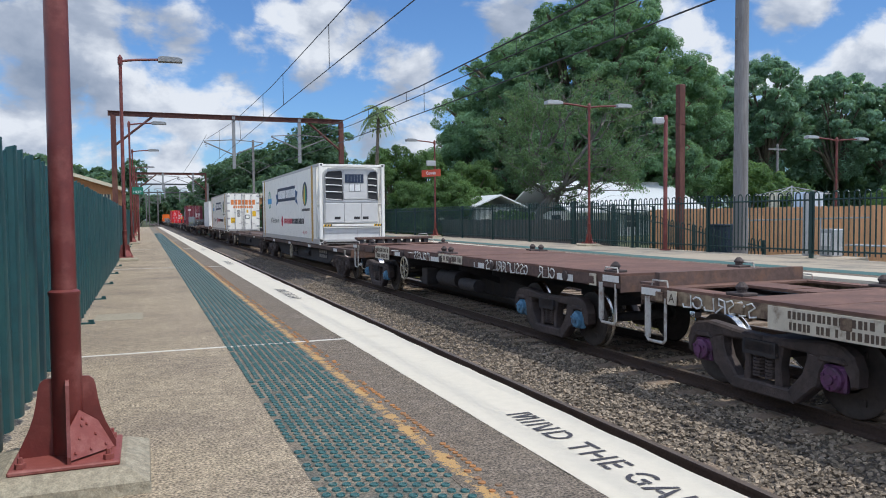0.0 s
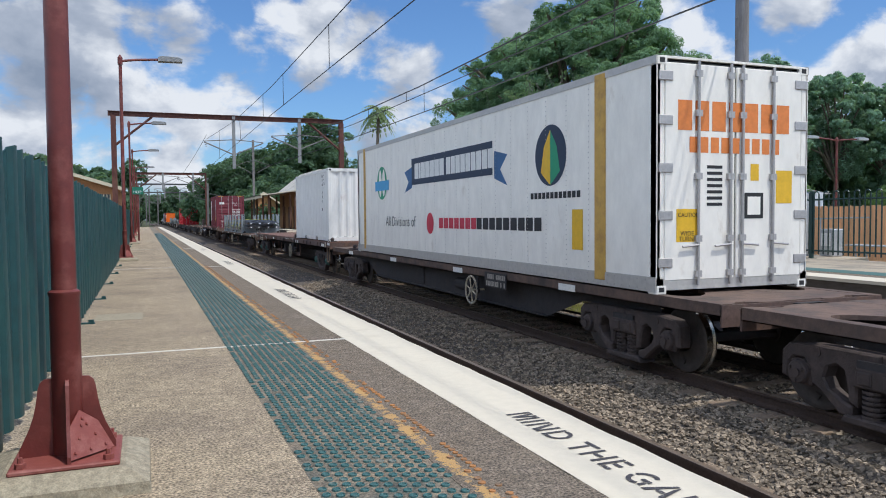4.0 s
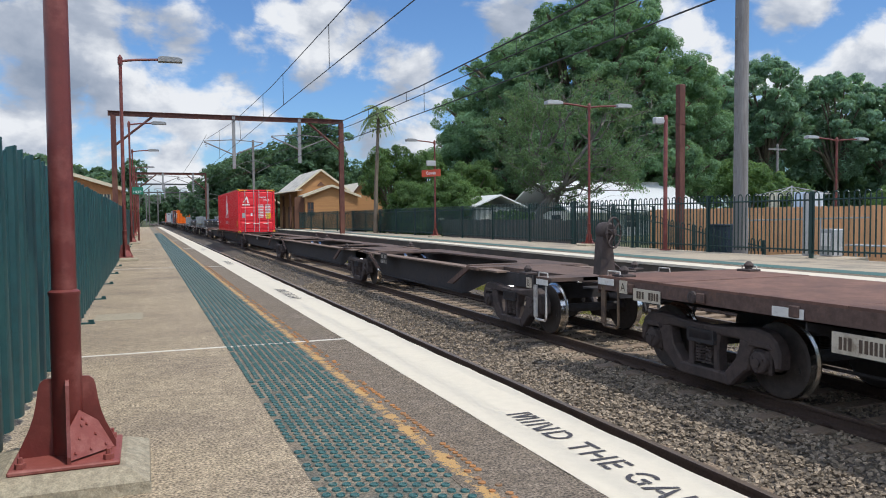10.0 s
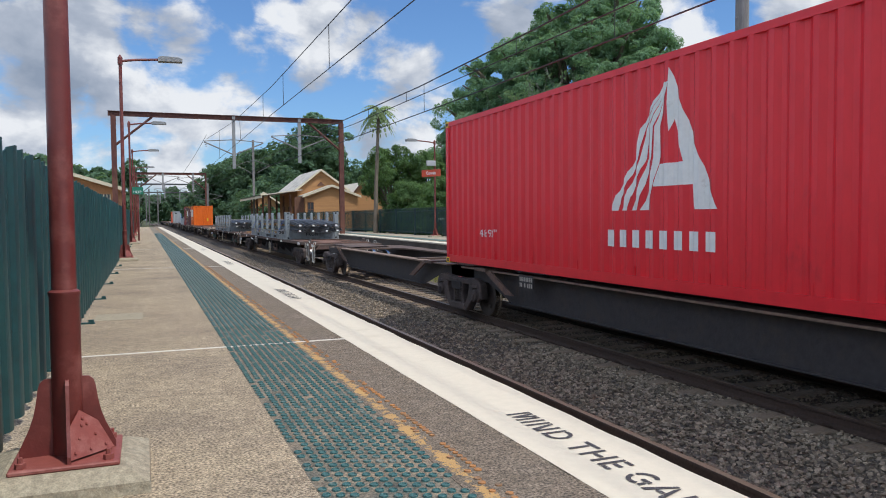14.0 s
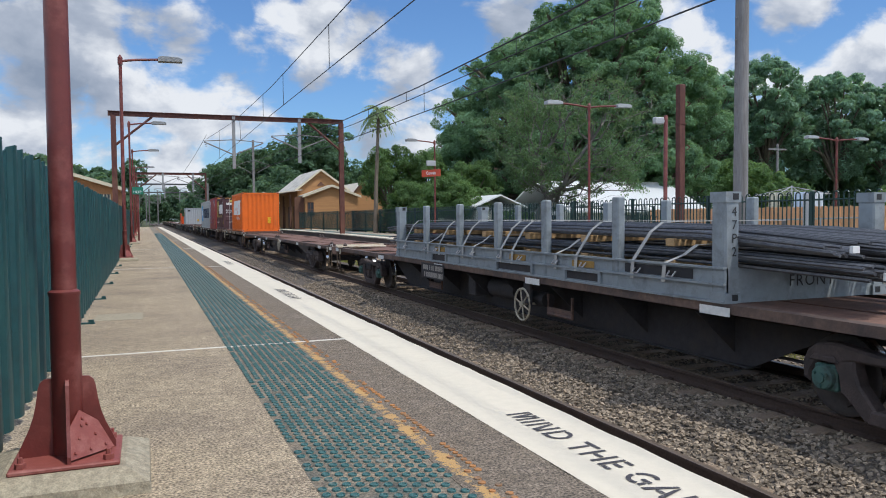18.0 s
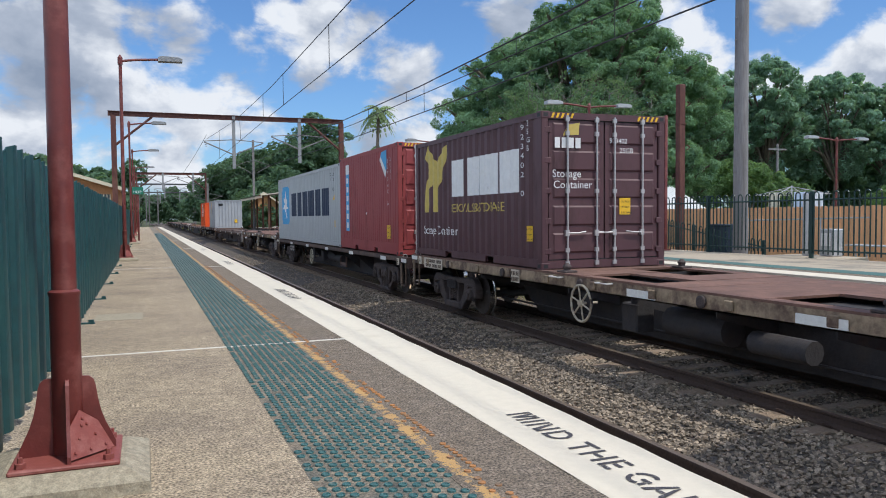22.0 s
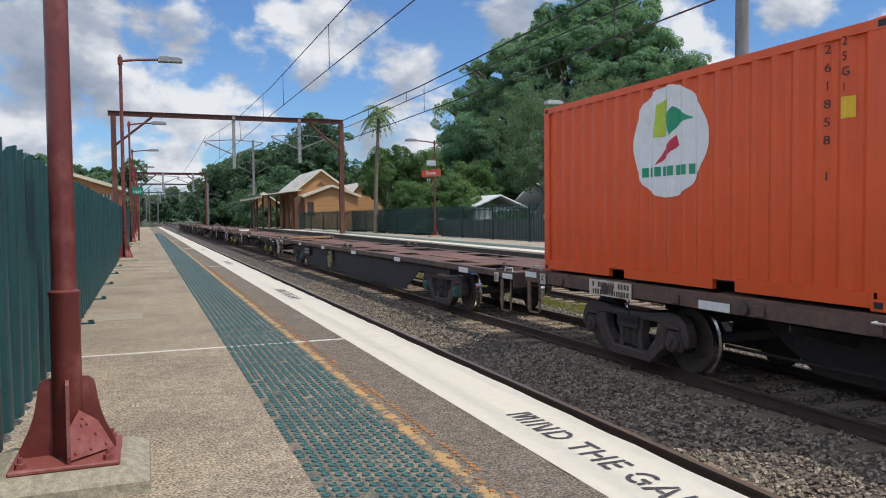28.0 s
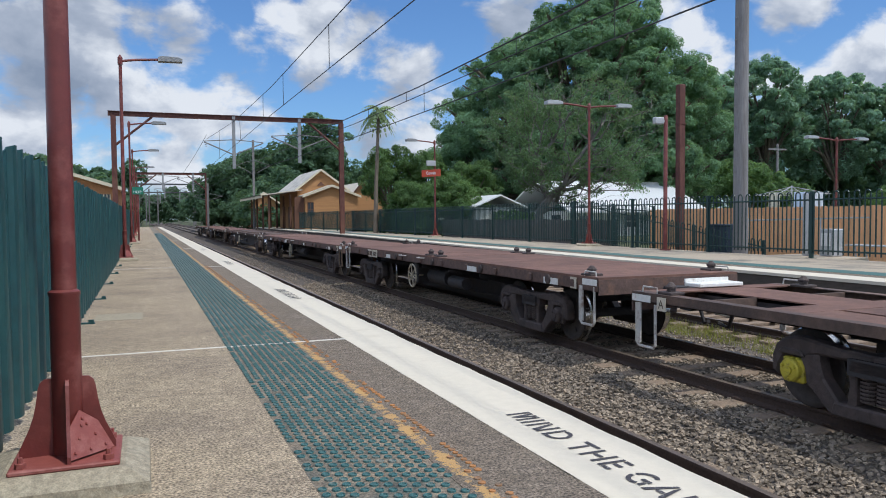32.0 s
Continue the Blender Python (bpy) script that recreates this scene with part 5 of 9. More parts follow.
def fold(y, L, depth=0.04):
    """How far the corrugated sheet stands back at y."""
    if y < 0.16 or y > L - 0.16:
        return 0.0
    q = (y - 0.16) % PITCH
    if q < 0.07:
        return 0.0
    if q < 0.138:
        return depth * (q - 0.07) / 0.068
    if q < 0.208:
        return depth
    return depth * (PITCH - q) / 0.068


def fold_lines(a, b):
    out, y = [], 0.16
    while y < b:
        for d in (0.0, 0.07, 0.138, 0.208):
            if a < y + d < b:
                out.append(y + d)
        y += PITCH
    return out


def sheet(L, z0, z1, depth=0.04, grooved=False):
    """A corrugated sheet along y, standing back in +x, closed by a flat back; grooved: flat strips between narrow grooves."""
    g = Geo()
    ys = [0.0] + fold_lines(0.0, L - 0.16) + [L - 0.16, L]
    if grooved:
        lines = [0.2 + i * 0.2065 for i in range(int((L - 0.3) / 0.2065))]
        ys = [0.0] + [y + q for y in lines for q in (0.0, 0.010, 0.026, 0.034)] + [L]
        back = {y + q for y in lines for q in (0.010, 0.026)}
    for y in ys:
        d = (0.03 if y in back else 0.0) if grooved else fold(y, L, depth)
        g.v += [(d, y, z0), (d, y, z1)]
    for i in range(len(ys) - 1):
        g.f.append((i * 2, i * 2 + 1, i * 2 + 3, i * 2 + 2))
        g.k.append(0)
    o = len(g.v)
    g.v += [(0.06, 0, z0), (0.06, 0, z1), (0.06, L, z0), (0.06, L, z1)]
    g.f += [(o, o + 2, o + 3, o + 1)]
    g.k += [0]
    return g


def box_paint(name, base, rust=(0.12, 0.05, 0.03), amount=(0.62, 0.8), rough=0.5):
    return shade(name, base, 0.07, 5.0, rough, bump=0.04, bump_scale=14, stain=rust, stain_scale=2.2, stain_range=amount, stain_rough=0.8, stretch=(1, 1, 0.45))


STEEL_BAR = shade("galvanised_bar", (0.45, 0.43, 0.42), 0.12, 22, 0.42, metal=0.5)
YELLOW_DECAL = shade("yellow_decal", (0.75, 0.45, 0.02), 0.08, 14, 0.55)
WHITE_DECAL = shade("white_decal", (0.75, 0.75, 0.73), 0.06, 10, 0.6, stain=(0.45, 0.4, 0.36), stain_scale=4.0, stain_range=(0.6, 0.8))
GREY_DECAL = shade("grey_decal", (0.36, 0.37, 0.36), 0.06, 10, 0.6)
BLACK_DECAL = shade("black_decal", (0.02, 0.02, 0.022), 0.1, 10, 0.6)
BLUE_DECAL = shade("blue_decal", (0.07, 0.34, 0.62), 0.06, 10, 0.55)
NAVY_DECAL = shade("navy_decal", (0.014, 0.028, 0.062), 0.1, 10, 0.55)
GREEN_DECAL = shade("green_decal", (0.02, 0.28, 0.14), 0.1, 10, 0.55)
LIME_DECAL = shade("lime_decal", (0.45, 0.55, 0.05), 0.1, 10, 0.55)
RED_DECAL = shade("red_decal", (0.55, 0.03, 0.06), 0.1, 10, 0.55)
GOLD_DECAL = shade("gold_decal", (0.55, 0.42, 0.10), 0.1, 10, 0.5)
ORANGE_DECAL = shade("orange_decal", (0.72, 0.22, 0.05), 0.1, 10, 0.55)

g = Geo()
g.cbox(-0.081, 0.081, -0.089, 0.089, 0, 0.118, 0.01)
g.prism([(-0.045, 0.03), (0.045, 0.03), (0.045, 0.09), (-0.045, 0.09)], -0.0835, 0.0835, "x", 1)
g.prism([(-0.04, 0.03), (0.04, 0.03), (0.04, 0.09), (-0.04, 0.09)], -0.0915, 0.0915, "y", 1)
CAST_GEO = g
CASTS = {}


def casting(mat):
    if mat.name not in CASTS:
        CASTS[mat.name] = CAST_GEO.mesh("corner_casting", mat, BLACK_DECAL)
    return CASTS[mat.name]


class Decal:
    """Flat shapes in (s, z), s along the side as read from the platform, draped over the folds."""

    def __init__(self):
        self.bm = bmesh.new()

    def poly(self, pts):
        self.bm.faces.new([self.bm.verts.new((p[0], p[1], 0)) for p in pts])
        return self

    def rect(self, s, z, w, h, slant=0.0):
        return self.poly([(s, z), (s + w, z), (s + w + slant, z + h), (s + slant, z + h)])

    def oval(self, s, z, rx, rz, n=44):
        return self.poly([(s + rx * math.cos(2 * math.pi * i / n), z + rz * math.sin(2 * math.pi * i / n)) for i in range(n)])

    def blocks(self, s, z, n, w, h, gap=0.25, slant=0.0, rise=0.0):
        """A word kept as a row of plain blocks."""
        for i in range(n):
            self.rect(s + i * w, z + rise * i, w * (1 - gap), h, slant)
        return self

    def text(self, s, z, body, size, spread=1.0):
        me = letters(body, size, WHITE_DECAL, spread=spread)
        me.transform(Matrix.Translation((s, z, 0)))
        self.bm.from_mesh(me)
        bpy.data.meshes.remove(me)
        return self

    def column(self, s, z, body, size, step):
        for i, c in enumerate(body):
            if c != " ":
                self.text(s, z - i * step, c, size)
        return self

    def side(self, box, mat, y0=0.0, name="marking", label="", proud=0.004, smooth_side=False):
        """Lays the shapes on the side that faces the platform; s runs towards the train's front from y0."""
        L, W = box["L"], box["W"]
        smooth_side = smooth_side or box.get("grooved", False)
        bm = self.bm
        ss = [v.co.x for v in bm.verts]
        if not smooth_side:
            for y in fold_lines(y0 - max(ss), y0 - min(ss)):
                geom = list(bm.verts) + list(bm.edges) + list(bm.faces)
                bmesh.ops.bisect_plane(bm, geom=geom, plane_co=(y0 - y, 0, 0), plane_no=(1, 0, 0), dist=1e-5)
        for v in bm.verts:
            y = y0 - v.co.x
            d = 0.0 if smooth_side else fold(y, L)
            v.co = Vector((-W / 2 + d - proud, y, v.co.y))
        return self.done(box, mat, name, label)

    def end(self, box, mat, name="marking", label="", proud=0.004, folds=False, x0=0.0):
        """Lays the shapes on the end that faces the train's front: s from its left edge."""
        W = box["W"]
        bm = self.bm
        if folds:
            ss = [v.co.x + x0 for v in bm.verts]
            for y in fold_lines(min(ss), max(ss)):
                bmesh.ops.bisect_plane(bm, geom=list(bm.verts) + list(bm.edges) + list(bm.faces), plane_co=(y - x0, 0, 0), plane_no=(1, 0, 0), dist=1e-5)
        for v in bm.verts:
            s = v.co.x + x0
            d = fold(s, W) if folds else 0.0
            v.co = Vector((-W / 2 + s, d - proud, v.co.y))
        return self.done(box, mat, name, label)

    def done(self, box, mat, name, label):
        me = bpy.data.meshes.new(name)
        self.bm.to_mesh(me)
        self.bm.free()
        me.materials.append(mat)
        ob = part(name, me, None, box["ob"], label)
        return ob


def container(u0, L, base, H, paint, label, W=2.438, end="door", cast=None, pockets=True, grooved=False):
    ob = thing("shipping_container", (TRACK, u0, RAIL + base), label, "container", "containers on the train")
    MOVING.append((ob, u0))
    box = {"ob": ob, "L": L, "W": W, "H": H, "paint": paint, "u0": u0, "grooved": grooved}
    sill_z = 0.32 if grooved else 0.17
    w = W / 2
    cm = casting(cast or paint)
    sg = sheet(L, sill_z, H - 0.10, grooved=grooved)
    me = sg.mesh("side_panel", paint)
    a = part("side_panel", me, None, ob, at=(-w + 0.004, 0, 0))
    b = part("side_panel", me, None, ob)
    b.matrix_basis = pose(w - 0.004, L, 0, 0, 0, 180)
    for s in (-1, 1):
        g = Geo()
        x = s * w
        g.box(min(x, x - s * 0.05), max(x, x - s * 0.05), 0.1, L - 0.1, H - 0.10, H - 0.01)
        part("top_rail", g, paint, ob)
    for s in (-1, 1):
        x = s * w
        xa, xb = min(x, x - s * 0.06), max(x, x - s * 0.06)
        y0 = 0.1
        for p0, p1 in ([(L / 2 - 1.2, L / 2 - 0.85), (L / 2 + 0.85, L / 2 + 1.2)] if pockets else []) + [(L - 0.1, None)]:
            g = Geo()
            g.box(xa, xb, y0, p0, 0.03, sill_z)
            part("bottom_rail", g, paint, ob)
            if p1:
                g = Geo()
                g.box(xa, xb, p0, p1, 0.145, sill_z)
                part("pocket_lintel", g, paint, ob)
                y0 = p1
    g = Geo()
    g.box(-w + 0.06, w - 0.06, 0.06, L - 0.06, 0.12, 0.17)
    part("floor", g, UNDER, ob)
    g = Geo()
    n = int(L / 0.42)
    for i in range(n):
        y0, y1 = 0.08 + (L - 0.16) * i / n, 0.08 + (L - 0.16) * (i + 1) / n
        g.box(-w + 0.05, w - 0.05, y0 + 0.03, y1 - 0.03, H - 0.02, H - 0.006)
    g.box(-w + 0.05, w - 0.05, 0.06, L - 0.06, H - 0.05, H - 0.02)
    part("roof", g, paint, ob)
    for s in (-1, 1):
        for y0 in (0.0, L - 0.15):
            g = Geo()
            x = s * w
            g.cbox(min(x, x - s * 0.13), max(x, x - s * 0.13), y0, y0 + 0.15, 0.1, H - 0.1, 0.015)
            part("corner_post", g, paint, ob)
        for y in (0.085, L - 0.085):
            for z in (0.0, H - 0.118):
                part("corner_casting", cm, None, ob, at=(s * (w - 0.079), y, z))
    for y0 in (0.0, L - 0.08):
        for z0, z1 in ((0.02, 0.15), (H - 0.12, H - 0.01)):
            g = Geo()
            g.box(-w + 0.12, w - 0.12, y0, y0 + 0.08, z0, z1)
            part("end_rail", g, paint, ob)
    if H > 2.8 or end == "door":
        for s in (-1, 1):
            for i in range(5):
                g = Geo()
                x = s * (w - 0.2 - i * 0.09)
                g.prism([(x - 0.02, H - 0.105), (x + 0.02, H - 0.105), (x + 0.055, H - 0.025), (x + 0.015, H - 0.025)], -0.004, 0.0, "y")
                part("hazard_stripe", g, YELLOW_DECAL, ob, "yellow hazard stripe")
    # far end: plain corrugated wall
    wl_ = sheet(W - 0.24, 0.15, H - 0.12)
    me = wl_.mesh("end_wall", paint)
    e = part("end_wall", me, None, ob)
    e.matrix_basis = pose(-w + 0.12, L - 0.02, 0, 0, 0, -90)
    if end == "wall":
        e = part("end_wall", me, None, ob)
        e.matrix_basis = pose(w - 0.12, 0.02, 0, 0, 0, 90)
    else:
        gasket = Geo()
        gasket.box(-w + 0.12, w - 0.12, 0.05, 0.07, 0.15, H - 0.12)
        part("door_gasket", gasket, BLACK_DECAL, ob, "black rubber door seal")
        for s in (-1, 1):
            dw = w - 0.15
            g = Geo()
            x0, x1 = (-dw, -0.015) if s < 0 else (0.015, dw)
            zs = np.linspace(0.18, H - 0.15, 6)
            # door leaf with pressed horizontal ribs
            g.box(x0, x1, 0.028, 0.048, 0.17, H - 0.14)
            panels = []
            for i in range(5):
                za, zb = zs[i] + 0.09, zs[i + 1] - 0.03
                panels.append(Geo())
                panels[-1].add([(x0 + 0.07, 0.028, za), (x1 - 0.07, 0.028, za), (x1 - 0.07, 0.028, zb), (x0 + 0.07, 0.028, zb),
                       (x0 + 0.10, 0.006, za + 0.03), (x1 - 0.10, 0.006, za + 0.03), (x1 - 0.10, 0.006, zb - 0.03), (x0 + 0.10, 0.006, zb - 0.03)],
                      [(0, 1, 5, 4), (1, 2, 6, 5), (2, 3, 7, 6), (3, 0, 4, 7), (4, 5, 6, 7)])
            door = part("door", g, paint, ob, "closed container door")
            for pg in panels:
                part("door_panel", pg, paint, door)
            for xx in ((x0 + 0.33, x1 - 0.16) if s < 0 else (x0 + 0.16, x1 - 0.33)):
                g = Geo()
                g.tube([(xx, -0.02, 0.08), (xx, -0.02, H - 0.06)], 0.018, 8)
                for z in (0.1, 0.32, H * 0.5, H - 0.35, H - 0.12):
                    g.box(xx - 0.035, xx + 0.035, -0.035, 0.01, z - 0.035, z + 0.035)
                g.tube([(xx, -0.035, 0.60), (xx + (0.2 if s < 0 else -0.2), -0.035, 0.60), (xx + (0.34 if s < 0 else -0.34), -0.03, 0.62)], 0.014, 6)
                g.box(xx - 0.05, xx + 0.02, -0.045, 0.0, 0.55, 0.65)
                part("locking_bar", g, STEEL_BAR, door, "galvanised locking bar")
            for z in np.linspace(0.3, H - 0.3, 5):
                g = Geo()
                xx = s * (dw + 0.03)
                g.cbox(xx - 0.06, xx + 0.06, -0.004, 0.04, z - 0.05, z + 0.05, 0.01)
                part("hinge", g, paint, door)
    return box


WHITE_BOX = box_paint("container_white", (0.76, 0.75, 0.72), (0.50, 0.40, 0.38), (0.6, 0.85))
REEFER = box_paint("reefer_white", (0.86, 0.83, 0.76), (0.50, 0.42, 0.32), (0.62, 0.9), 0.45)
MAROON = box_paint("container_maroon", (0.17, 0.026, 0.040), (0.10, 0.025, 0.028), (0.55, 0.8))
RED_BOX = box_paint("container_red", (0.70, 0.016, 0.028), (0.36, 0.012, 0.016), (0.62, 0.9), 0.42)
ORANGE_BOX = box_paint("container_orange", (0.72, 0.135, 0.006), (0.45, 0.09, 0.012), (0.6, 0.85), 0.45)
RED_ORANGE = box_paint("container_red_orange", (0.70, 0.088, 0.012), (0.46, 0.07, 0.015), (0.6, 0.85), 0.45)
BROWN_BOX = box_paint("container_brown", (0.085, 0.035, 0.040), (0.06, 0.028, 0.028), (0.5, 0.8), 0.5)
CROWN_BOX = box_paint("container_faded_red", (0.28, 0.047, 0.046), (0.17, 0.04, 0.03), (0.54, 0.78), 0.6)
PALE_GREY = box_paint("container_pale_grey", (0.40, 0.42, 0.42), (0.27, 0.24, 0.22), (0.62, 0.85), 0.5)
SILVER_GREY = box_paint("container_silver_grey", (0.36, 0.38, 0.40), (0.24, 0.22, 0.2), (0.64, 0.86), 0.5)


def caution(box, y, z, w=0.3, h=0.42, lines=("CAUTION", "9'6\" HIGH", "CONTAINER"), side=True):
    """A yellow warning panel with black words."""
    for mat, lift in ((YELLOW_DECAL, 0.004), (BLACK_DECAL, 0.007)):
        d = Decal()
        if mat is YELLOW_DECAL:
            d.rect(0, 0, w, h)
        else:
            k = len(lines)
            for i, t in enumerate(lines):
                d.text(0.02, h - (i + 0.8) * h / k, t, w / 5.2)
        if side:
            d.bm.transform(Matrix.Translation((0, z, 0)))
            d.side(box, mat, y, "warning_panel" if mat is YELLOW_DECAL else "lettering", "yellow warning panel" if mat is YELLOW_DECAL else "", lift)
        else:
            d.bm.transform(Matrix.Translation((y, z, 0)))
            d.end(box, mat, "warning_panel" if mat is YELLOW_DECAL else "lettering", "yellow warning panel" if mat is YELLOW_DECAL else "", lift)


def name_blocks(box, widths, y0, z, h, mat, slant=0.0, gap=0.1, label="", proud=0.004, smooth_side=False):
    """A painted firm's name, kept as one plain block a letter."""
    s = 0.0
    for wd in widths:
        Decal().rect(s, z, wd, h, slant).side(box, mat, y0, "name_block", label, proud, smooth_side)
        s += wd + gap


# white twenty-foot box
b = container(79.06, 6.058, 1.17, 2.59, WHITE_BOX, "plain white corrugated twenty-foot shipping container", end="wall", cast=WHITE_BOX)
Decal().column(0.0, 2.3, "22G1", 0.13, 0.14).column(-0.25, 2.3, "816 326 5", 0.13, 0.15).side(b, BLACK_DECAL, 0.75, "lettering")
# maroon twenty-foot box
b = container(123.3, 6.058, 1.17, 2.896, MAROON, "maroon corrugated shipping container with white panels", cast=MAROON)
for y in (5.5, 0.95):
    Decal().rect(0.0, 0.68, 0.44, 1.84).side(b, WHITE_DECAL, y, "panel", "scuffed white panel")
Decal().column(0.0, 2.4, "230616 7", 0.13, 0.165).column(-0.24, 2.4, "2EG1", 0.13, 0.15).side(b, WHITE_DECAL, 1.2, "lettering")
caution(b, 1.32, 0.6, 0.32, 0.38)
Decal().rect(0.28, 2.12, 0.42, 0.2).end(b, WHITE_DECAL, "panel", proud=0.0)
Decal().text(1.42, 2.2, "230616", 0.13).text(1.55, 2.02, "2EG1", 0.13).end(b, WHITE_DECAL, "lettering", proud=0.0)
for i in range(5):
    Decal().rect(1.36, 1.6 - i * 0.13, 0.3, 0.05).rect(1.74, 1.6 - i * 0.13, 0.32, 0.05).end(b, WHITE_DECAL, "writing_bar", proud=0.0)
# red forty-eight-foot box
b = container(185.75, 14.63, 1.05, 2.95, RED_BOX, "bright red corrugated forty-eight-foot shipping container", W=2.5, cast=YELLOW_DECAL, pockets=False)
EW, EH = 2.12, 1.74
d = Decal()
d.poly([(EW * a, EH * c) for a, c in ((0.60, 1.0), (1.0, 0.0), (0.83, 0.0), (0.79, 0.17), (0.46, 0.17), (0.50, 0.33), (0.73, 0.33), (0.635, 0.63), (0.60, 0.55), (0.585, 0.75))])
d.side(b, WHITE_DECAL, 8.6, "emblem", "white painted peak emblem").location.z = 1.03
for q in range(4):
    d = Decal()
    x0, xm = 0.02 + 0.105 * q, 0.27 + 0.065 * q
    d.poly([(EW * a, EH * c) for a, c in ((x0, 0.0), (x0 + 0.075, 0.0), (x0 + 0.10, 0.10), (xm + 0.045, 0.38), (xm + 0.10 - 0.02 * q, 0.60), (0.56 + 0.012 * q, 0.90), (0.545 + 0.012 * q, 0.90), (xm + 0.065 - 0.02 * q, 0.60), (xm, 0.38), (x0 + 0.06, 0.12))])
    d.side(b, WHITE_DECAL, 8.6, "emblem", "white painted peak emblem").location.z = 1.03
name_blocks(b, (0.2,) * 8, 8.66, 0.54, 0.23, WHITE_DECAL, 0, 0.08, "white name kept as blocks")
Decal().text(0, 0.58, "48x9'0\"", 0.2, 1.1).side(b, WHITE_DECAL, 12.9, "lettering")
caution(b, 0.85, 0.4, 0.3, 0.42)
y = 0.9
while y < 14.0:
    g = Geo()
    g.box(-1.252, -1.235, y, y + 0.02, 0.17, 0.30)
    part("rail_stiffener", g, RED_BOX, b["ob"])
    y += 1.42
Decal().poly([(0.32, 2.0), (0.6, 2.3), (0.62, 2.0), (0.75, 2.0), (0.62, 2.5), (0.35, 2.08)]).end(b, WHITE_DECAL, "emblem", proud=-0.003)
Decal().rect(0.3, 1.86, 0.5, 0.08).end(b, WHITE_DECAL, "name_bar", proud=-0.003)
Decal().text(1.45, 2.35, "480095", 0.16).text(1.72, 2.16, "MFGB", 0.16).end(b, WHITE_DECAL, "lettering", proud=0.0)
for i in range(9):
    Decal().rect(1.36, 1.86 - i * 0.105, 0.36, 0.05).rect(1.84, 1.86 - i * 0.105, 0.36, 0.05).end(b, WHITE_DECAL, "writing_bar", proud=0.001)
caution(b, 1.9, 0.92, 0.3, 0.42, side=False)
Decal().rect(0.28, 1.0, 0.2, 0.34).end(b, GREY_DECAL, "data_plate", proud=0.0)
Decal().rect(0.85, 1.12, 0.12, 0.2).end(b, WHITE_DECAL, "data_plate", proud=0.0)
for s in (0.25, 1.95):
    for i in range(4):
        Decal().rect(s + i * 0.09, 2.86, 0.045, 0.06, 0.03).end(b, YELLOW_DECAL, "hazard_stripe", proud=0.006)

# orange box of a moving firm
b = container(289.7, 6.058, 1.13, 2.59, ORANGE_BOX, "orange corrugated shipping container with white blocks", end="wall", cast=ORANGE_BOX)
name_blocks(b, (0.92, 0.5, 0.5, 0.28, 0.62, 0.72), 5.1, 1.13, 0.98, WHITE_DECAL, 0.34, 0.06, "white name kept as slanted blocks")
Decal().text(0.0, 0.80, "The Careful Movers", 0.29, 0.93).side(b, WHITE_DECAL, 3.5, "lettering")
Decal().column(0.0, 2.38, "19688 01", 0.12, 0.17).column(0.27, 2.38, "25G1", 0.12, 0.14).side(b, BLACK_DECAL, 0.72, "lettering")
caution(b, 1.66, 0.55, 0.2, 0.4, side=False)
# brown box
b = container(302.3, 6.058, 1.13, 2.59, BROWN_BOX, "dark brown corrugated shipping container with gold creature emblem", cast=BROWN_BOX)
name_blocks(b, (0.72, 0.58, 0.78, 0.72), 3.92, 1.3, 0.75, WHITE_DECAL, 0, 0.1, "white name kept as blocks")
d = Decal().poly([(0.1, 0.99), (0.3, 0.99), (0.42, 1.5), (0.62, 1.62), (0.7, 0.99), (0.95, 0.99), (0.95, 1.45), (1.2, 1.75), (1.55, 2.35), (1.4, 2.42), (1.1, 2.25), (0.95, 2.05), (0.6, 2.25), (0.3, 2.55), (0.2, 2.2), (0.45, 1.95), (0.25, 1.7), (0.2, 1.4)])
d.side(b, GOLD_DECAL, 5.62, "emblem", "gold creature emblem as a plain shape")
Decal().text(0, 0.98, "REMOVALS & STORAGE", 0.245, 0.98).side(b, GOLD_DECAL, 3.95, "lettering")
Decal().text(0, 0.5, "Storage Container", 0.27, 1.0).side(b, WHITE_DECAL, 5.63, "lettering")
Decal().column(0.0, 2.35, "923402 0", 0.13, 0.16).column(0.22, 2.4, "25GB", 0.13, 0.14).side(b, WHITE_DECAL, 0.72, "lettering")
caution(b, 0.55, 0.46, 0.19, 0.26)
Decal().blocks(0.25, 2.0, 4, 0.13, 0.17).end(b, WHITE_DECAL, "name_blocks", proud=0.0)
Decal().poly([(0.4, 2.2), (0.5, 2.38), (0.72, 2.42), (0.7, 2.22)]).end(b, GOLD_DECAL, "emblem", proud=0.0)
Decal().text(0.2, 1.52, "Storage", 0.18).text(0.22, 1.34, "Container", 0.18).end(b, WHITE_DECAL, "lettering", proud=0.0)
Decal().text(1.3, 2.1, "923402", 0.12).text(1.5, 1.94, "25GB", 0.12).end(b, WHITE_DECAL, "lettering", proud=0.0)
caution(b, 1.5, 0.9, 0.22, 0.28, side=False)
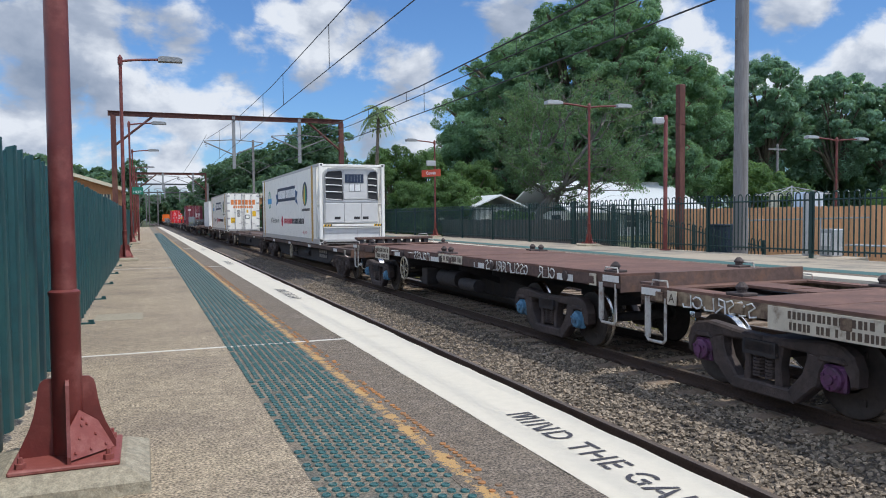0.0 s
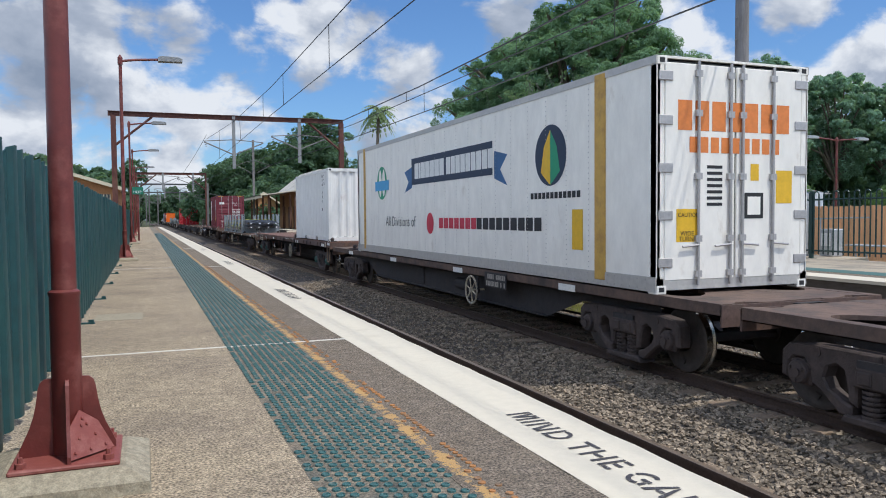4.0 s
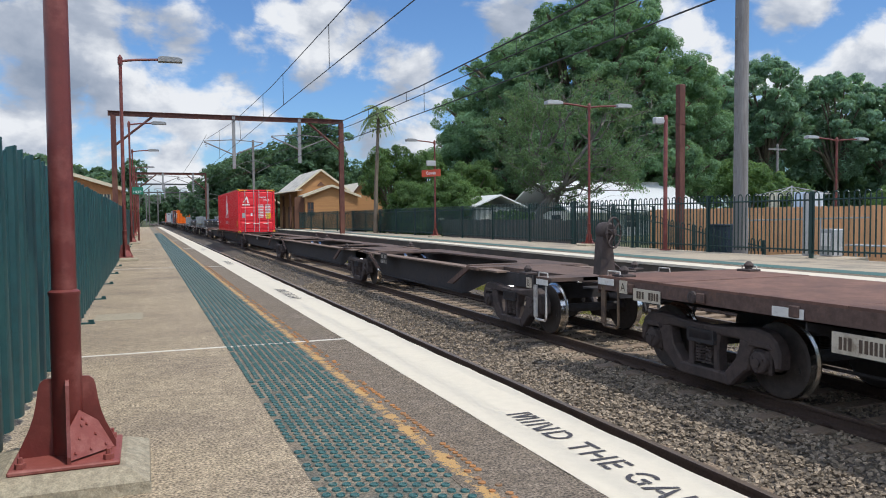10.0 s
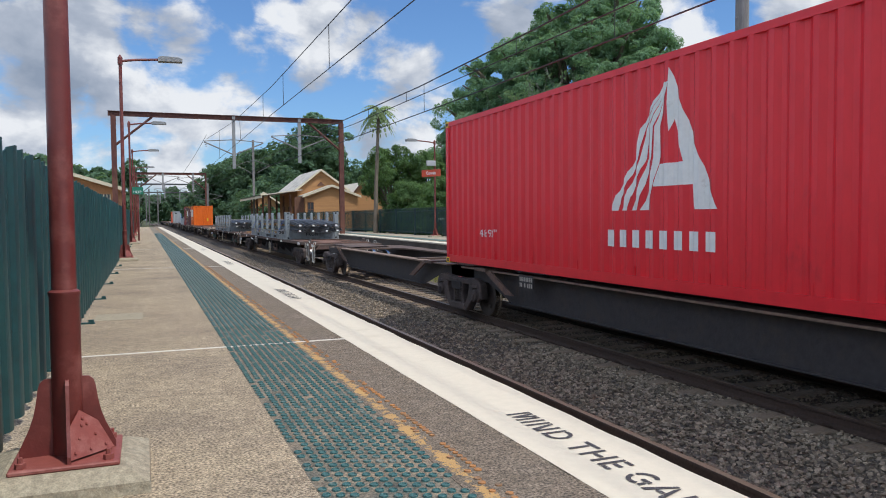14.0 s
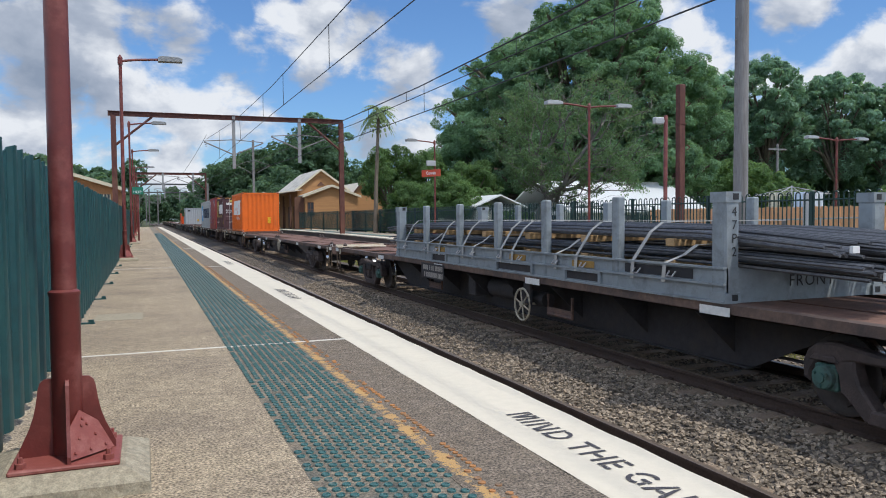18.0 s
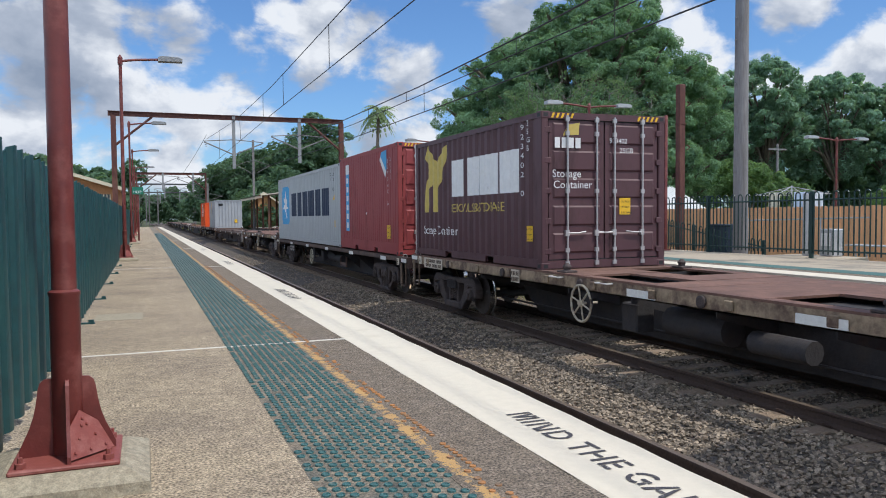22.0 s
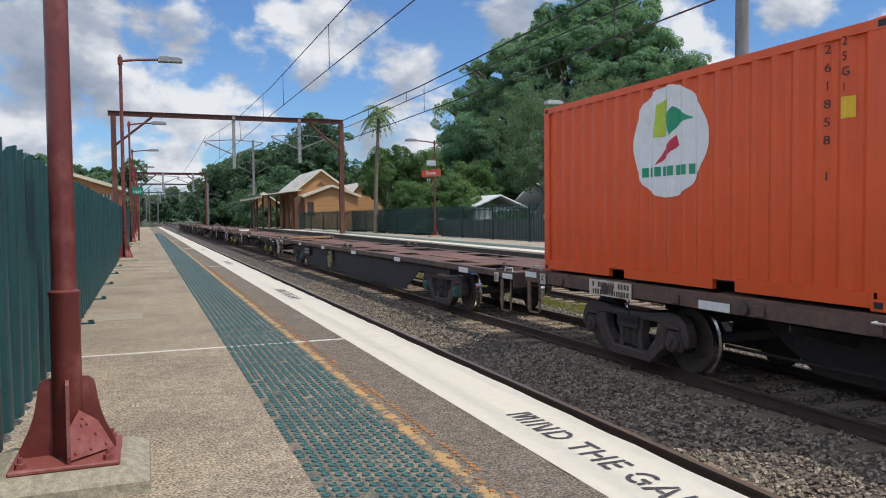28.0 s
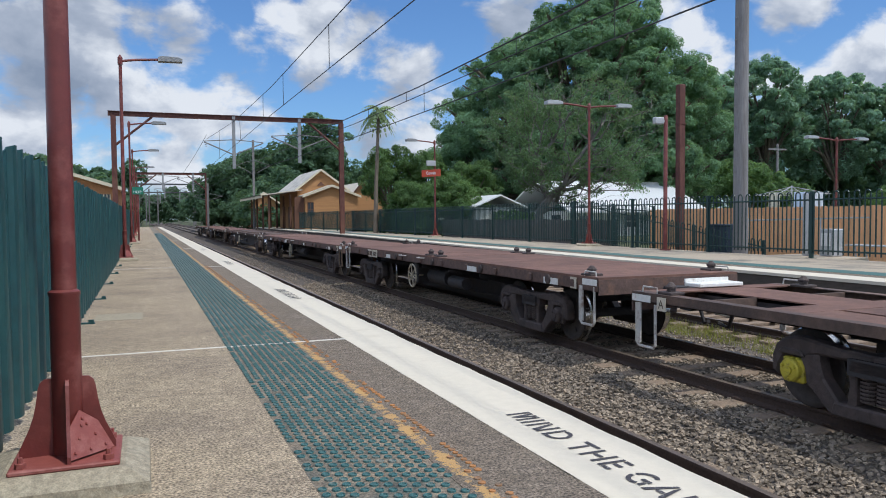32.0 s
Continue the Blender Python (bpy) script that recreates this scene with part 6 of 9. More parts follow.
# faded red box
b = container(309.75, 6.058, 1.03, 2.896, CROWN_BOX, "faded red grooved high shipping container with blue strip", cast=CROWN_BOX, grooved=True)
Decal().rect(0, 0.56, 0.4, 1.78).side(b, BLUE_DECAL, 5.28, "strip", "blue strip")
for i in range(6):
    Decal().rect(0.09, 0.66 + i * 0.28, 0.22, 0.17).side(b, WHITE_DECAL, 5.28, "name_block", "white name kept as blocks", 0.007)
Decal().rect(0.0, 2.34, 0.4, 0.3).side(b, WHITE_DECAL, 5.28, "panel", "white panel")
Decal().poly([(0.0, 2.55), (0.16, 2.74), (0.62, 2.78), (0.62, 2.28), (0.52, 2.04)]).side(b, BLUE_DECAL, 1.55, "emblem", "torn blue and white emblem")
Decal().poly([(0.0, 2.55), (0.52, 2.04), (0.6, 2.2), (0.1, 2.63)]).side(b, WHITE_DECAL, 1.55, "emblem_band", proud=0.007)
Decal().column(0.0, 2.42, "077338 0", 0.14, 0.16).column(0.22, 2.45, "2EG1", 0.14, 0.15).side(b, WHITE_DECAL, 0.86, "lettering")
caution(b, 0.95, 0.42, 0.31, 0.36)
Decal().oval(0, 1.1, 0.04, 0.04, 12).side(b, WHITE_DECAL, 2.9, "mark")
# pale grey forty-foot box
b = container(315.85, 12.192, 1.03, 2.79, PALE_GREY, "pale grey corrugated forty-foot shipping container with blue star panel", cast=PALE_GREY, pockets=False)
d = Decal()
c, w0, w1, z0, z1 = 0.22, 0.0, 1.73, 0.7, 2.4
d.poly([(w0 + c, z0), (w1 - c, z0), (w1 - 0.06, z0 + 0.06), (w1, z0 + c), (w1, z1 - c), (w1 - 0.06, z1 - 0.06), (w1 - c, z1), (w0 + c, z1), (w0 + 0.06, z1 - 0.06), (w0, z1 - c), (w0, z0 + c), (w0 + 0.06, z0 + 0.06)])
d.side(b, BLUE_DECAL, 11.19, "star_panel", "sky-blue panel with rounded corners")
pts = []
for i in range(14):
    a = math.pi / 2 + i * math.pi / 7
    rr = 0.68 if i % 2 == 0 else 0.26
    pts.append((0.865 + rr * math.cos(a), 1.55 + rr * math.sin(a)))
Decal().poly(pts).side(b, WHITE_DECAL, 11.19, "star", "white seven-pointed star", 0.007)
name_blocks(b, (1.12, 1.0, 0.98, 1.0, 1.0, 1.1), 8.88, 1.06, 0.98, NAVY_DECAL, 0, 0.2, "dark blue name kept as blocks")
Decal().poly([(0, 1.6), (0.26, 1.6), (0.13, 1.9)]).side(b, YELLOW_DECAL, 1.0, "warning_panel", "yellow warning triangle")
Decal().rect(0, 0.66, 0.22, 0.24).side(b, YELLOW_DECAL, 0.92, "warning_panel")
Decal().column(0, 2.42, "22 E", 0.14, 0.17).column(-0.35, 2.42, "G4", 0.14, 0.17).side(b, BLACK_DECAL, 1.0, "lettering")
# silver grey box
b = container(363.5, 6.058, 1.12, 2.59, SILVER_GREY, "silver grey corrugated shipping container", end="wall", cast=SILVER_GREY)
Decal().poly([(0.0, 1.25), (0.3, 1.4), (0.5, 2.3), (0.2, 2.4)]).side(b, YELLOW_DECAL, 3.4, "emblem", "yellow and black emblem")
Decal().poly([(0.3, 1.25), (0.6, 1.35), (0.55, 1.7), (0.4, 1.9)]).side(b, BLACK_DECAL, 3.4, "emblem_stroke", proud=0.007)
Decal().rect(0.35, 2.05, 0.38, 0.22).end(b, BLACK_DECAL, "emblem", folds=True)
caution(b, 1.75, 0.5, 0.26, 0.32, side=False)
# orange box with round emblem
b = container(375.65, 6.058, 1.14, 2.59, RED_ORANGE, "orange corrugated shipping container with white round emblem", end="wall", cast=RED_ORANGE)
Decal().oval(0, 1.78, 0.71, 0.69).side(b, WHITE_DECAL, 3.0, "round_emblem", "white round emblem")
Decal().poly([(-0.26, 1.85), (-0.2, 2.25), (0.0, 2.33), (-0.04, 1.85)]).side(b, LIME_DECAL, 3.0, "emblem_leaf", proud=0.007)
Decal().poly([(-0.05, 2.1), (0.1, 2.2), (0.45, 2.02), (0.2, 1.98), (0.05, 1.85)]).side(b, GREEN_DECAL, 3.0, "emblem_bird", proud=0.007)
Decal().poly([(-0.22, 1.5), (-0.1, 1.66), (0.15, 1.85), (0.2, 1.72), (-0.05, 1.58)]).side(b, RED_DECAL, 3.0, "emblem_flame", proud=0.007)
name_blocks(b, (0.09,) * 8, 3.48, 1.36, 0.12, GREEN_DECAL, 0, 0.035, "green name kept as blocks", 0.007)
Decal().column(0.0, 2.38, "261858 1", 0.12, 0.17).column(0.2, 2.42, "25G1", 0.12, 0.14).side(b, BLACK_DECAL, 0.7, "lettering")
Decal().rect(0, 1.75, 0.13, 0.2).side(b, YELLOW_DECAL, 0.5, "warning_panel")

# ---- refrigerated boxes ----
SEAM = shade("seam_aluminium", (0.50, 0.48, 0.45), 0.1, 14, 0.5, metal=0.3)
AMBER = shade("amber_strip", (0.55, 0.33, 0.07), 0.12, 8, 0.6, stain=(0.36, 0.2, 0.06), stain_scale=3.0)
TAIL_BLUE = shade("ribbon_blue", (0.025, 0.10, 0.24), 0.3, 1.2, 0.5)
UNIT_WHITE = shade("unit_white", (0.60, 0.59, 0.57), 0.04, 6, 0.35, stain=(0.5, 0.46, 0.4), stain_scale=2.0, stain_range=(0.6, 0.9))


def reefer(u0, L, base, H, end, label):
    ob = thing("refrigerated_container", (TRACK, u0, RAIL + base), label, "container", "containers on the train")
    MOVING.append((ob, u0))
    W = 2.5
    w = W / 2
    box = {"ob": ob, "L": L, "W": W, "H": H}
    y0 = 0.55 if end == "unit" else 0.0
    for s in (-1, 1):
        g = Geo()
        g.box(s * w - 0.03, s * w + (0.0 if s > 0 else 0.03), y0, L, 0.22, H - 0.1) if s > 0 else g.box(-w, -w + 0.05, y0, L, 0.22, H - 0.1)
        part("side_panel", g, REEFER, ob, "dirty white smooth side panel")
        g = Geo()
        xa, xb = (-w - 0.012, -w + 0.06) if s < 0 else (w - 0.06, w + 0.012)
        g.box(xa, xb, 0.0, L, 0.03, 0.22)
        part("bottom_rail", g, SEAM, ob, "riveted aluminium bottom rail")
        g = Geo()
        g.box(xa, xb, 0.0, L, H - 0.1, H)
        part("top_rail", g, SEAM, ob)
    rv = Geo()
    y = 1.55
    while y < L - 0.9:
        g = Geo()
        g.box(-w - 0.0025, -w + 0.001, y - 0.02, y + 0.02, 0.22, H - 0.1)
        part("seam", g, REEFER, ob)
        z = 0.26
        while z < H - 0.12:
            rv.box(-w - 0.006, -w - 0.002, y - 0.007, y + 0.007, z, z + 0.014)
            z += 0.075
        y += 0.62
    yy = 0.2
    while yy < L - 0.1:
        for z in (0.07, 0.18):
            rv.box(-w - 0.017, -w - 0.012, yy, yy + 0.02, z - 0.01, z + 0.01)
        yy += 0.17
    r_ = part("rivets", rv, STEEL_BAR, ob)
    tagged(r_, kind="stuff")
    for ya in (1.12, L - 0.85):
        g = Geo()
        g.cbox(-w - 0.02, -w + 0.02, ya, ya + 0.26 if ya < 2 else ya + 0.16, 0.1, H - 0.02, 0.01)
        part("lift_strip", g, AMBER, ob, "amber vertical lifting strip")
    g = Geo()
    g.box(-w, w, y0, L, H - 0.03, H)
    part("roof", g, REEFER, ob)
    g = Geo()
    g.box(-w, w, 0, L, 0.05, 0.2)
    part("floor", g, SEAM, ob)
    g = Geo()
    g.box(-w + 0.02, w - 0.02, L - 0.06, L, 0.2, H - 0.05)
    part("end_wall", g, REEFER, ob)
    cm = casting(REEFER)
    for s in (-1, 1):
        for ya in (0.0, L - 0.13):
            g = Geo()
            x = s * w
            g.cbox(min(x, x - s * 0.12), max(x, x - s * 0.12), ya, ya + 0.13, 0.1, H - 0.1, 0.012)
            part("corner_post", g, REEFER, ob)
        for ya in (0.085, L - 0.085):
            for z in (0, H - 0.118):
                part("corner_casting", cm, None, ob, at=(s * (w - 0.079), ya, z))
    if end == "unit":
        g = Geo()
        g.box(-w, w, 0.58, 0.62, 0.2, H - 0.05)
        part("bulkhead", g, REEFER, ob)
        for z in (0.08, 0.72, H - 0.07):
            g = Geo()
            g.cbox(-w + 0.12, w - 0.12, 0.0, 0.09, z - 0.045, z + 0.045, 0.01)
            part("cross_bar", g, REEFER, ob)
        for xa in (-w + 0.13, w - 0.45):
            for k in range(6):
                g = Geo()
                x = xa + k * 0.052
                g.prism([(x, 0.68), (x + 0.05, 0.68), (x + 0.08, 0.762), (x + 0.03, 0.762)], -0.004, 0.0, "y")
                part("hazard_stripe", g, BLACK_DECAL if k % 2 else YELLOW_DECAL, ob, "yellow and black hazard stripe")
        for s in (-1, 1):
            x = s * (w - 0.06)
            for pts in ([(x, 0.6, 1.58), (x, 0.08, 2.72)], [(x, 0.6, 1.42), (x, 0.08, 0.40)], [(x, 0.6, 1.5), (x, 0.06, 1.5)]):
                g = Geo()
                g.tube(pts, 0.034, 4)
                part("strut", g, REEFER, ob)
        # tank cover below the unit, with pressed grooves
        g = Geo()
        g.cbox(-w + 0.16, w - 0.16, 0.12, 0.56, 0.15, 0.65, 0.04)
        sk = part("skirt_panel", g, UNIT_WHITE, ob, "white tank cover")
        for x in (-0.55, 0.2):
            g = Geo()
            g.box(x, x + 0.012, 0.114, 0.12, 0.2, 0.6)
            part("groove", g, SEAM, sk)
        g = Geo()
        g.box(-w + 0.2, w - 0.2, 0.114, 0.12, 0.42, 0.43)
        part("groove", g, SEAM, sk)
        # housing with rounded shoulders
        g = Geo()
        g.prism([(-1.03, 0.80), (1.03, 0.80), (1.03, 2.55), (0.98, 2.72), (0.86, 2.84), (0.5, 2.89), (-0.5, 2.89), (-0.86, 2.84), (-0.98, 2.72), (-1.03, 2.55)], 0.15, 0.58, "y")
        unit = part("cooling_unit", g, UNIT_WHITE, ob, "white cooling unit")
        for xa, xb in ((-1.0, -0.34), (0.62, 1.0)):
            g = Geo()
            g.prism([(xa, 1.70), (xb, 1.66), (xb, 2.68), (xb - 0.06, 2.76), (xa + 0.1, 2.72), (xa, 2.6)], 0.128, 0.15, "y")
            lv = part("louvre_panel", g, BLACK_DECAL, unit, "black louvred intake")
            for k in range(3):
                g = Geo()
                z = 1.95 + k * 0.25
                g.tube([(xa + 0.01, 0.12, z + 0.02), ((xa + xb) / 2, 0.105, z + 0.01), (xb - 0.03, 0.118, z - 0.01)], 0.024, 6)
                part("louvre", g, LIGHT_GREY, lv, "grey louvre bar", smooth=True)
            g = Geo()
            g.tube([(xa, 0.128, 1.70), (xb, 0.128, 1.66), (xb, 0.128, 2.68), (xb - 0.06, 0.128, 2.76), (xa + 0.1, 0.128, 2.72), (xa, 0.128, 2.6), (xa, 0.128, 1.70)], 0.022, 6)
            part("louvre_frame", g, LIGHT_GREY, lv, "grey louvre surround", smooth=True)
        g = Geo()
        g.cbox(-1.02, 1.02, 0.125, 0.15, 1.56, 1.64, 0.01)
        part("belt", g, LIGHT_GREY, unit, "grey belt below the louvres")
        g = Geo()
        g.cbox(-0.31, 0.59, 0.118, 0.15, 1.68, 2.80, 0.02)
        part("centre_panel", g, UNIT_WHITE, unit)
        g = Geo()
        g.cbox(-0.26, 0.46, 0.10, 0.118, 2.30, 2.62, 0.006)
        sp = part("solar_panel", g, NAVY_DECAL, unit, "dark blue solar panel")
        for k in range(1, 6):
            g = Geo()
            g.box(-0.26 + k * 0.12 - 0.003, -0.26 + k * 0.12 + 0.003, 0.097, 0.10, 2.31, 2.61)
            part("cell_line", g, LIGHT_GREY, sp)
        g = Geo()
        g.box(-0.10, 0.34, 0.112, 0.118, 1.98, 2.26)
        em = part("emblem_plate", g, BLACK_DECAL, unit)
        for a_, b_ in ((-0.085, 0.105), (0.135, 0.325)):
            g = Geo()
            g.box(a_, b_, 0.108, 0.112, 1.995, 2.245)
            part("emblem_bar", g, WHITE_DECAL, em)
        for xa, xb in ((-1.0, -0.30), (-0.285, 0.36), (0.375, 1.0)):
            g = Geo()
            g.cbox(xa, xb, 0.122, 0.15, 0.84, 1.54, 0.012)
            dr = part("access_door", g, UNIT_WHITE, unit, "white access door")
            for x0 in {-1.0: (-0.66,), -0.285: (0.08,), 0.375: (0.42,)}[xa]:
                g = Geo()
                g.box(x0, x0 + 0.22, 0.116, 0.122, 0.94, 1.04)
                part("door_grip", g, BLACK_DECAL, dr, "black recessed grip")
    else:
        g = Geo()
        g.box(-w + 0.12, w - 0.12, 0.02, 0.06, 0.16, H - 0.06)
        part("door_gasket", g, BLACK_DECAL, ob)
        for s in (-1, 1):
            g = Geo()
            xa, xb = (-w + 0.12, -0.012) if s < 0 else (0.012, w - 0.12)
            g.cbox(xa, xb, -0.005, 0.03, 0.17, H - 0.08, 0.01)
            dr = part("door", g, REEFER, ob, "closed white insulated door")
            for xx in ((-0.62, -0.1) if s < 0 else (0.1, 0.62)):
                g = Geo()
                g.tube([(xx, -0.03, 0.1), (xx, -0.03, H - 0.05)], 0.02, 8)
                for z in (0.25, 0.7, 1.5, 2.3, 2.8):
                    g.box(xx - 0.05, xx + 0.05, -0.045, 0.0, z - 0.04, z + 0.04)
                g.tube([(xx, -0.045, 0.62), (xx + s * 0.26, -0.045, 0.6)], 0.016, 6)
                part("locking_bar", g, STEEL_BAR, dr, "steel locking bar")
            for z in (0.4, 1.0, 1.6, 2.2, 2.75):
                g = Geo()
                g.cbox(min(s * (w - 0.02), s * (w - 0.24)), max(s * (w - 0.02), s * (w - 0.24)), -0.02, 0.0, z - 0.06, z + 0.06, 0.008)
                part("hinge", g, STEEL_BAR, dr)
    # painted livery as plain shapes
    kw = dict(smooth_side=True)
    Decal().poly([(0.0, 1.6), (0.55, 1.7), (0.55, 2.2), (0.0, 2.1), (0.3, 1.85)]).side(box, TAIL_BLUE, 9.8, "banner_tail", "blue ribbon banner", 0.005, True)
    Decal().poly([(5.1, 1.7), (5.64, 1.55), (5.35, 1.85), (5.64, 2.1), (5.1, 2.2)]).side(box, TAIL_BLUE, 9.8, "banner_tail", "blue ribbon banner", 0.005, True)
    Decal().rect(0.0, 1.77, 4.5, 0.62).side(box, NAVY_DECAL, 9.27, "banner", "navy banner", 0.006, True)
    name_blocks(box, (0.27, 0.13, 0.27, 0.28, 0.26, 0.28, 0.26), 9.05, 1.9, 0.36, WHITE_DECAL, 0, 0.0 + 0.02, "pale name kept as blocks", 0.009, True)
    name_blocks(box, (0.23,) * 9, 7.05, 1.9, 0.36, WHITE_DECAL, 0, 0.03, "pale name kept as blocks", 0.009, True)
    Decal().oval(0, 1.92, 0.44, 0.44).side(box, GREEN_DECAL, 11.7, "globe", "green globe emblem", 0.005, True)
    Decal().oval(-0.15, 1.92, 0.13, 0.36).side(box, REEFER, 11.7, "globe_gap", "", 0.007, True)
    Decal().oval(0.16, 1.92, 0.13, 0.36).side(box, REEFER, 11.7, "globe_gap", "", 0.007, True)
    Decal().rect(-0.62, 1.72, 1.25, 0.26, 0.0).side(box, BLUE_DECAL, 11.7, "globe_ribbon", "", 0.009, True)
    Decal().oval(0, 1.96, 0.49, 0.48).side(box, NAVY_DECAL, 2.65, "oval_emblem", "navy oval with green and yellow leaf", 0.005, True)
    Decal().poly([(-0.3, 1.7), (-0.05, 1.52), (0.0, 1.5), (0.0, 2.36), (-0.2, 2.1)]).side(box, YELLOW_DECAL, 2.65, "leaf_half", "", 0.007, True)
    Decal().poly([(0.0, 1.5), (0.05, 1.52), (0.3, 1.7), (0.2, 2.1), (0.0, 2.36)]).side(box, GREEN_DECAL, 2.65, "leaf_half", "", 0.007, True)
    name_blocks(box, (0.1,) * 12, 3.3, 1.28, 0.1, BLACK_DECAL, 0, 0.03, "black name kept as blocks", 0.005, True)
    Decal().text(0, 0.78, "All Divisions of", 0.36, 1.05).side(box, BLACK_DECAL, 11.38, "lettering", "", 0.005, True)
    Decal().oval(0, 0.86, 0.22, 0.24).side(box, RED_DECAL, 8.05, "ball", "red ball", 0.005, True)
    name_blocks(box, (0.24,) * 7, 7.5, 0.76, 0.22, RED_DECAL, 0, 0.05, "red name kept as blocks", 0.005, True)
    name_blocks(box, (0.24,) * 9, 5.5, 0.76, 0.22, BLACK_DECAL, 0, 0.05, "black name kept as blocks", 0.005, True)
    if end == "unit":
        Decal().text(0, 0.36, "46'6\" x 9'10\"", 0.17).side(box, RED_DECAL, 3.2, "lettering", "", 0.005, True)
    else:
        Decal().rect(0, 0.5, 0.3, 0.6).side(box, YELLOW_DECAL, 2.0, "warning_panel", "yellow warning panel", 0.005, True)
        for i in range(7):
            Decal().rect(0.32 + i * 0.27, 2.08, 0.22, 0.38).end(box, ORANGE_DECAL, "name_block", "orange name kept as blocks", 0.008)
        for i in range(9):
            Decal().rect(0.5 + i * 0.17, 1.8, 0.13, 0.2).end(box, ORANGE_DECAL, "name_block", "orange name kept as blocks", 0.008)
        for i in range(7):
            Decal().rect(0.78, 1.6 - i * 0.08, 0.25, 0.04).end(box, BLACK_DECAL, "writing_bar", "", 0.008)
        Decal().rect(0.3, 0.66, 0.35, 0.42).end(box, YELLOW_DECAL, "warning_panel", "yellow wide-turn warning", 0.008)
        Decal().text(0.32, 0.98, "CAUTION", 0.075).text(0.36, 0.74, "WIDE", 0.085).text(0.34, 0.67, "TURNS", 0.085).end(box, BLACK_DECAL, "lettering", "", 0.011)
        Decal().rect(1.94, 1.15, 0.28, 0.44).end(box, YELLOW_DECAL, "warning_panel", "yellow warning panel", 0.008)
        Decal().rect(1.5, 1.45, 0.14, 0.22).end(box, YELLOW_DECAL, "warning_panel", "", 0.008)
        Decal().rect(1.4, 0.95, 0.32, 0.34).end(box, BLACK_DECAL, "hatch_frame", "", 0.008)
        Decal().rect(1.45, 1.0, 0.22, 0.24).end(box, REEFER, "hatch", "", 0.011)
    return box


reefer(27.35, 14.17, 1.01, 3.0, "unit", "dirty white refrigerated container with cooling unit and banner livery")
reefer(60.8, 14.17, 1.01, 3.0, "door", "dirty white refrigerated container with closed doors and banner livery")

# ---- open racks loaded with steel bars ----
RACK = shade("rack_grey_paint", (0.25, 0.28, 0.295), 0.1, 8, 0.55, stain=(0.15, 0.16, 0.165), stain_scale=3.0)
BAR = shade("steel_bar", (0.12, 0.122, 0.13), 0.3, 12, 0.48, metal=0.5, per_object=0.4)
AMBER_PLATE = shade("amber_placard", (0.34, 0.20, 0.05), 0.2, 20, 0.7, stain=(0.14, 0.09, 0.05), stain_scale=9.0)
TIMBER = shade("packing_timber", (0.42, 0.27, 0.13), 0.2, 8, 0.85, bump=0.2, stretch=(4, 0.6, 4))
STRAPS = {"yellow": shade("strap_yellow", (0.55, 0.56, 0.10), 0.1, 10, 0.7), "white": shade("strap_white", (0.42, 0.41, 0.38), 0.1, 10, 0.7), "blue": shade("strap_blue", (0.02, 0.10, 0.40), 0.1, 10, 0.7)}


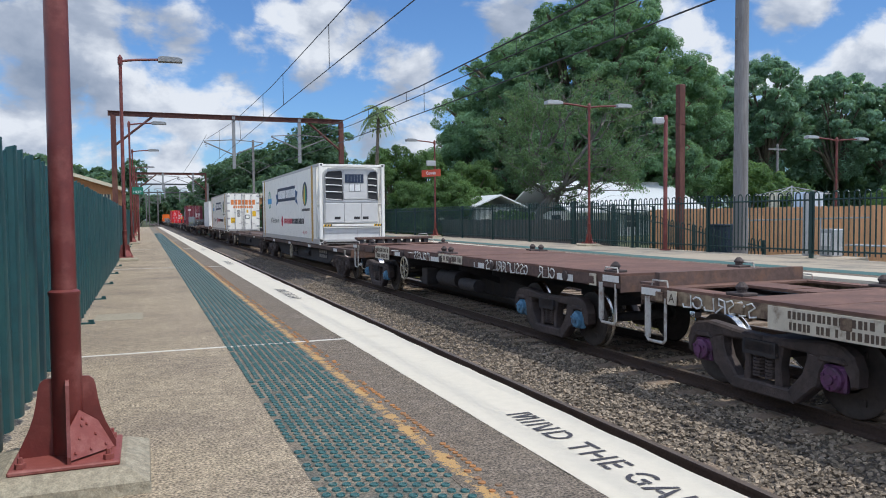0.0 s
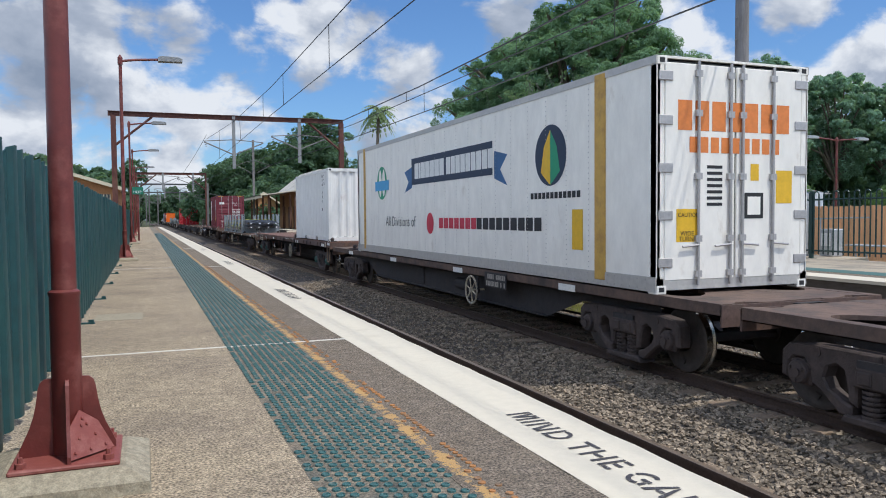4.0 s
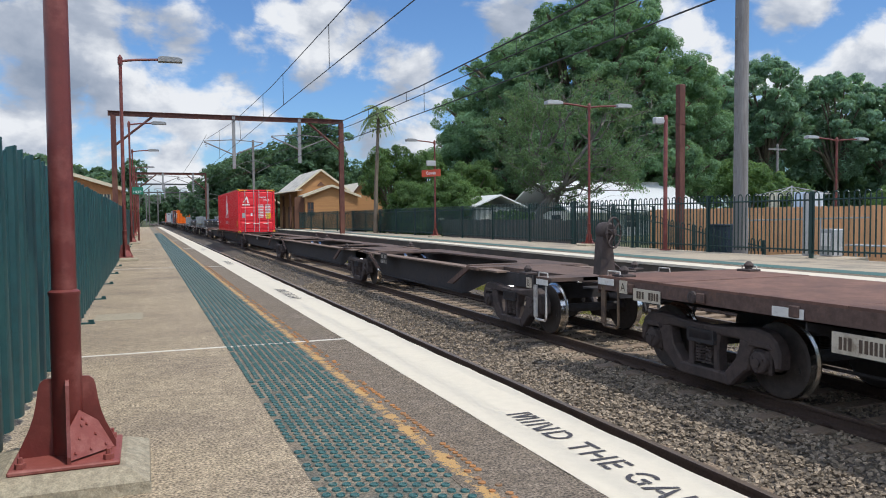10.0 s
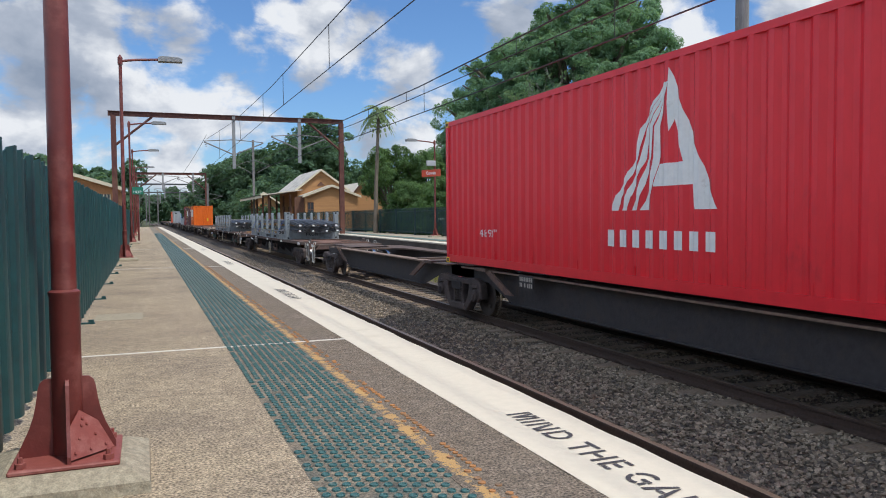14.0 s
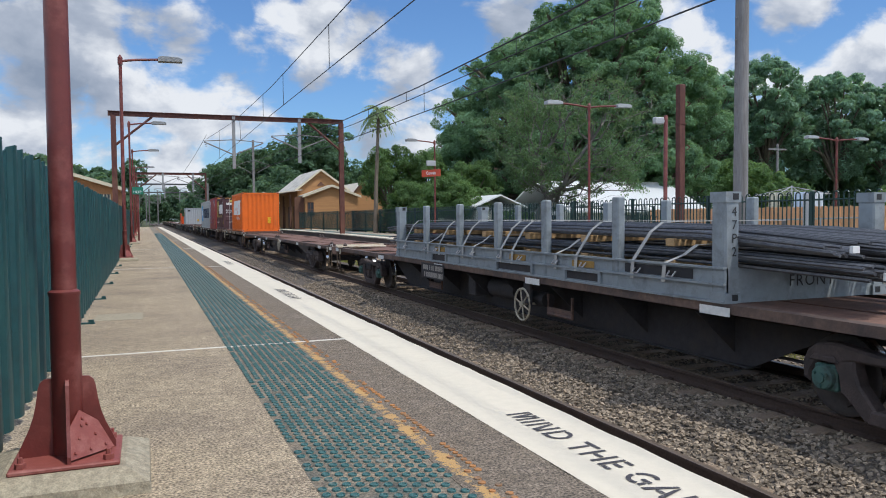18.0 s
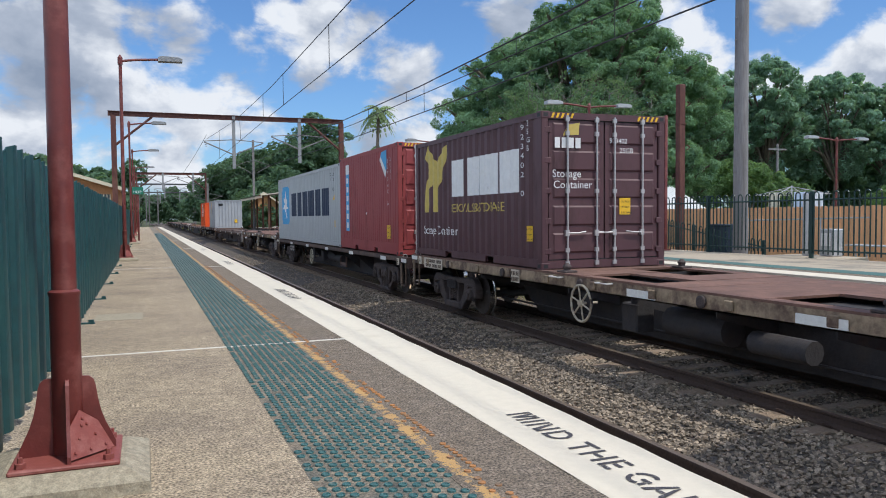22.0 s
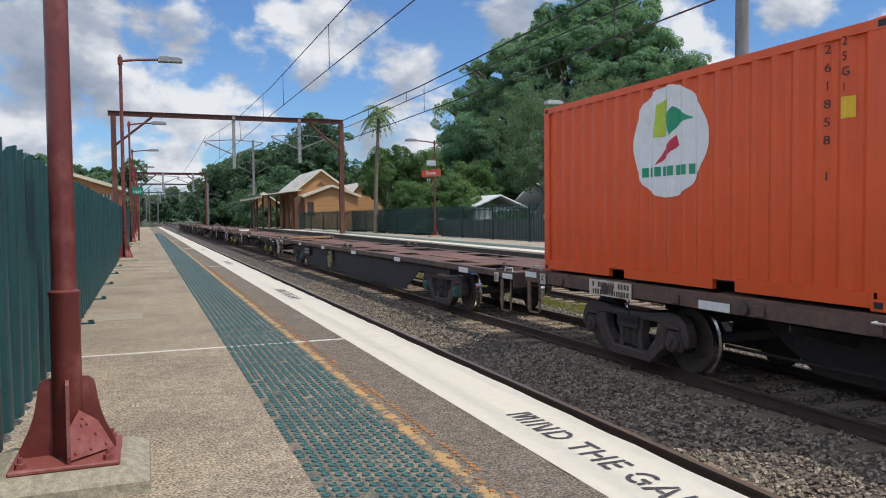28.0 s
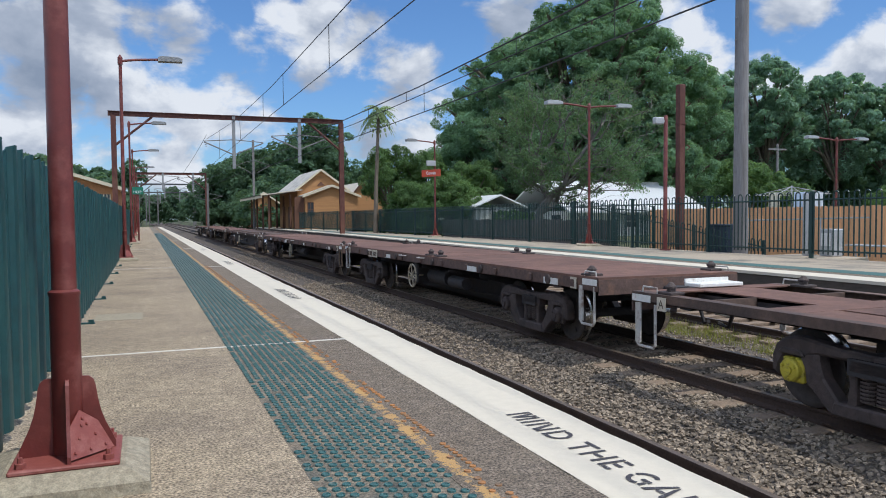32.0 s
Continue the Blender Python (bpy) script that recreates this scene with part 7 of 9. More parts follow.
def steel_rack(u0, base, colours, seed, straps=(1.05, 1.7, 3.1, 3.7, 5.2, 5.65, 6.9, 7.4, 8.7, 9.4, 11.0)):
    L, w = 11.78, 1.22
    ob = thing("flat_rack", (TRACK, u0, RAIL + base), "grey open rack with stakes, carrying steel bars", "flat rack", "steel racks")
    MOVING.append((ob, u0))
    for s in (-1, 1):
        g = Geo()
        xa, xb = (-w, -w + 0.02) if s < 0 else (w - 0.02, w)
        g.box(xa, xb, 0, L, 0.0, 0.40)
        part("side_beam", g, RACK, ob)
        for z in (0.0, 0.20, 0.385):
            g = Geo()
            if s < 0:
                g.box(xa - 0.05, xa, 0, L, z, z + 0.025)
            else:
                g.box(xb, xb + 0.05, 0, L, z, z + 0.025)
            part("beam_flange", g, RACK, ob)
        for i, y in enumerate((0.0, 2.04, 4.03, 5.81, 7.62, 9.6, L - 0.27)):
            g = Geo()
            big = i in (0, 6)
            x = s * (w + 0.02)
            dx, dy = (0.20, 0.23) if big else (0.12, 0.16)
            g.cbox(min(x, x - s * dx), max(x, x - s * dx), y, y + dy, 0.0, 1.25, 0.02)
            if big:
                g.box(min(x, x - s * dx) - 0.01, max(x, x - s * dx) + 0.01, y - 0.01, y + dy + 0.01, 0.0, 0.12)
                g.box(min(x, x - s * dx) - 0.01, max(x, x - s * dx) + 0.01, y - 0.01, y + dy + 0.01, 1.13, 1.25)
                for z in (0.03, 1.16):
                    g.box(x - s * 0.13 - 0.04, x - s * 0.13 + 0.04, y - 0.014, y + 0.0, z, z + 0.07, 1)
            part("stake", g, [RACK, BLACK_DECAL], ob)
    for y in (0.02, L - 0.06):
        g = Geo()
        g.box(-w + 0.05, w - 0.05, y, y + 0.04, 0.0, 0.40)
        part("end_beam", g, RACK, ob)
    me = letters("FRONT", 0.2, BLACK_DECAL, spread=1.15)
    t = part("lettering", me, None, ob)
    t.matrix_basis = pose(-0.3, 0.012, 0.16, 90, 0, 0)
    me = letters("47P2", 0.15, BLACK_DECAL)
    for i, ch in enumerate("47P2"):
        t = part("lettering", letters(ch, 0.15, BLACK_DECAL), None, ob)
        t.matrix_basis = pose(-w + 0.06, -0.006, 0.98 - 0.15 * i, 90, 0, 0)
    # pockets aren't cut: a flat dark plate stands for the shade inside each
    for y, ln, z0, z1 in ((4.5, 1.3, 0.05, 0.17), (8.35, 0.8, 0.04, 0.18), (2.5, 0.9, 0.05, 0.17)):
        g = Geo()
        g.box(-w - 0.004, -w, y, y + ln, z0, z1)
        part("recess", g, UNDER, ob, "dark plate in place of the shade in a forklift pocket")
        g = Geo()
        for a, b, c, d in ((y - 0.05, y, z0 - 0.03, z1 + 0.03), (y + ln, y + ln + 0.05, z0 - 0.03, z1 + 0.03), (y, y + ln, z1, z1 + 0.03)):
            g.box(-w - 0.045, -w, a, b, c, d)
        part("pocket_frame", g, RACK, ob)
    for y in (0.9, 1.6, 2.9, 3.7, 4.9, 5.7, 6.9, 7.6, 8.9, 9.6, 11.0):
        g = Geo()
        g.tube([(-w - 0.02, y - 0.06, 0.31), (-w - 0.07, y - 0.05, 0.25), (-w - 0.07, y + 0.05, 0.25), (-w - 0.02, y + 0.06, 0.31)], 0.012, 5)
        part("lashing_ring", g, STEEL_BAR, ob)
    for y in (2.65, 4.75, 8.45):
        g = Geo()
        g.box(-w - 0.008, -w, y, y + 0.6, 0.235, 0.335)
        part("placard", g, AMBER_PLATE, ob, "amber placard")
    g = Geo()
    g.box(-w - 0.006, -w, 0.55, 1.9, 0.24, 0.36)
    part("name_bar", g, BLACK_DECAL, ob, "painted name kept as a bar")
    g = Geo()
    g.box(-w + 0.03, w - 0.03, 0.05, L - 0.05, 0.28, 0.32)
    part("floor", g, RACK, ob)
    for y in (1.1, 3.1, 4.9, 6.7, 8.6, 10.7):
        for z in (0.325, 0.60):
            g = Geo()
            g.cbox(-1.06, 1.06, y, y + 0.17, z, z + 0.10, 0.008)
            tb = solid("packing_timber", g, TIMBER, "pale packing timber under the steel bars", "timber", "packing timbers", at=(TRACK, u0, RAIL + base))
            MOVING.append((tb, u0))
    r = random.Random(seed)
    n = 0
    for z in (0.43, 0.71):
        for x in (-0.82, -0.28, 0.28, 0.82):
            out = -1.45 + r.uniform(-0.25, 0.3)
            bb = thing("bar_bundle", (TRACK, u0, RAIL + base), "bundle of dark steel reinforcing bars", "steel bars", "bar bundles")
            for k in range(17):
                g = Geo()
                dx, dz = r.uniform(-0.24, 0.24), r.uniform(0.0, 0.15)
                e = r.uniform(-0.08, 0.08)
                sg = 0.08 if z < 0.6 else 0.14
                g.tube([(x + dx, out + e, z + dz - sg), (x + dx, 0.6, z + dz - 0.02), (x + dx, L * 0.5, z + dz + 0.02), (x + dx, L - 0.5, z + dz), (x + dx, L + 1.2 + e, z + dz - 0.1)], 0.02, 6)
                part("bar", g, BAR, bb, smooth=True)
            g = Geo()
            g.box(x - 0.045, x + 0.045, out - 0.1, out - 0.06, z + 0.02 - (0.08 if z < 0.6 else 0.12), z + 0.09 - (0.08 if z < 0.6 else 0.12))
            part("tag", g, WHITE_DECAL, bb, "white paper tag")
            MOVING.append((bb, u0))
    for i, y in enumerate(straps):
        col = colours[i % len(colours)]
        hi = 0.90 if i % 3 else 0.63
        path = [(-1.26, y, 0.17), (-1.255, y - 0.02, 0.40), (-1.12, y - 0.22, hi - 0.12), (-1.02, y - 0.33, hi), (-0.8, y - 0.36, hi + 0.008), (0.8, y - 0.36, hi + 0.008), (1.02, y - 0.33, hi), (1.12, y - 0.22, hi - 0.12), (1.255, y - 0.02, 0.40), (1.26, y, 0.17)]
        g = Geo()
        seg = [Vector((-(q[2] - p[2]), q[0] - p[0])).normalized() for p, q in zip(path, path[1:])]
        vs = []
        for k, (x, yy, z) in enumerate(path):
            nv = (seg[max(k - 1, 0)] + seg[min(k, len(seg) - 1)]).normalized() * 0.006
            vs += [(x, yy - 0.035, z), (x, yy + 0.035, z), (x + nv.x, yy + 0.035, z + nv.y), (x + nv.x, yy - 0.035, z + nv.y)]
        m = len(path)
        g.add(vs, [(k * 4 + q, k * 4 + (q + 1) % 4, k * 4 + 4 + (q + 1) % 4, k * 4 + 4 + q) for k in range(m - 1) for q in range(4)] + [(3, 2, 1, 0), (m * 4 - 4, m * 4 - 3, m * 4 - 2, m * 4 - 1)])
        st_ = solid("cargo_strap", g, STRAPS[col], col + " webbing strap tied over the steel bars", "strap", "cargo straps", at=(TRACK, u0, RAIL + base))
        MOVING.append((st_, u0))


steel_rack(104.4, 1.03, ("yellow",), 1)
steel_rack(220.18, 1.03, ("white", "blue", "white", "yellow", "white", "white", "yellow", "white", "blue", "yellow", "white", "blue"), 2, (1.05, 1.7, 3.1, 3.7, 5.2, 5.65, 6.9, 7.4, 8.7, 9.9, 10.45, 11.1))
steel_rack(245.1, 1.02, ("white",), 3)

# loose folding plates that lie across wagon ends
PLATE_CREAM = shade("plate_cream", (0.52, 0.46, 0.36), 0.1, 8, 0.7, stain=(0.3, 0.18, 0.1), stain_scale=4.0)
PLATE_TAN = shade("plate_tan", (0.34, 0.20, 0.10), 0.15, 8, 0.8, stain=(0.18, 0.1, 0.06), stain_scale=4.0)
for u, x, z, mat, wd, rz in ((262.75, -0.55, 1.06, PLATE_CREAM, 1.65, 4), (432.3, 0.1, 1.06, WHITE_MARK, 0.75, 2), (238.2, 0.1, 1.07, PLATE_TAN, 1.7, -10), (97.55, 1.0, 1.2, PLATE_CREAM, 0.9, 20), (406.9, 0.3, 1.07, PLATE_TAN, 1.9, 6)):
    g = Geo()
    g.cbox(-wd / 2, wd / 2, -0.16, 0.16, -0.03, 0.02, 0.008)
    g.box(-wd / 2, wd / 2, 0.135, 0.16, 0.02, 0.07)
    ob = solid("bridge_plate", g, mat, "worn folding plate lying across the wagon end", "steel plate", "bridge plates", at=(TRACK + x, u, RAIL + z))
    MOVING.append((ob, u))

# upright hand brake stand at a wagon end
bs = thing("brake_stand", (6.15, 141.72, RAIL + 1.17), "rusty upright hand brake stand with spoked wheel", "brake stand")
MOVING.append((bs, 141.72))
g = Geo()
g.prism([(-0.13, 0.0), (0.13, 0.0), (0.08, 0.42), (0.10, 0.62), (-0.06, 0.72), (-0.10, 0.42)], -0.09, 0.09, "y")
g.lathe([(0.10, -0.12), (0.13, -0.08), (0.13, 0.08), (0.10, 0.12)], 14, 0, "y", (0.02, 0, 0.62))
g.tube([(0.02, -0.1, 0.62), (0.02, -0.24, 0.62)], 0.03, 8)
part("column", g, BOGIE, bs, smooth=True)
g = Geo()
g.tube([(0.1, 0.02, 0.2), (0.3, 0.02, 0.05), (0.55, 0.02, 0.02)], 0.02, 6)
part("brake_lever", g, BOGIE, bs)
hwm = part("handwheel", HW_RUST, None, bs, "rusty spoked wheel", at=(0.02, -0.2, 0.6))
hwm.rotation_euler.z = math.pi / 2 + 0.5
hwm.scale = (0.8, 0.8, 0.8)
# bulkheads folded down on empty wagon ends
for u, x0, x1, z in ((22.4, -1.22, 1.22, 1.22), (342.6, 0.0, 1.22, 1.19)):
    fb = thing("folded_bulkhead", (TRACK, u, RAIL + z), "dark brown ribbed bulkhead folded down on the wagon end", "wagon end")
    g = Geo()
    g.cbox(x0, x1, -0.20, 0.16, 0.12, 0.19, 0.008)
    part("panel", g, SILL_BROWN, fb)
    x = x0 + 0.06
    while x < x1 - 0.15:
        g = Geo()
        g.box(x, x + 0.14, -0.17, 0.14, 0.0, 0.12)
        part("rib", g, UNDER, fb)
        x += 0.30
    hr = part("hand_rail", RAIL_MESH, None, fb, "white hand rail", at=(x1 - 0.1, -0.02, 0.19))
    hr.rotation_euler.z = math.pi / 2
    MOVING.append((fb, u))
g = Geo()
g.box(-1.2, 1.2, -0.05, 0.05, 0, 0.17)
g.box(-1.2, 1.2, 0.05, 0.35, 0, 0.03)
ob = solid("folded_bulkhead", g, SILL_BROWN, "rust-brown ribbed folded end of the wagon deck", "wagon end", at=(TRACK, 7.85, RAIL + 1.12))
MOVING.append((ob, 7.85))


# ---- trees ----
LEAF_DARK = leaf_shade("fig_leaves", (0.136, 0.238, 0.146), 0.25)
LEAF_MID = leaf_shade("shrub_leaves", (0.10, 0.175, 0.072), 0.25)
LEAF_OLIVE = leaf_shade("olive_leaves", (0.098, 0.165, 0.092), 0.3)
# gum leaves made paler and bluer, with distance haze put into their colour
LEAF_HAZE = leaf_shade("hazy_far_leaves", (0.165, 0.275, 0.21), 0.25)
LEAF_HILL = leaf_shade("hill_leaves", (0.085, 0.15, 0.092), 0.25)
PALE_BARK = shade("pale_grey_bark", (0.15, 0.138, 0.125), 0.25, 6, 0.9, bump=0.5, stretch=(1, 1, 0.2))
BARK = shade("grey_bark", (0.16, 0.13, 0.10), 0.3, 6, 0.9, bump=0.6, stretch=(1, 1, 0.2))


def leaf_cloud(name, blobs, n, size, mat, seed, shell=0.55, loose=0.0):
    """Many small leaf clumps that cover a set of lobes; each lobe swells into smaller heads. loose: the share strewn between."""
    r = np.random.default_rng(seed)
    blobs = np.asarray(blobs, float)
    area = (blobs[:, 3] * blobs[:, 4] + blobs[:, 3] * blobs[:, 5] + blobs[:, 4] * blobs[:, 5])
    k = 18
    head = r.normal(size=(len(blobs), k, 3)) + np.array([0, 0, 0.35])
    head /= np.linalg.norm(head, axis=2, keepdims=True)
    wide = r.uniform(0.24, 0.48, (len(blobs), k))
    pick = r.choice(len(blobs), n, p=area / area.sum())
    which = r.integers(0, k, n)
    d = r.normal(size=(n, 3)) + head[pick, which] * 0.9
    d /= np.linalg.norm(d, axis=1, keepdims=True)
    deep = 1.0 - np.abs(r.normal(size=(n, 1))) * (1.0 - shell) * 0.55
    inner = head[pick, which] * r.uniform(0.55, 0.85, (len(blobs), k))[pick, which][:, None]
    out = inner + d * wide[pick, which][:, None] * deep
    stray = r.random(n) < loose
    far = r.normal(size=(stray.sum(), 3))
    out[stray] = far / np.linalg.norm(far, axis=1, keepdims=True) * r.uniform(0.0, 1.0, (len(far), 1)) ** 0.5
    pos = blobs[pick, :3] + out * blobs[pick, 3:6]
    nor = d * 1.0 + head[pick, which] * 0.25 + r.normal(size=(n, 3)) * 0.5 + np.array([0, 0, 0.3])
    nor /= np.linalg.norm(nor, axis=1, keepdims=True)
    t = np.cross(nor, r.normal(size=(n, 3)))
    t /= np.linalg.norm(t, axis=1, keepdims=True)
    s = np.cross(nor, t)
    sz = size * r.uniform(0.55, 1.35, (n, 1))
    a = pos - t * sz * 0.8 - s * sz * 0.42
    b = pos - t * sz * 0.5 + s * sz * 0.5 + nor * sz * 0.15
    c = pos + t * sz - nor * sz * 0.15
    v = np.stack([a, b, c], 1).reshape(-1, 3)
    me = bpy.data.meshes.new(name)
    me.vertices.add(3 * n)
    me.vertices.foreach_set("co", v.ravel())
    me.loops.add(3 * n)
    me.loops.foreach_set("vertex_index", np.arange(3 * n, dtype=np.int32))
    me.polygons.add(n)
    me.polygons.foreach_set("loop_start", np.arange(0, 3 * n, 3, dtype=np.int32))
    me.update(calc_edges=True)
    me.materials.append(mat)
    return me


def tree(name, x, y, z0, blobs, n, size, mat, seed, label, trunk=0.4, bark=None, limbs=True, shell=0.55, group="", loose=0.04):
    """A tree with a tapered trunk, limbs that run to its lobes, and a leafy crown. Lobes are given from the trunk's foot."""
    ob = thing(name, (x, y, z0), label, "tree", group)
    r = random.Random(seed)
    g = Geo()
    top = min(b[2] for b in blobs)
    fork = Vector((r.uniform(-0.2, 0.2), r.uniform(-0.2, 0.2), max(1.2, top * 0.7)))
    g.tube([(0, 0, -0.2), (0.03, 0, fork.z * 0.5), fork], trunk, 9, 0, trunk * 0.75)
    if limbs:
        for bx, by, bz, rx, ry, rz in blobs:
            mid = fork.lerp(Vector((bx, by, bz)), 0.5) + Vector((0, 0, 0.12 * bz))
            g.tube([fork - Vector((0, 0, 0.3)), mid, (bx, by, bz), (bx * 1.12, by * 1.12, bz + rz * 0.6)], trunk * 0.45, 6, 0, trunk * 0.07)
    part("trunk", g, bark or BARK, ob, smooth=True)
    part("crown", leaf_cloud("crown", blobs, n, size, mat, seed, shell, loose), None, ob)
    return ob


def lobes(n, cx, cy, cz, rx, ry, rz, lr, seed):
    """Lobes spread over a dome."""
    r = random.Random(seed)
    out = [(cx, cy, cz - rz * 0.15, rx * 0.55, ry * 0.55, rz * 0.62)]
    for i in range(n):
        a = 2.399963 * i + r.uniform(-0.3, 0.3)
        e = math.asin(min(1, max(-0.45, -0.4 + 1.4 * (i + 0.5) / n)))
        k = lr * r.uniform(0.75, 1.25)
        out.append((cx + rx * 0.78 * math.cos(a) * math.cos(e), cy + ry * 0.78 * math.sin(a) * math.cos(e), cz + rz * 0.8 * math.sin(e), k, k, k * 0.8))
    return out




# ---- near platform: lamps, fence ----
def head_geo(s, tip, z):
    g = Geo()
    x0, x1 = tip, tip + s * 0.70
    a, b = min(x0, x1), max(x0, x1)
    g.prism([(a, z - 0.07), (a, z + 0.05), (a + 0.1, z + 0.085), (b - 0.1, z + 0.075), (b, z + 0.03), (b, z - 0.05)], -0.15, 0.15, "y")
    for i in range(7):
        q = a + 0.12 + i * 0.06
        g.box(q, q + 0.02, -0.11, 0.11, z + 0.07, z + 0.10)
    return g


def platform_lamp(x, y, h, arms, label, footing=True, r=0.056):
    ob = thing("platform_lamp", (x, y, 0), label, "lamp post", "platform lamps")
    zb = 0.105 if footing else 0.0
    if footing:
        g = Geo()
        g.add([(sx * a, sy * a, z) for a, z in ((0.37, 0.0), (0.365, 0.055), (0.26, 0.105)) for sx, sy in ((-1, -1), (1, -1), (1, 1), (-1, 1))],
              [(i * 4 + q, i * 4 + (q + 1) % 4, i * 4 + 4 + (q + 1) % 4, i * 4 + 4 + q) for i in range(2) for q in range(4)] + [(8, 9, 10, 11), (3, 2, 1, 0)])
        part("footing", g, FOOTING, ob, "rough concrete footing")
    g = Geo()
    g.cbox(-0.235, 0.235, -0.235, 0.235, zb, zb + 0.022, 0.006)
    part("base_plate", g, SUNLIT_RED, ob, "red base plate with sunlight put into its colour")
    fin = [(0.05, zb + 0.02), (0.212, zb + 0.02), (0.212, zb + 0.055), (0.193, zb + 0.10), (0.168, zb + 0.155), (0.148, zb + 0.215), (0.135, zb + 0.28), (0.127, zb + 0.34), (0.118, zb + 0.372), (0.098, zb + 0.39), (0.05, zb + 0.392)]
    for k in range(4):
        g = Geo()
        g.prism(fin, -0.008, 0.008, "y")
        f = part("gusset", g, RED_PAINT, ob)
        f.rotation_euler.z = k * math.pi / 2 + 0.09
    # riveted cover plate that leans between two gussets
    g = Geo()
    low0, low1 = Vector((0.012, -0.195, zb + 0.03)), Vector((0.2, -0.012, zb + 0.03))
    up0, up1, tip = Vector((0.012, -0.128, zb + 0.17)), Vector((0.128, -0.012, zb + 0.17)), Vector((0.05, -0.05, zb + 0.235))
    nrm = (low1 - low0).cross(tip - low0).normalized()
    ring = [low0, low1, up1, tip, up0]
    g.add(ring + [p + nrm * 0.007 for p in ring], [(4, 3, 2, 1, 0), (5, 6, 7, 8, 9)] + [(q, (q + 1) % 5, 5 + (q + 1) % 5, 5 + q) for q in range(5)])
    for a, b in ((0.12, 0.12), (0.5, 0.12), (0.88, 0.12), (0.2, 0.4), (0.8, 0.4), (0.32, 0.7), (0.68, 0.7), (0.5, 0.85)):
        p = (low0.lerp(low1, a)).lerp(tip, b * 0.95 if abs(a - 0.5) < 0.2 else b) + nrm * 0.007
        q = p + nrm * 0.009
        g.tube([p, q], 0.0095, 6, 0, 0.006)
    part("rivet_plate", g, SUNLIT_RED, ob, "riveted red plate with sunlight put into its colour")
    g = Geo()
    for sx, sy in ((-1, -1), (1, -1), (1, 1), (-1, 1)):
        g.lathe([(0.024, 0), (0.024, 0.025), (0.012, 0.026), (0.012, 0.05)], 6, origin=(sx * 0.185, sy * 0.185, zb + 0.022))
    ob2 = part("anchor_bolts", g, SUNLIT_RED, ob)
    tagged(ob2, kind="stuff")
    g = Geo()
    g.lathe([(r + 0.012, zb + 0.02), (r + 0.012, 0.89), (r + 0.016, 0.90), (r + 0.016, 0.915), (r, 0.925), (r * 0.86, h - 0.2), (r * 1.3, h - 0.19), (r * 1.3, h + 0.02), (r * 0.8, h + 0.05), (r * 0.4, h + 0.1)], 18)
    part("pole", g, RED_PAINT, ob, smooth=True)
    for s, ln in arms:
        g = Geo()
        g.tube([(s * r, 0, h - 0.08), (s * ln * 0.4, 0, h - 0.02), (s * ln, 0, h + 0.03)], 0.038, 8)
        a = part("arm", g, RED_PAINT, ob)
        part("lamp_head", head_geo(s, s * ln - s * 0.05, h + 0.03), HANGER_GREY if len(arms) == 1 else LIGHT_GREY, a, "ribbed grey street-light head")
    return ob


for x, y in ((-0.37, 4.05), (-0.57, 24.8), (-0.62, 41.2), (-0.70, 57.5), (-0.78, 76.0), (-0.8, 94.0)):
    platform_lamp(x, y, 6.1, ((1, 1.12),), "dark red painted steel lamp post on a concrete footing")

fence = thing("palisade_fence", (-0.76, 0, 0), "dark green steel palisade fence with rounded tops", "fence")
g = Geo()
# one pale: a broad bulge with a shallow groove down each side, under one arched head
pw, ph = 0.37, 1.725
sec = [(q / 24 - 0.5, 0.085 * math.cos(math.pi * (q / 24 - 0.5)) ** 0.8 - 0.05 - 0.016 * math.exp(-((abs(q / 24 - 0.5) - 0.25) / 0.05) ** 2)) for q in range(25)]
n = len(sec)
for low in (True, False):
    for back in (0.0, 0.007):
        g.v += [(d - back, s * pw, 0.055 if low else ph - 0.15 * (1 - math.sqrt(max(0.0, 1 - (1.96 * s) ** 2)))) for s, d in sec]
for q in range(n - 1):
    g.f += [(q, q + 1, 2 * n + q + 1, 2 * n + q), (n + q + 1, n + q, 3 * n + q, 3 * n + q + 1), (2 * n + q, 2 * n + q + 1, 3 * n + q + 1, 3 * n + q), (q + 1, q, n + q, n + q + 1)]
    g.k += [0, 0, 0, 0]
g.f += [(0, 2 * n, 3 * n, n), (n - 1, 2 * n - 1, 4 * n - 1, 3 * n - 1)]
g.k += [0, 0]
pale = g.mesh("pale", GREEN_PAINT)
y = 2.2
rnd = random.Random(12)
while y < 60:
    p = part("pale", pale, None, fence, at=(0.0, y, rnd.uniform(-0.008, 0.006)))
    p.rotation_euler = (rnd.uniform(-0.006, 0.006), rnd.uniform(-0.01, 0.01), rnd.uniform(-0.04, 0.04))
    y += 0.384
for z in (0.35, 1.42):
    g = Geo()
    g.box(-0.05, -0.008, 2.0, 61, z - 0.025, z + 0.025)
    part("rail", g, GREEN_PAINT, fence)
y = 4.0
while y < 60:
    g = Geo()
    g.box(-0.11, -0.05, y - 0.03, y + 0.03, -0.2, 1.6)
    part("post", g, GREEN_PAINT, fence)
    g = Geo()
    g.box(-0.05, 0.17, y - 0.025, y + 0.025, 0.0, 0.018)
    g.box(0.10, 0.16, y - 0.02, y + 0.02, 0.018, 0.05)
    part("foot_bracket", g, GREEN_PAINT, fence)
    y += 3.0

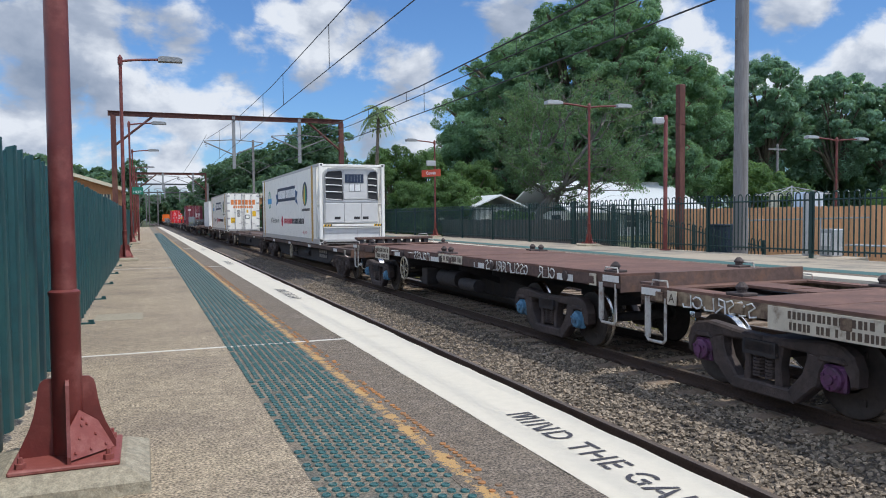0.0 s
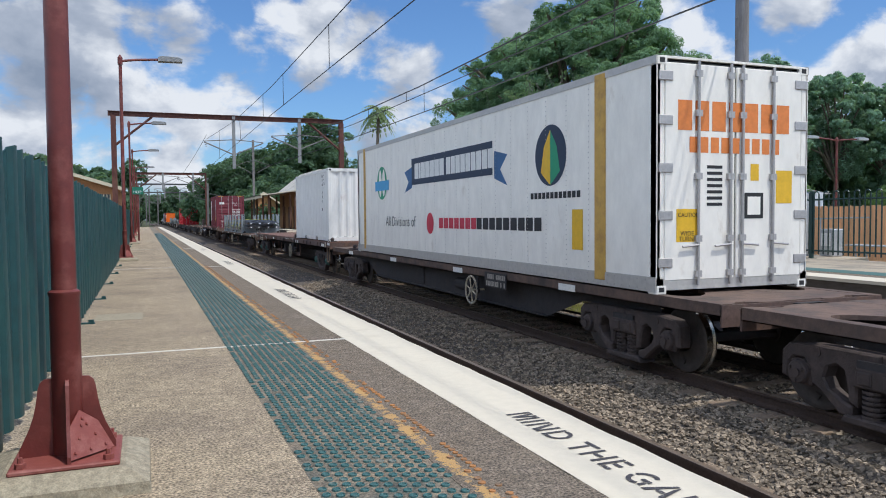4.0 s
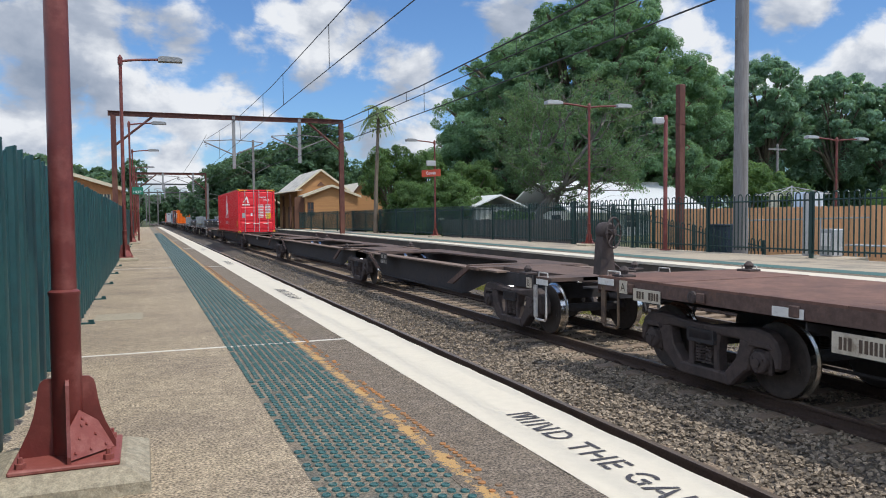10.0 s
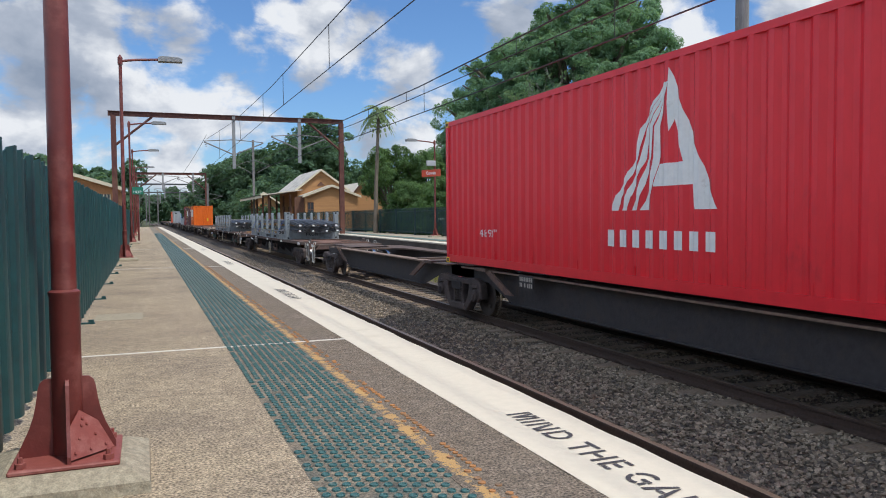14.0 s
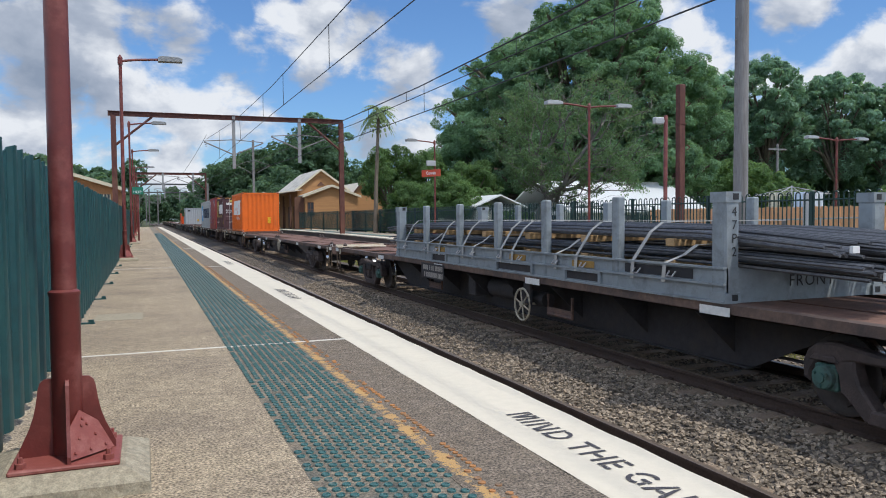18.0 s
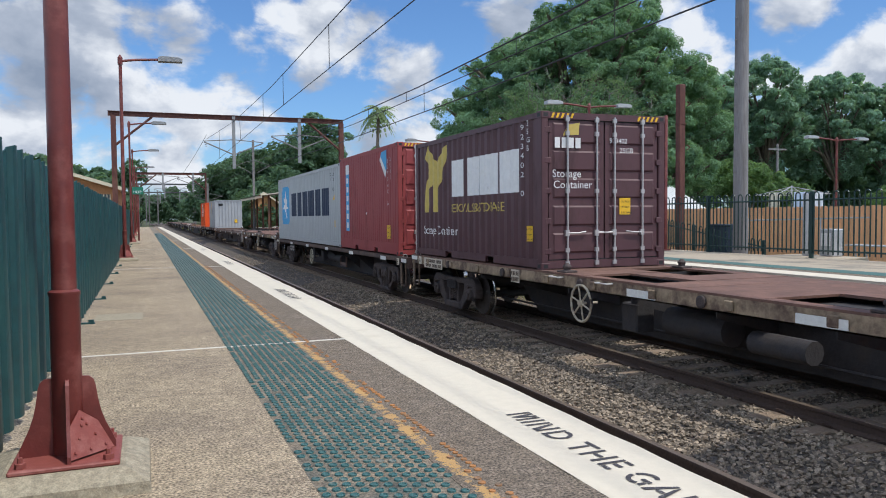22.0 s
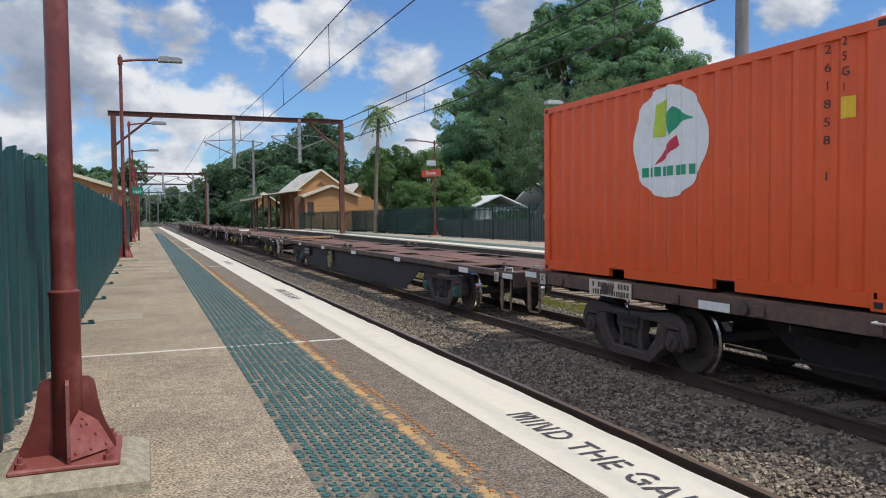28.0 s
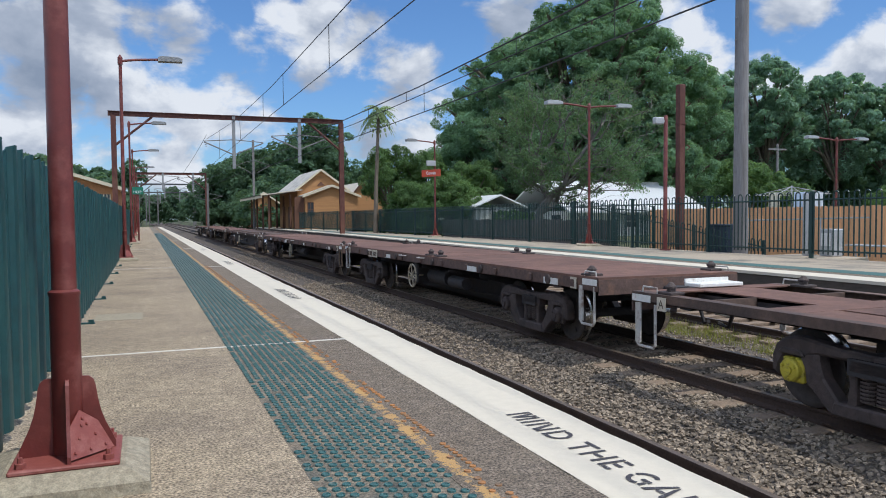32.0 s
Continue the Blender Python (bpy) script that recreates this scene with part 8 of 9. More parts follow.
# ---- opposite platform: bow-top fence, lamps, masts ----
bow = Geo()
pts = [(0, -0.08, 0.12), (0, -0.08, 1.78)] + [(0, -0.08 * math.cos(a), 1.78 + 0.085 * math.sin(a)) for a in (0.5, 1.05, 1.57, 2.09, 2.64)] + [(0, 0.08, 1.78), (0, 0.08, 0.12)]
bow.tube(pts, 0.0205, 5)
BOW = bow.mesh("bow", BOW_GREEN)


def bow_fence(name, x0, y0, x1, y1, z0, z1, label, post_gap=2.45):
    ob = thing(name, (x0, y0, z0), label, "fence")
    d = Vector((x1 - x0, y1 - y0, z1 - z0))
    flat = math.hypot(d.x, d.y)
    rz = math.atan2(d.y, d.x) - math.pi / 2
    k = int(flat / 0.32)
    for i in range(k):
        t = (i + 0.5) / k
        b = part("bow", BOW, None, ob, at=(d.x * t, d.y * t, d.z * t))
        b.rotation_euler.z = rz
    for z in (0.22, 1.64):
        g = Geo()
        g.tube([(0, 0, z), (d.x, d.y, d.z + z)], 0.024, 4)
        part("rail", g, BOW_GREEN, ob)
    m = max(1, round(flat / post_gap))
    for i in range(m + 1):
        g = Geo()
        g.cbox(-0.05, 0.05, -0.05, 0.05, -0.1, 1.88, 0.008)
        g.box(-0.1, 0.1, -0.1, 0.1, 0.0, 0.012)
        part("post", g, BOW_GREEN, ob, at=(d.x * i / m, d.y * i / m, d.z * i / m))
    return ob


bow_fence("bow_top_fence", 17.45, 7.53, 17.45, 66.05, 0.0, 0.0, "dark green bow-top steel fence along the platform", 4.18)
bow_fence("bow_top_fence", 17.45, 66.2, 15.9, 83.0, 0.0, 0.0, "dark green bow-top steel fence before the station building", 4.1)
bow_fence("bow_top_fence", 19.2, 19.4, 19.2, 29.8, -1.5, 0.0, "dark green bow-top fence beside the sloping path", 3.1)

bow_fence("bow_top_fence", 17.6, 28.9, 21.6, 28.4, 0.0, -0.22, "dark green bow-top return fence at the head of the ramp", 2.0)
platform_lamp(17.0, 26.6, 5.75, ((-1, 1.35), (1, 1.35)), "dark red twin-arm lamp post on the far platform")
platform_lamp(16.6, 43.2, 5.85, ((-1, 1.2),), "dark red lamp post with an orange name board")
lamp3 = platform_lamp(32.6, 28.2, 5.2, ((-1, 1.4), (1, 1.4)), "dark red twin-arm lamp post behind the fences", footing=False)
lamp3.location.z = -0.2
SIGN_ORANGE = shade("sign_orange", (0.62, 0.08, 0.03), 0.06, 10, 0.5)
sb = thing("station_sign", (16.35, 43.2, 3.92), "orange station name board with white lettering", "sign")
g = Geo()
g.cbox(-0.03, 0.03, -0.75, 0.75, -0.21, 0.21, 0.01)
part("board", g, SIGN_ORANGE, sb)
t = part("lettering", letters("Cowan", 0.27, WHITE_DECAL, bold=0.006), None, sb)
t.matrix_basis = pose(-0.036, 0.37, -0.08, 90, 0, -90)
g = Geo()
g.box(0.03, 0.2, -0.03, 0.03, -0.05, 0.05)
part("bracket", g, RED_PAINT, sb)
sb.rotation_euler.z = radians(28)
g = Geo()
g.cbox(-0.3, 0.3, -0.06, 0.06, 0, 0.32, 0.02)
g.box(-0.22, 0.22, -0.065, -0.06, 0.06, 0.26)
solid("platform_speaker_box", g, LIGHT_GREY, "white information box on the lamp post", "information box", at=(16.3, 43.05, 4.35))

post = thing("camera_post", (17.1, 21.85, 0), "dark red steel post with a small floodlight", "post")
g = Geo()
g.lathe([(0.2, 0.0), (0.2, 0.04), (0.07, 0.05), (0.07, 4.7), (0.05, 4.74)], 12)
part("pole", g, RED_PAINT, post, smooth=True)
g = Geo()
g.cbox(-0.5, -0.12, -0.1, 0.1, 4.42, 4.66, 0.03)
g.box(-0.12, 0, -0.03, 0.03, 4.5, 4.58)
part("floodlight", g, LIGHT_GREY, post, "pale grey floodlight")

GREY_POLE = shade("weathered_pole_grey", (0.22, 0.21, 0.21), 0.18, 9, 0.8, bump=0.4, stretch=(3, 3, 0.25), stain=(0.13, 0.12, 0.115), stain_scale=1.5)
g = Geo()
g.tube([(0, 0, -0.3), (0, 0, 6), (0.02, 0, 13)], 0.235, 16, 0, 0.19)
for i in range(14):
    g.box(-0.27, -0.22, -0.02, 0.02, 2.6 + i * 0.7, 2.64 + i * 0.7)
solid("power_pole", g, GREY_POLE, "tall weathered grey timber power pole", "power pole", at=(17.95, 19.15, 0), smooth=True)
g = Geo()
g.cbox(-0.15, 0.15, -0.15, 0.15, -0.3, 6.95, 0.02)
g.box(-0.165, 0.165, -0.165, 0.165, 5.2, 5.26)
g.tube([(0.2, -0.2, 6.2), (0.32, -0.25, 6.1), (0.2, -0.2, 6.0)], 0.03, 6)
g.tube([(0.2, -0.2, 4.3), (0.32, -0.25, 4.2), (0.2, -0.2, 4.1)], 0.03, 6)
RUST_RED = shade("rusty_red_steel", (0.10, 0.032, 0.024), 0.25, 8, 0.7, bump=0.2, stain=(0.16, 0.07, 0.045), stain_scale=2.0, stretch=(1, 1, 0.3))
solid("red_mast", g, RUST_RED, "square dark red steel mast behind the fence", "mast", at=(22.0, 27.1, 0))

# ramp that leads down behind the platform, and a raised slab for the cabinet
g = Geo()
g.prism([(19.2, -1.7), (30.0, -1.7), (30.0, -0.02), (29.8, -0.02), (19.2, -1.56)], 17.73, 19.35, "x")
solid("ramp", g, FAR_SLAB, "concrete ramp down from the far platform", "ramp", kind="structure")
g = Geo()
g.cbox(17.74, 19.1, 15.4, 17.8, -1.6, -0.004, 0.02)
solid("cabinet_slab", g, FAR_SLAB, "raised concrete slab behind the fence", "slab", kind="structure")
# galvanised pipe rails before the tan fence
for pts in ([(20.6, 21.6, 1.02), (20.6, 16.6, 1.12)], [(20.6, 21.6, -0.5), (20.6, 21.6, 1.1)], [(20.6, 18.4, -0.5), (20.6, 18.4, 1.12)]):
    g = Geo()
    g.tube(pts, 0.022, 8)
    solid("pipe_rail", g, LIGHT_GREY, "thin galvanised pipe rail before the tan fence", "rail", "pipe rails", smooth=True)
seat = thing("slatted_bench", (21.4, 16.4, -0.5), "pale galvanised slatted bench before the tan fence", "bench")
for x in (-0.22, 0.0, 0.22):
    g = Geo()
    g.cbox(x - 0.08, x + 0.08, -1.5, 1.5, 0.70, 0.74, 0.008)
    part("slat", g, LIGHT_GREY, seat)
for y in (-1.2, 0.0, 1.2):
    g = Geo()
    g.tube([(-0.28, y - 0.15, 0.0), (-0.2, y, 0.70), (0.2, y, 0.70), (0.28, y - 0.15, 0.0)], 0.025, 6)
    part("leg", g, LIGHT_GREY, seat)

BIN_BLUE = shade("bin_navy", (0.012, 0.022, 0.045), 0.2, 8, 0.5)
# litter bin
g = Geo()
g.cbox(-0.35, 0.35, -0.5, 0.5, 0.0, 1.28, 0.04)
g.cbox(-0.38, 0.38, -0.53, 0.53, 1.28, 1.36, 0.03)
solid("wheelie_bin", g, BIN_BLUE, "dark navy rubbish bin before the tan fence", "bin", at=(21.5, 23.85, -0.5))
# galvanised cabinet by the gate
cab = thing("signal_cabinet", (18.75, 16.35, 0.0), "pale grey signal cabinet with papers", "cabinet")
g = Geo()
g.cbox(-0.22, 0.22, -0.22, 0.22, 0.0, 0.80, 0.02)
part("body", g, LIGHT_GREY, cab)
g = Geo()
g.box(-0.235, -0.22, -0.16, 0.16, 0.3, 0.68)
part("door", g, WHITE_DECAL, cab, "white cabinet door")
g = Geo()
g.tube([(0, 0, 0), (0, 0, 1.85)], 0.1, 12)
solid("steel_bollard", g, LIGHT_GREY, "tall bright galvanised steel post", "post", at=(18.4, 16.95, 0), smooth=True)

# tan paling fence of the yard behind
TAN = shade("tan_palings", (0.74, 0.40, 0.195), 0.12, 7, 0.8, bump=0.2, stretch=(1, 6, 0.4), per_object=0.13)
tf = thing("paling_fence", (24.0, 0, -0.46), "tan timber paling fence", "fence")
pl = Geo()
pl.cbox(-0.012, 0.012, 0.0, 0.140, 0.0, 1.98, 0.004)
PAL = pl.mesh("paling", TAN)
rnd = random.Random(21)
y = 9.0
while y < 31.8:
    part("paling", PAL, None, tf, at=(rnd.uniform(-0.006, 0.006), y, rnd.uniform(-0.02, 0.02)))
    y += 0.15
g = Geo()
for z in (0.4, 1.5):
    g.box(0.014, 0.06, 9, 31.8, z, z + 0.09)
part("rail", g, TAN, tf)

# rotary clothes line with washing
hoist = thing("clothes_hoist", (28.8, 27.4, -0.3), "grey rotary clothes line with washing", "clothes line")
g = Geo()
g.tube([(0, 0, 0), (0, 0, 2.9)], 0.03, 8)
part("mast", g, LIGHT_GREY, hoist)
for k in range(4):
    a = k * math.pi / 2 + 0.4
    g = Geo()
    g.tube([(0, 0, 2.85), (1.75 * math.cos(a), 1.75 * math.sin(a), 2.45)], 0.018, 6)
    part("arm", g, LIGHT_GREY, hoist)
for rr in (0.8, 1.25, 1.7):
    g = Geo()
    ring = [(rr * math.cos(k * math.pi / 2 + 0.4), rr * math.sin(k * math.pi / 2 + 0.4), 2.85 - 0.4 * rr / 1.75) for k in range(5)]
    g.tube(ring, 0.006, 4, caps=False)
    part("line", g, LIGHT_GREY, hoist)
for i, (col, x, y, w) in enumerate((((0.36, 0.45, 0.58), -0.5, -1.05, 0.9), ((0.45, 0.44, 0.36), -1.25, -0.2, 0.7), ((0.62, 0.65, 0.7), 0.7, -0.9, 0.8))):
    g = Geo()
    vs = []
    for j in range(9):
        t = j / 8 - 0.5
        vs += [(x + t * w, y + 0.04 * math.sin(j * 1.7), 2.55), (x + t * w, y + 0.06 * math.sin(j * 1.7 + 0.6), 1.75)]
    g.add(vs + [(a, b + 0.006, c) for a, b, c in vs], [(2 * j, 2 * j + 1, 2 * j + 3, 2 * j + 2) for j in range(8)] + [(18 + 2 * j, 18 + 2 * j + 2, 18 + 2 * j + 3, 18 + 2 * j + 1) for j in range(8)])
    solid("washing", g, shade("cloth", col, 0.06, 12, 0.9), "pegged washing on the clothes line", "washing", at=(28.8, 27.4, -0.3))

# ---- gantries and wires ----
def gantry(y, xl, xr, z, size, label, hangers=(), brace=True, wood=RED_PAINT, base=(0.0, 0.0)):
    ob = thing("catenary_gantry", (0, y, 0), label, "gantry", "overhead line gantries")
    for x, zb in ((xl, base[0]), (xr, base[1])):
        g = Geo()
        s = size * 0.5
        g.box(x - s, x + s, -s, -s + 0.03, zb - 0.3, z)
        g.box(x - s, x + s, s - 0.03, s, zb - 0.3, z)
        g.box(x - 0.02, x + 0.02, -s + 0.03, s - 0.03, zb - 0.3, z)
        part("mast", g, wood, ob)
    g = Geo()
    s = size * 0.45
    g.box(xl - size, xr + size * 0.5, -s, s, z, z + 0.03)
    g.box(xl - size, xr + size * 0.5, -0.02, 0.02, z + 0.03, z + 0.3)
    g.box(xl - size, xr + size * 0.5, -s, s, z + 0.3, z + 0.33)
    part("beam", g, wood, ob)
    if brace:
        for x, s in ((xl, 1), (xr, -1)):
            g = Geo()
            g.tube([(x, 0, z - 2.1), (x + s * 2.5, 0, z)], 0.09, 6)
            part("brace", g, wood, ob)
    for x, zb in hangers:
        h = Geo()
        h.box(x - 0.11, x + 0.11, -0.11, 0.11, zb, z + 0.35)
        hg = part("hanger", h, HANGER_GREY, ob, "galvanised hanger post")
        for s in (-1, 1):
            g = Geo()
            g.tube([(x, 0, zb + 1.0), (x + s * 2.1, 0, zb + 1.9)], 0.05, 6)
            g.tube([(x, 0, zb + 2.1), (x + s * 2.1, 0, zb + 1.95)], 0.035, 6)
            for j in range(4):
                g.lathe([(0.05, -0.015), (0.09, 0.0), (0.05, 0.015)], 8, origin=(x + s * 1.95, 0, zb + 1.95 - j * 0.12))
            part("cantilever", g, GREY_POLE, hg, "grey cantilever with insulators")
    return ob


gantry(57, -1.85, 14.2, 8.42, 0.34, "dark red steel gantry over the tracks", ((6.2, 4.9), (11.0, 5.4)), wood=RUST_RED)
STEEL_GREY = shade("aged_steel", (0.15, 0.145, 0.14), 0.15, 8, 0.7)
gantry(112, -0.9, 8.2, 7.4, 0.2, "distant steel gantry over the tracks", ((2.5, 5.2), (6.5, 5.0)), wood=RUST_RED)
gantry(165, -1.0, 13.5, 8.2, 0.3, "distant steel gantry over the tracks", ((4.0, 5.5), (9.0, 5.5)), wood=STEEL_GREY)
gantry(215, -1.5, 14.5, 8.2, 0.3, "distant steel gantry over the tracks", ((4.0, 5.5), (9.0, 5.5)), wood=STEEL_GREY)
for x, y, h in ((13.6, 102.5, 11.9), (15.5, 130.0, 10.0), (9.2, 122.0, 7.0), (17.5, 140.0, 9.0), (11.8, 152.0, 8.5), (1.0, 172.0, 8.0), (10.2, 176.0, 8.4), (3.0, 190.0, 8.2), (12.0, 200.0, 8.6), (0.5, 205.0, 8.0)):
    m = thing("line_mast", (x, y, -0.3), "grey steel overhead line mast", "mast", "overhead line masts")
    g = Geo()
    g.box(-0.14, 0.14, -0.14, 0.14, 0, h)
    part("pole", g, STEEL_GREY, m)
    for s in (-1, 1):
        g = Geo()
        g.tube([(0, 0, h * 0.62), (s * 2.2, 0, h * 0.72)], 0.04, 6)
        g.tube([(0, 0, h * 0.78), (s * 2.2, 0, h * 0.72)], 0.03, 6)
        part("cantilever", g, STEEL_GREY, m)

WIRE = shade("copper_wire", (0.035, 0.035, 0.035), 0.1, 10, 0.6)


def wire(name, pts, r, label):
    g = Geo()
    g.tube(pts, r, 5)
    return solid(name, g, WIRE, label, "overhead wire", "overhead wires")


def sag(x0, y0, z0, x1, y1, z1, s, n=16):
    return [(x0 + (x1 - x0) * i / n, y0 + (y1 - y0) * i / n, z0 + (z1 - z0) * i / n - s * 4 * (i / n) * (1 - i / n)) for i in range(n + 1)]


def droppers(top, bottom, ys):
    for y in ys:
        def along(path):
            for (x0, y0, z0), (x1, y1, z1) in zip(path, path[1:]):
                if y0 <= y <= y1:
                    k = (y - y0) / (y1 - y0)
                    return (x0 + (x1 - x0) * k, y, z0 + (z1 - z0) * k)
        g = Geo()
        g.tube([along(top), along(bottom)], 0.008, 4)
        solid("dropper", g, WIRE, "thin wire dropper between overhead wires", "dropper", "droppers")


m1 = [(3.8, -6, 5.78), (3.8, 5, 5.56), (3.8, 14.3, 5.44), (3.8, 24, 5.38), (3.85, 35, 5.62), (4.3, 57, 7.0)]
c1 = [(3.8, -6, 4.42), (3.8, 25, 4.52), (4.1, 57, 4.7)]
m2 = [(7.2, -6, 5.4), (7.2, 5, 5.12), (7.2, 13, 4.92), (7.2, 20, 4.88), (7.2, 29, 5.0), (6.9, 57, 5.9)]
a2 = [(7.2, -6, 4.62), (7.2, 12, 4.59), (7.2, 27, 4.67), (6.9, 57, 5.2)]
c2 = [(7.2, -6, 4.18), (7.2, 17.5, 4.12), (7.2, 30, 4.2), (6.8, 57, 4.5)]
wire("messenger_wire", m1, 0.011, "black overhead messenger wire")
wire("contact_wire", c1, 0.010, "black overhead contact wire")
wire("messenger_wire", m2, 0.017, "black overhead messenger wire")
wire("auxiliary_wire", a2, 0.012, "black auxiliary overhead wire")
wire("contact_wire", c2, 0.014, "black overhead contact wire")
droppers(m1, c1, (16.2, 22.0, 26.0, 33.0, 44.0))
droppers(m2, a2, (14.0, 21.0, 25.0, 32.0))
droppers(m2, c2, (10.5, 19.5, 24.0))
for x, z in ((4.3, 7.3), (6.6, 5.6)):
    wire("messenger_wire", sag(x, 57, z, x - 0.6, 112, 6.2, 0.5), 0.015, "black overhead messenger wire")
    wire("contact_wire", sag(x, 57, 4.6, x - 0.6, 112, 4.6, 0.02), 0.012, "black overhead contact wire")
wire("feeder_wire", sag(19.5, 10, 5.6, 60, 40, 6.0, 0.6), 0.012, "thin far overhead cable")

# help point by the lamp posts
hp = thing("help_point", (-0.33, 48.0, 0.0), "green help point sign on a dark post", "help point")
g = Geo()
g.tube([(0, 0, 0), (0, 0, 3.2)], 0.05, 8)
part("post", g, RED_PAINT, hp)
g = Geo()
g.cbox(-0.3, 0.3, -0.10, -0.05, 2.72, 3.16, 0.01)
board = part("board", g, shade("help_green", (0.01, 0.16, 0.10), 0.1, 8, 0.5), hp, "green sign board")
t = part("lettering", letters("HELP", 0.2, WHITE_DECAL), None, board)
t.matrix_basis = pose(-0.25, -0.104, 2.80, 90, 0, 0)

# street power pole beyond the yards
up = thing("utility_pole", (46.8, 46.0, -0.3), "thin grey timber street pole with crossarms", "power pole")
g = Geo()
g.tube([(0, 0, 0), (0, 0, 7.1)], 0.13, 8, 0, 0.09)
part("pole", g, GREY_POLE, up, smooth=True)
for z, w in ((6.6, 0.9), (4.4, 0.7)):
    g = Geo()
    g.box(-w, w, -0.06, 0.06, z, z + 0.12)
    part("crossarm", g, GREY_POLE, up)


# ---- buildings ----
BOARD = shade("ochre_weatherboard", (0.42, 0.215, 0.085), 0.1, 5, 0.75, bump=0.15, stretch=(0.3, 0.3, 4), per_object=0.06)
CREAM = shade("cream_trim", (0.62, 0.55, 0.40), 0.06, 6, 0.7)
ROOF_GREY = shade("grey_roof_metal", (0.46, 0.44, 0.39), 0.1, 5, 0.85, stain=(0.24, 0.22, 0.2), stain_scale=0.7)
ROOF_CREAM = shade("cream_roof_metal", (0.60, 0.55, 0.45), 0.08, 5, 0.6)
BROWN_TRIM = shade("brown_trim", (0.13, 0.06, 0.035), 0.15, 8, 0.7)
WINDOW_GLASS = glass_shade("dark_window_glass")
WHITE_WALL = shade("white_wall_boards", (0.62, 0.62, 0.58), 0.06, 4, 0.75, stretch=(0.3, 0.3, 4))
WHITE_ROOF = shade("white_roof_sheet", (0.66, 0.68, 0.68), 0.06, 4, 0.55, bump=0.1)


def gable_block(ob, x0, x1, y0, y1, zb, eave, ridge_x, ridge, wall, roof, trim=None, over=0.35, boards=True):
    """A block with its gable towards the camera and its ridge along the track."""
    g = Geo()
    g.prism([(x0, zb), (x1, zb), (x1, eave), (ridge_x, ridge), (x0, eave)], y0, y1, "y")
    body = part("wall", g, wall, ob)
    if boards:
        z = zb + 0.05
        while z < ridge - 0.25:
            if z < eave:
                a, b = x0, x1
            else:
                k = (z - eave) / (ridge - eave)
                a, b = x0 + (ridge_x - x0) * k, x1 + (ridge_x - x1) * k
            g = Geo()
            g.prism([(y0 - 0.03, z), (y0 - 0.004, z + 0.185), (y0, z + 0.185), (y0, z)], a + 0.05, b - 0.05, "x")
            part("weatherboard", g, wall, body)
            z += 0.2
    for s, xe in ((-1, x0), (1, x1)):
        dx, dz = xe - ridge_x, eave - ridge
        k = 1 + over / abs(dx)
        ex, ez = ridge_x + dx * k, ridge + dz * k
        g = Geo()
        g.prism([(ridge_x, ridge + 0.03), (ridge_x, ridge + 0.11), (ex, ez + 0.11), (ex, ez + 0.03)], y0 - over, y1 + over, "y")
        part("roof", g, roof, ob)
        g = Geo()
        g.prism([(ridge_x, ridge - 0.14), (ridge_x, ridge + 0.12), (ex, ez + 0.12), (ex, ez - 0.14)], y0 - over - 0.05, y0 - over, "y")
        part("barge_board", g, trim or CREAM, ob)
    return body


def window(parent, x, y, z, w, h, frame_mat):
    g = Geo()
    for a, b, c, d in ((-w / 2, -w / 2 + 0.07, 0, h), (w / 2 - 0.07, w / 2, 0, h), (-w / 2, w / 2, 0, 0.07), (-w / 2, w / 2, h - 0.07, h), (-0.03, 0.03, 0, h), (-w / 2, w / 2, h / 2 - 0.03, h / 2 + 0.03)):
        g.box(x + a, x + b, y - 0.08, y - 0.032, z + c, z + d)
    f = part("window", g, frame_mat, parent)
    g = Geo()
    g.box(x - w / 2 + 0.05, x + w / 2 - 0.05, y - 0.05, y - 0.035, z + 0.05, z + h - 0.05)
    part("pane", g, WINDOW_GLASS, f)


st = thing("station_building", (0.35, 0, 0), "ochre weatherboard station building with gabled grey roofs", "building")
gable_block(st, 15.9, 21.6, 86.0, 98.0, 0.0, 4.6, 18.6, 6.75, BOARD, ROOF_GREY)
b = gable_block(st, 16.3, 22.3, 83.6, 86.0, 0.0, 3.75, 19.3, 4.85, BOARD, ROOF_GREY)
gable_block(st, 22.3, 27.0, 87.0, 95.0, 0.0, 3.7, 23.6, 5.3, BOARD, ROOF_CREAM, BROWN_TRIM)
window(st, 16.9, 83.6, 1.4, 0.7, 1.6, BROWN_TRIM)
g = Geo()
g.prism([(11.6, 3.75), (16.2, 4.35), (16.2, 4.45), (11.6, 3.85)], 84.5, 104, "y")
part("awning", g, ROOF_CREAM, st, "cream sheet awning")
g = Geo()
g.prism([(11.6, 3.5), (11.7, 3.5), (11.7, 3.85), (11.6, 3.85)], 84.3, 104, "y")
part("fascia", g, CREAM, st)
for y in (85.5, 90, 95, 100):
    for x in (12.6, 15.0):
        g = Geo()
        g.box(x - 0.1, x + 0.1, y - 0.1, y + 0.1, 0, 3.9)
        part("awning_post", g, BROWN_TRIM, st, "dark brown awning post")
for a, b in ((87.2, 88.4), (90.6, 91.8), (94.0, 95.2)):
    g = Geo()
    g.box(15.85, 15.9, a, b, 0.05, 2.6)
    part("door", g, BROWN_TRIM, st, "dark brown door")
# added dark sheet that stands for the shaded alcove beside the front gable
g = Geo()
g.box(15.2, 16.25, 84.0, 84.1, 0.0, 3.6)
part("screen_wall", g, BROWN_TRIM, st, "dark brown sheet in place of the shade in the alcove")
g = Geo()
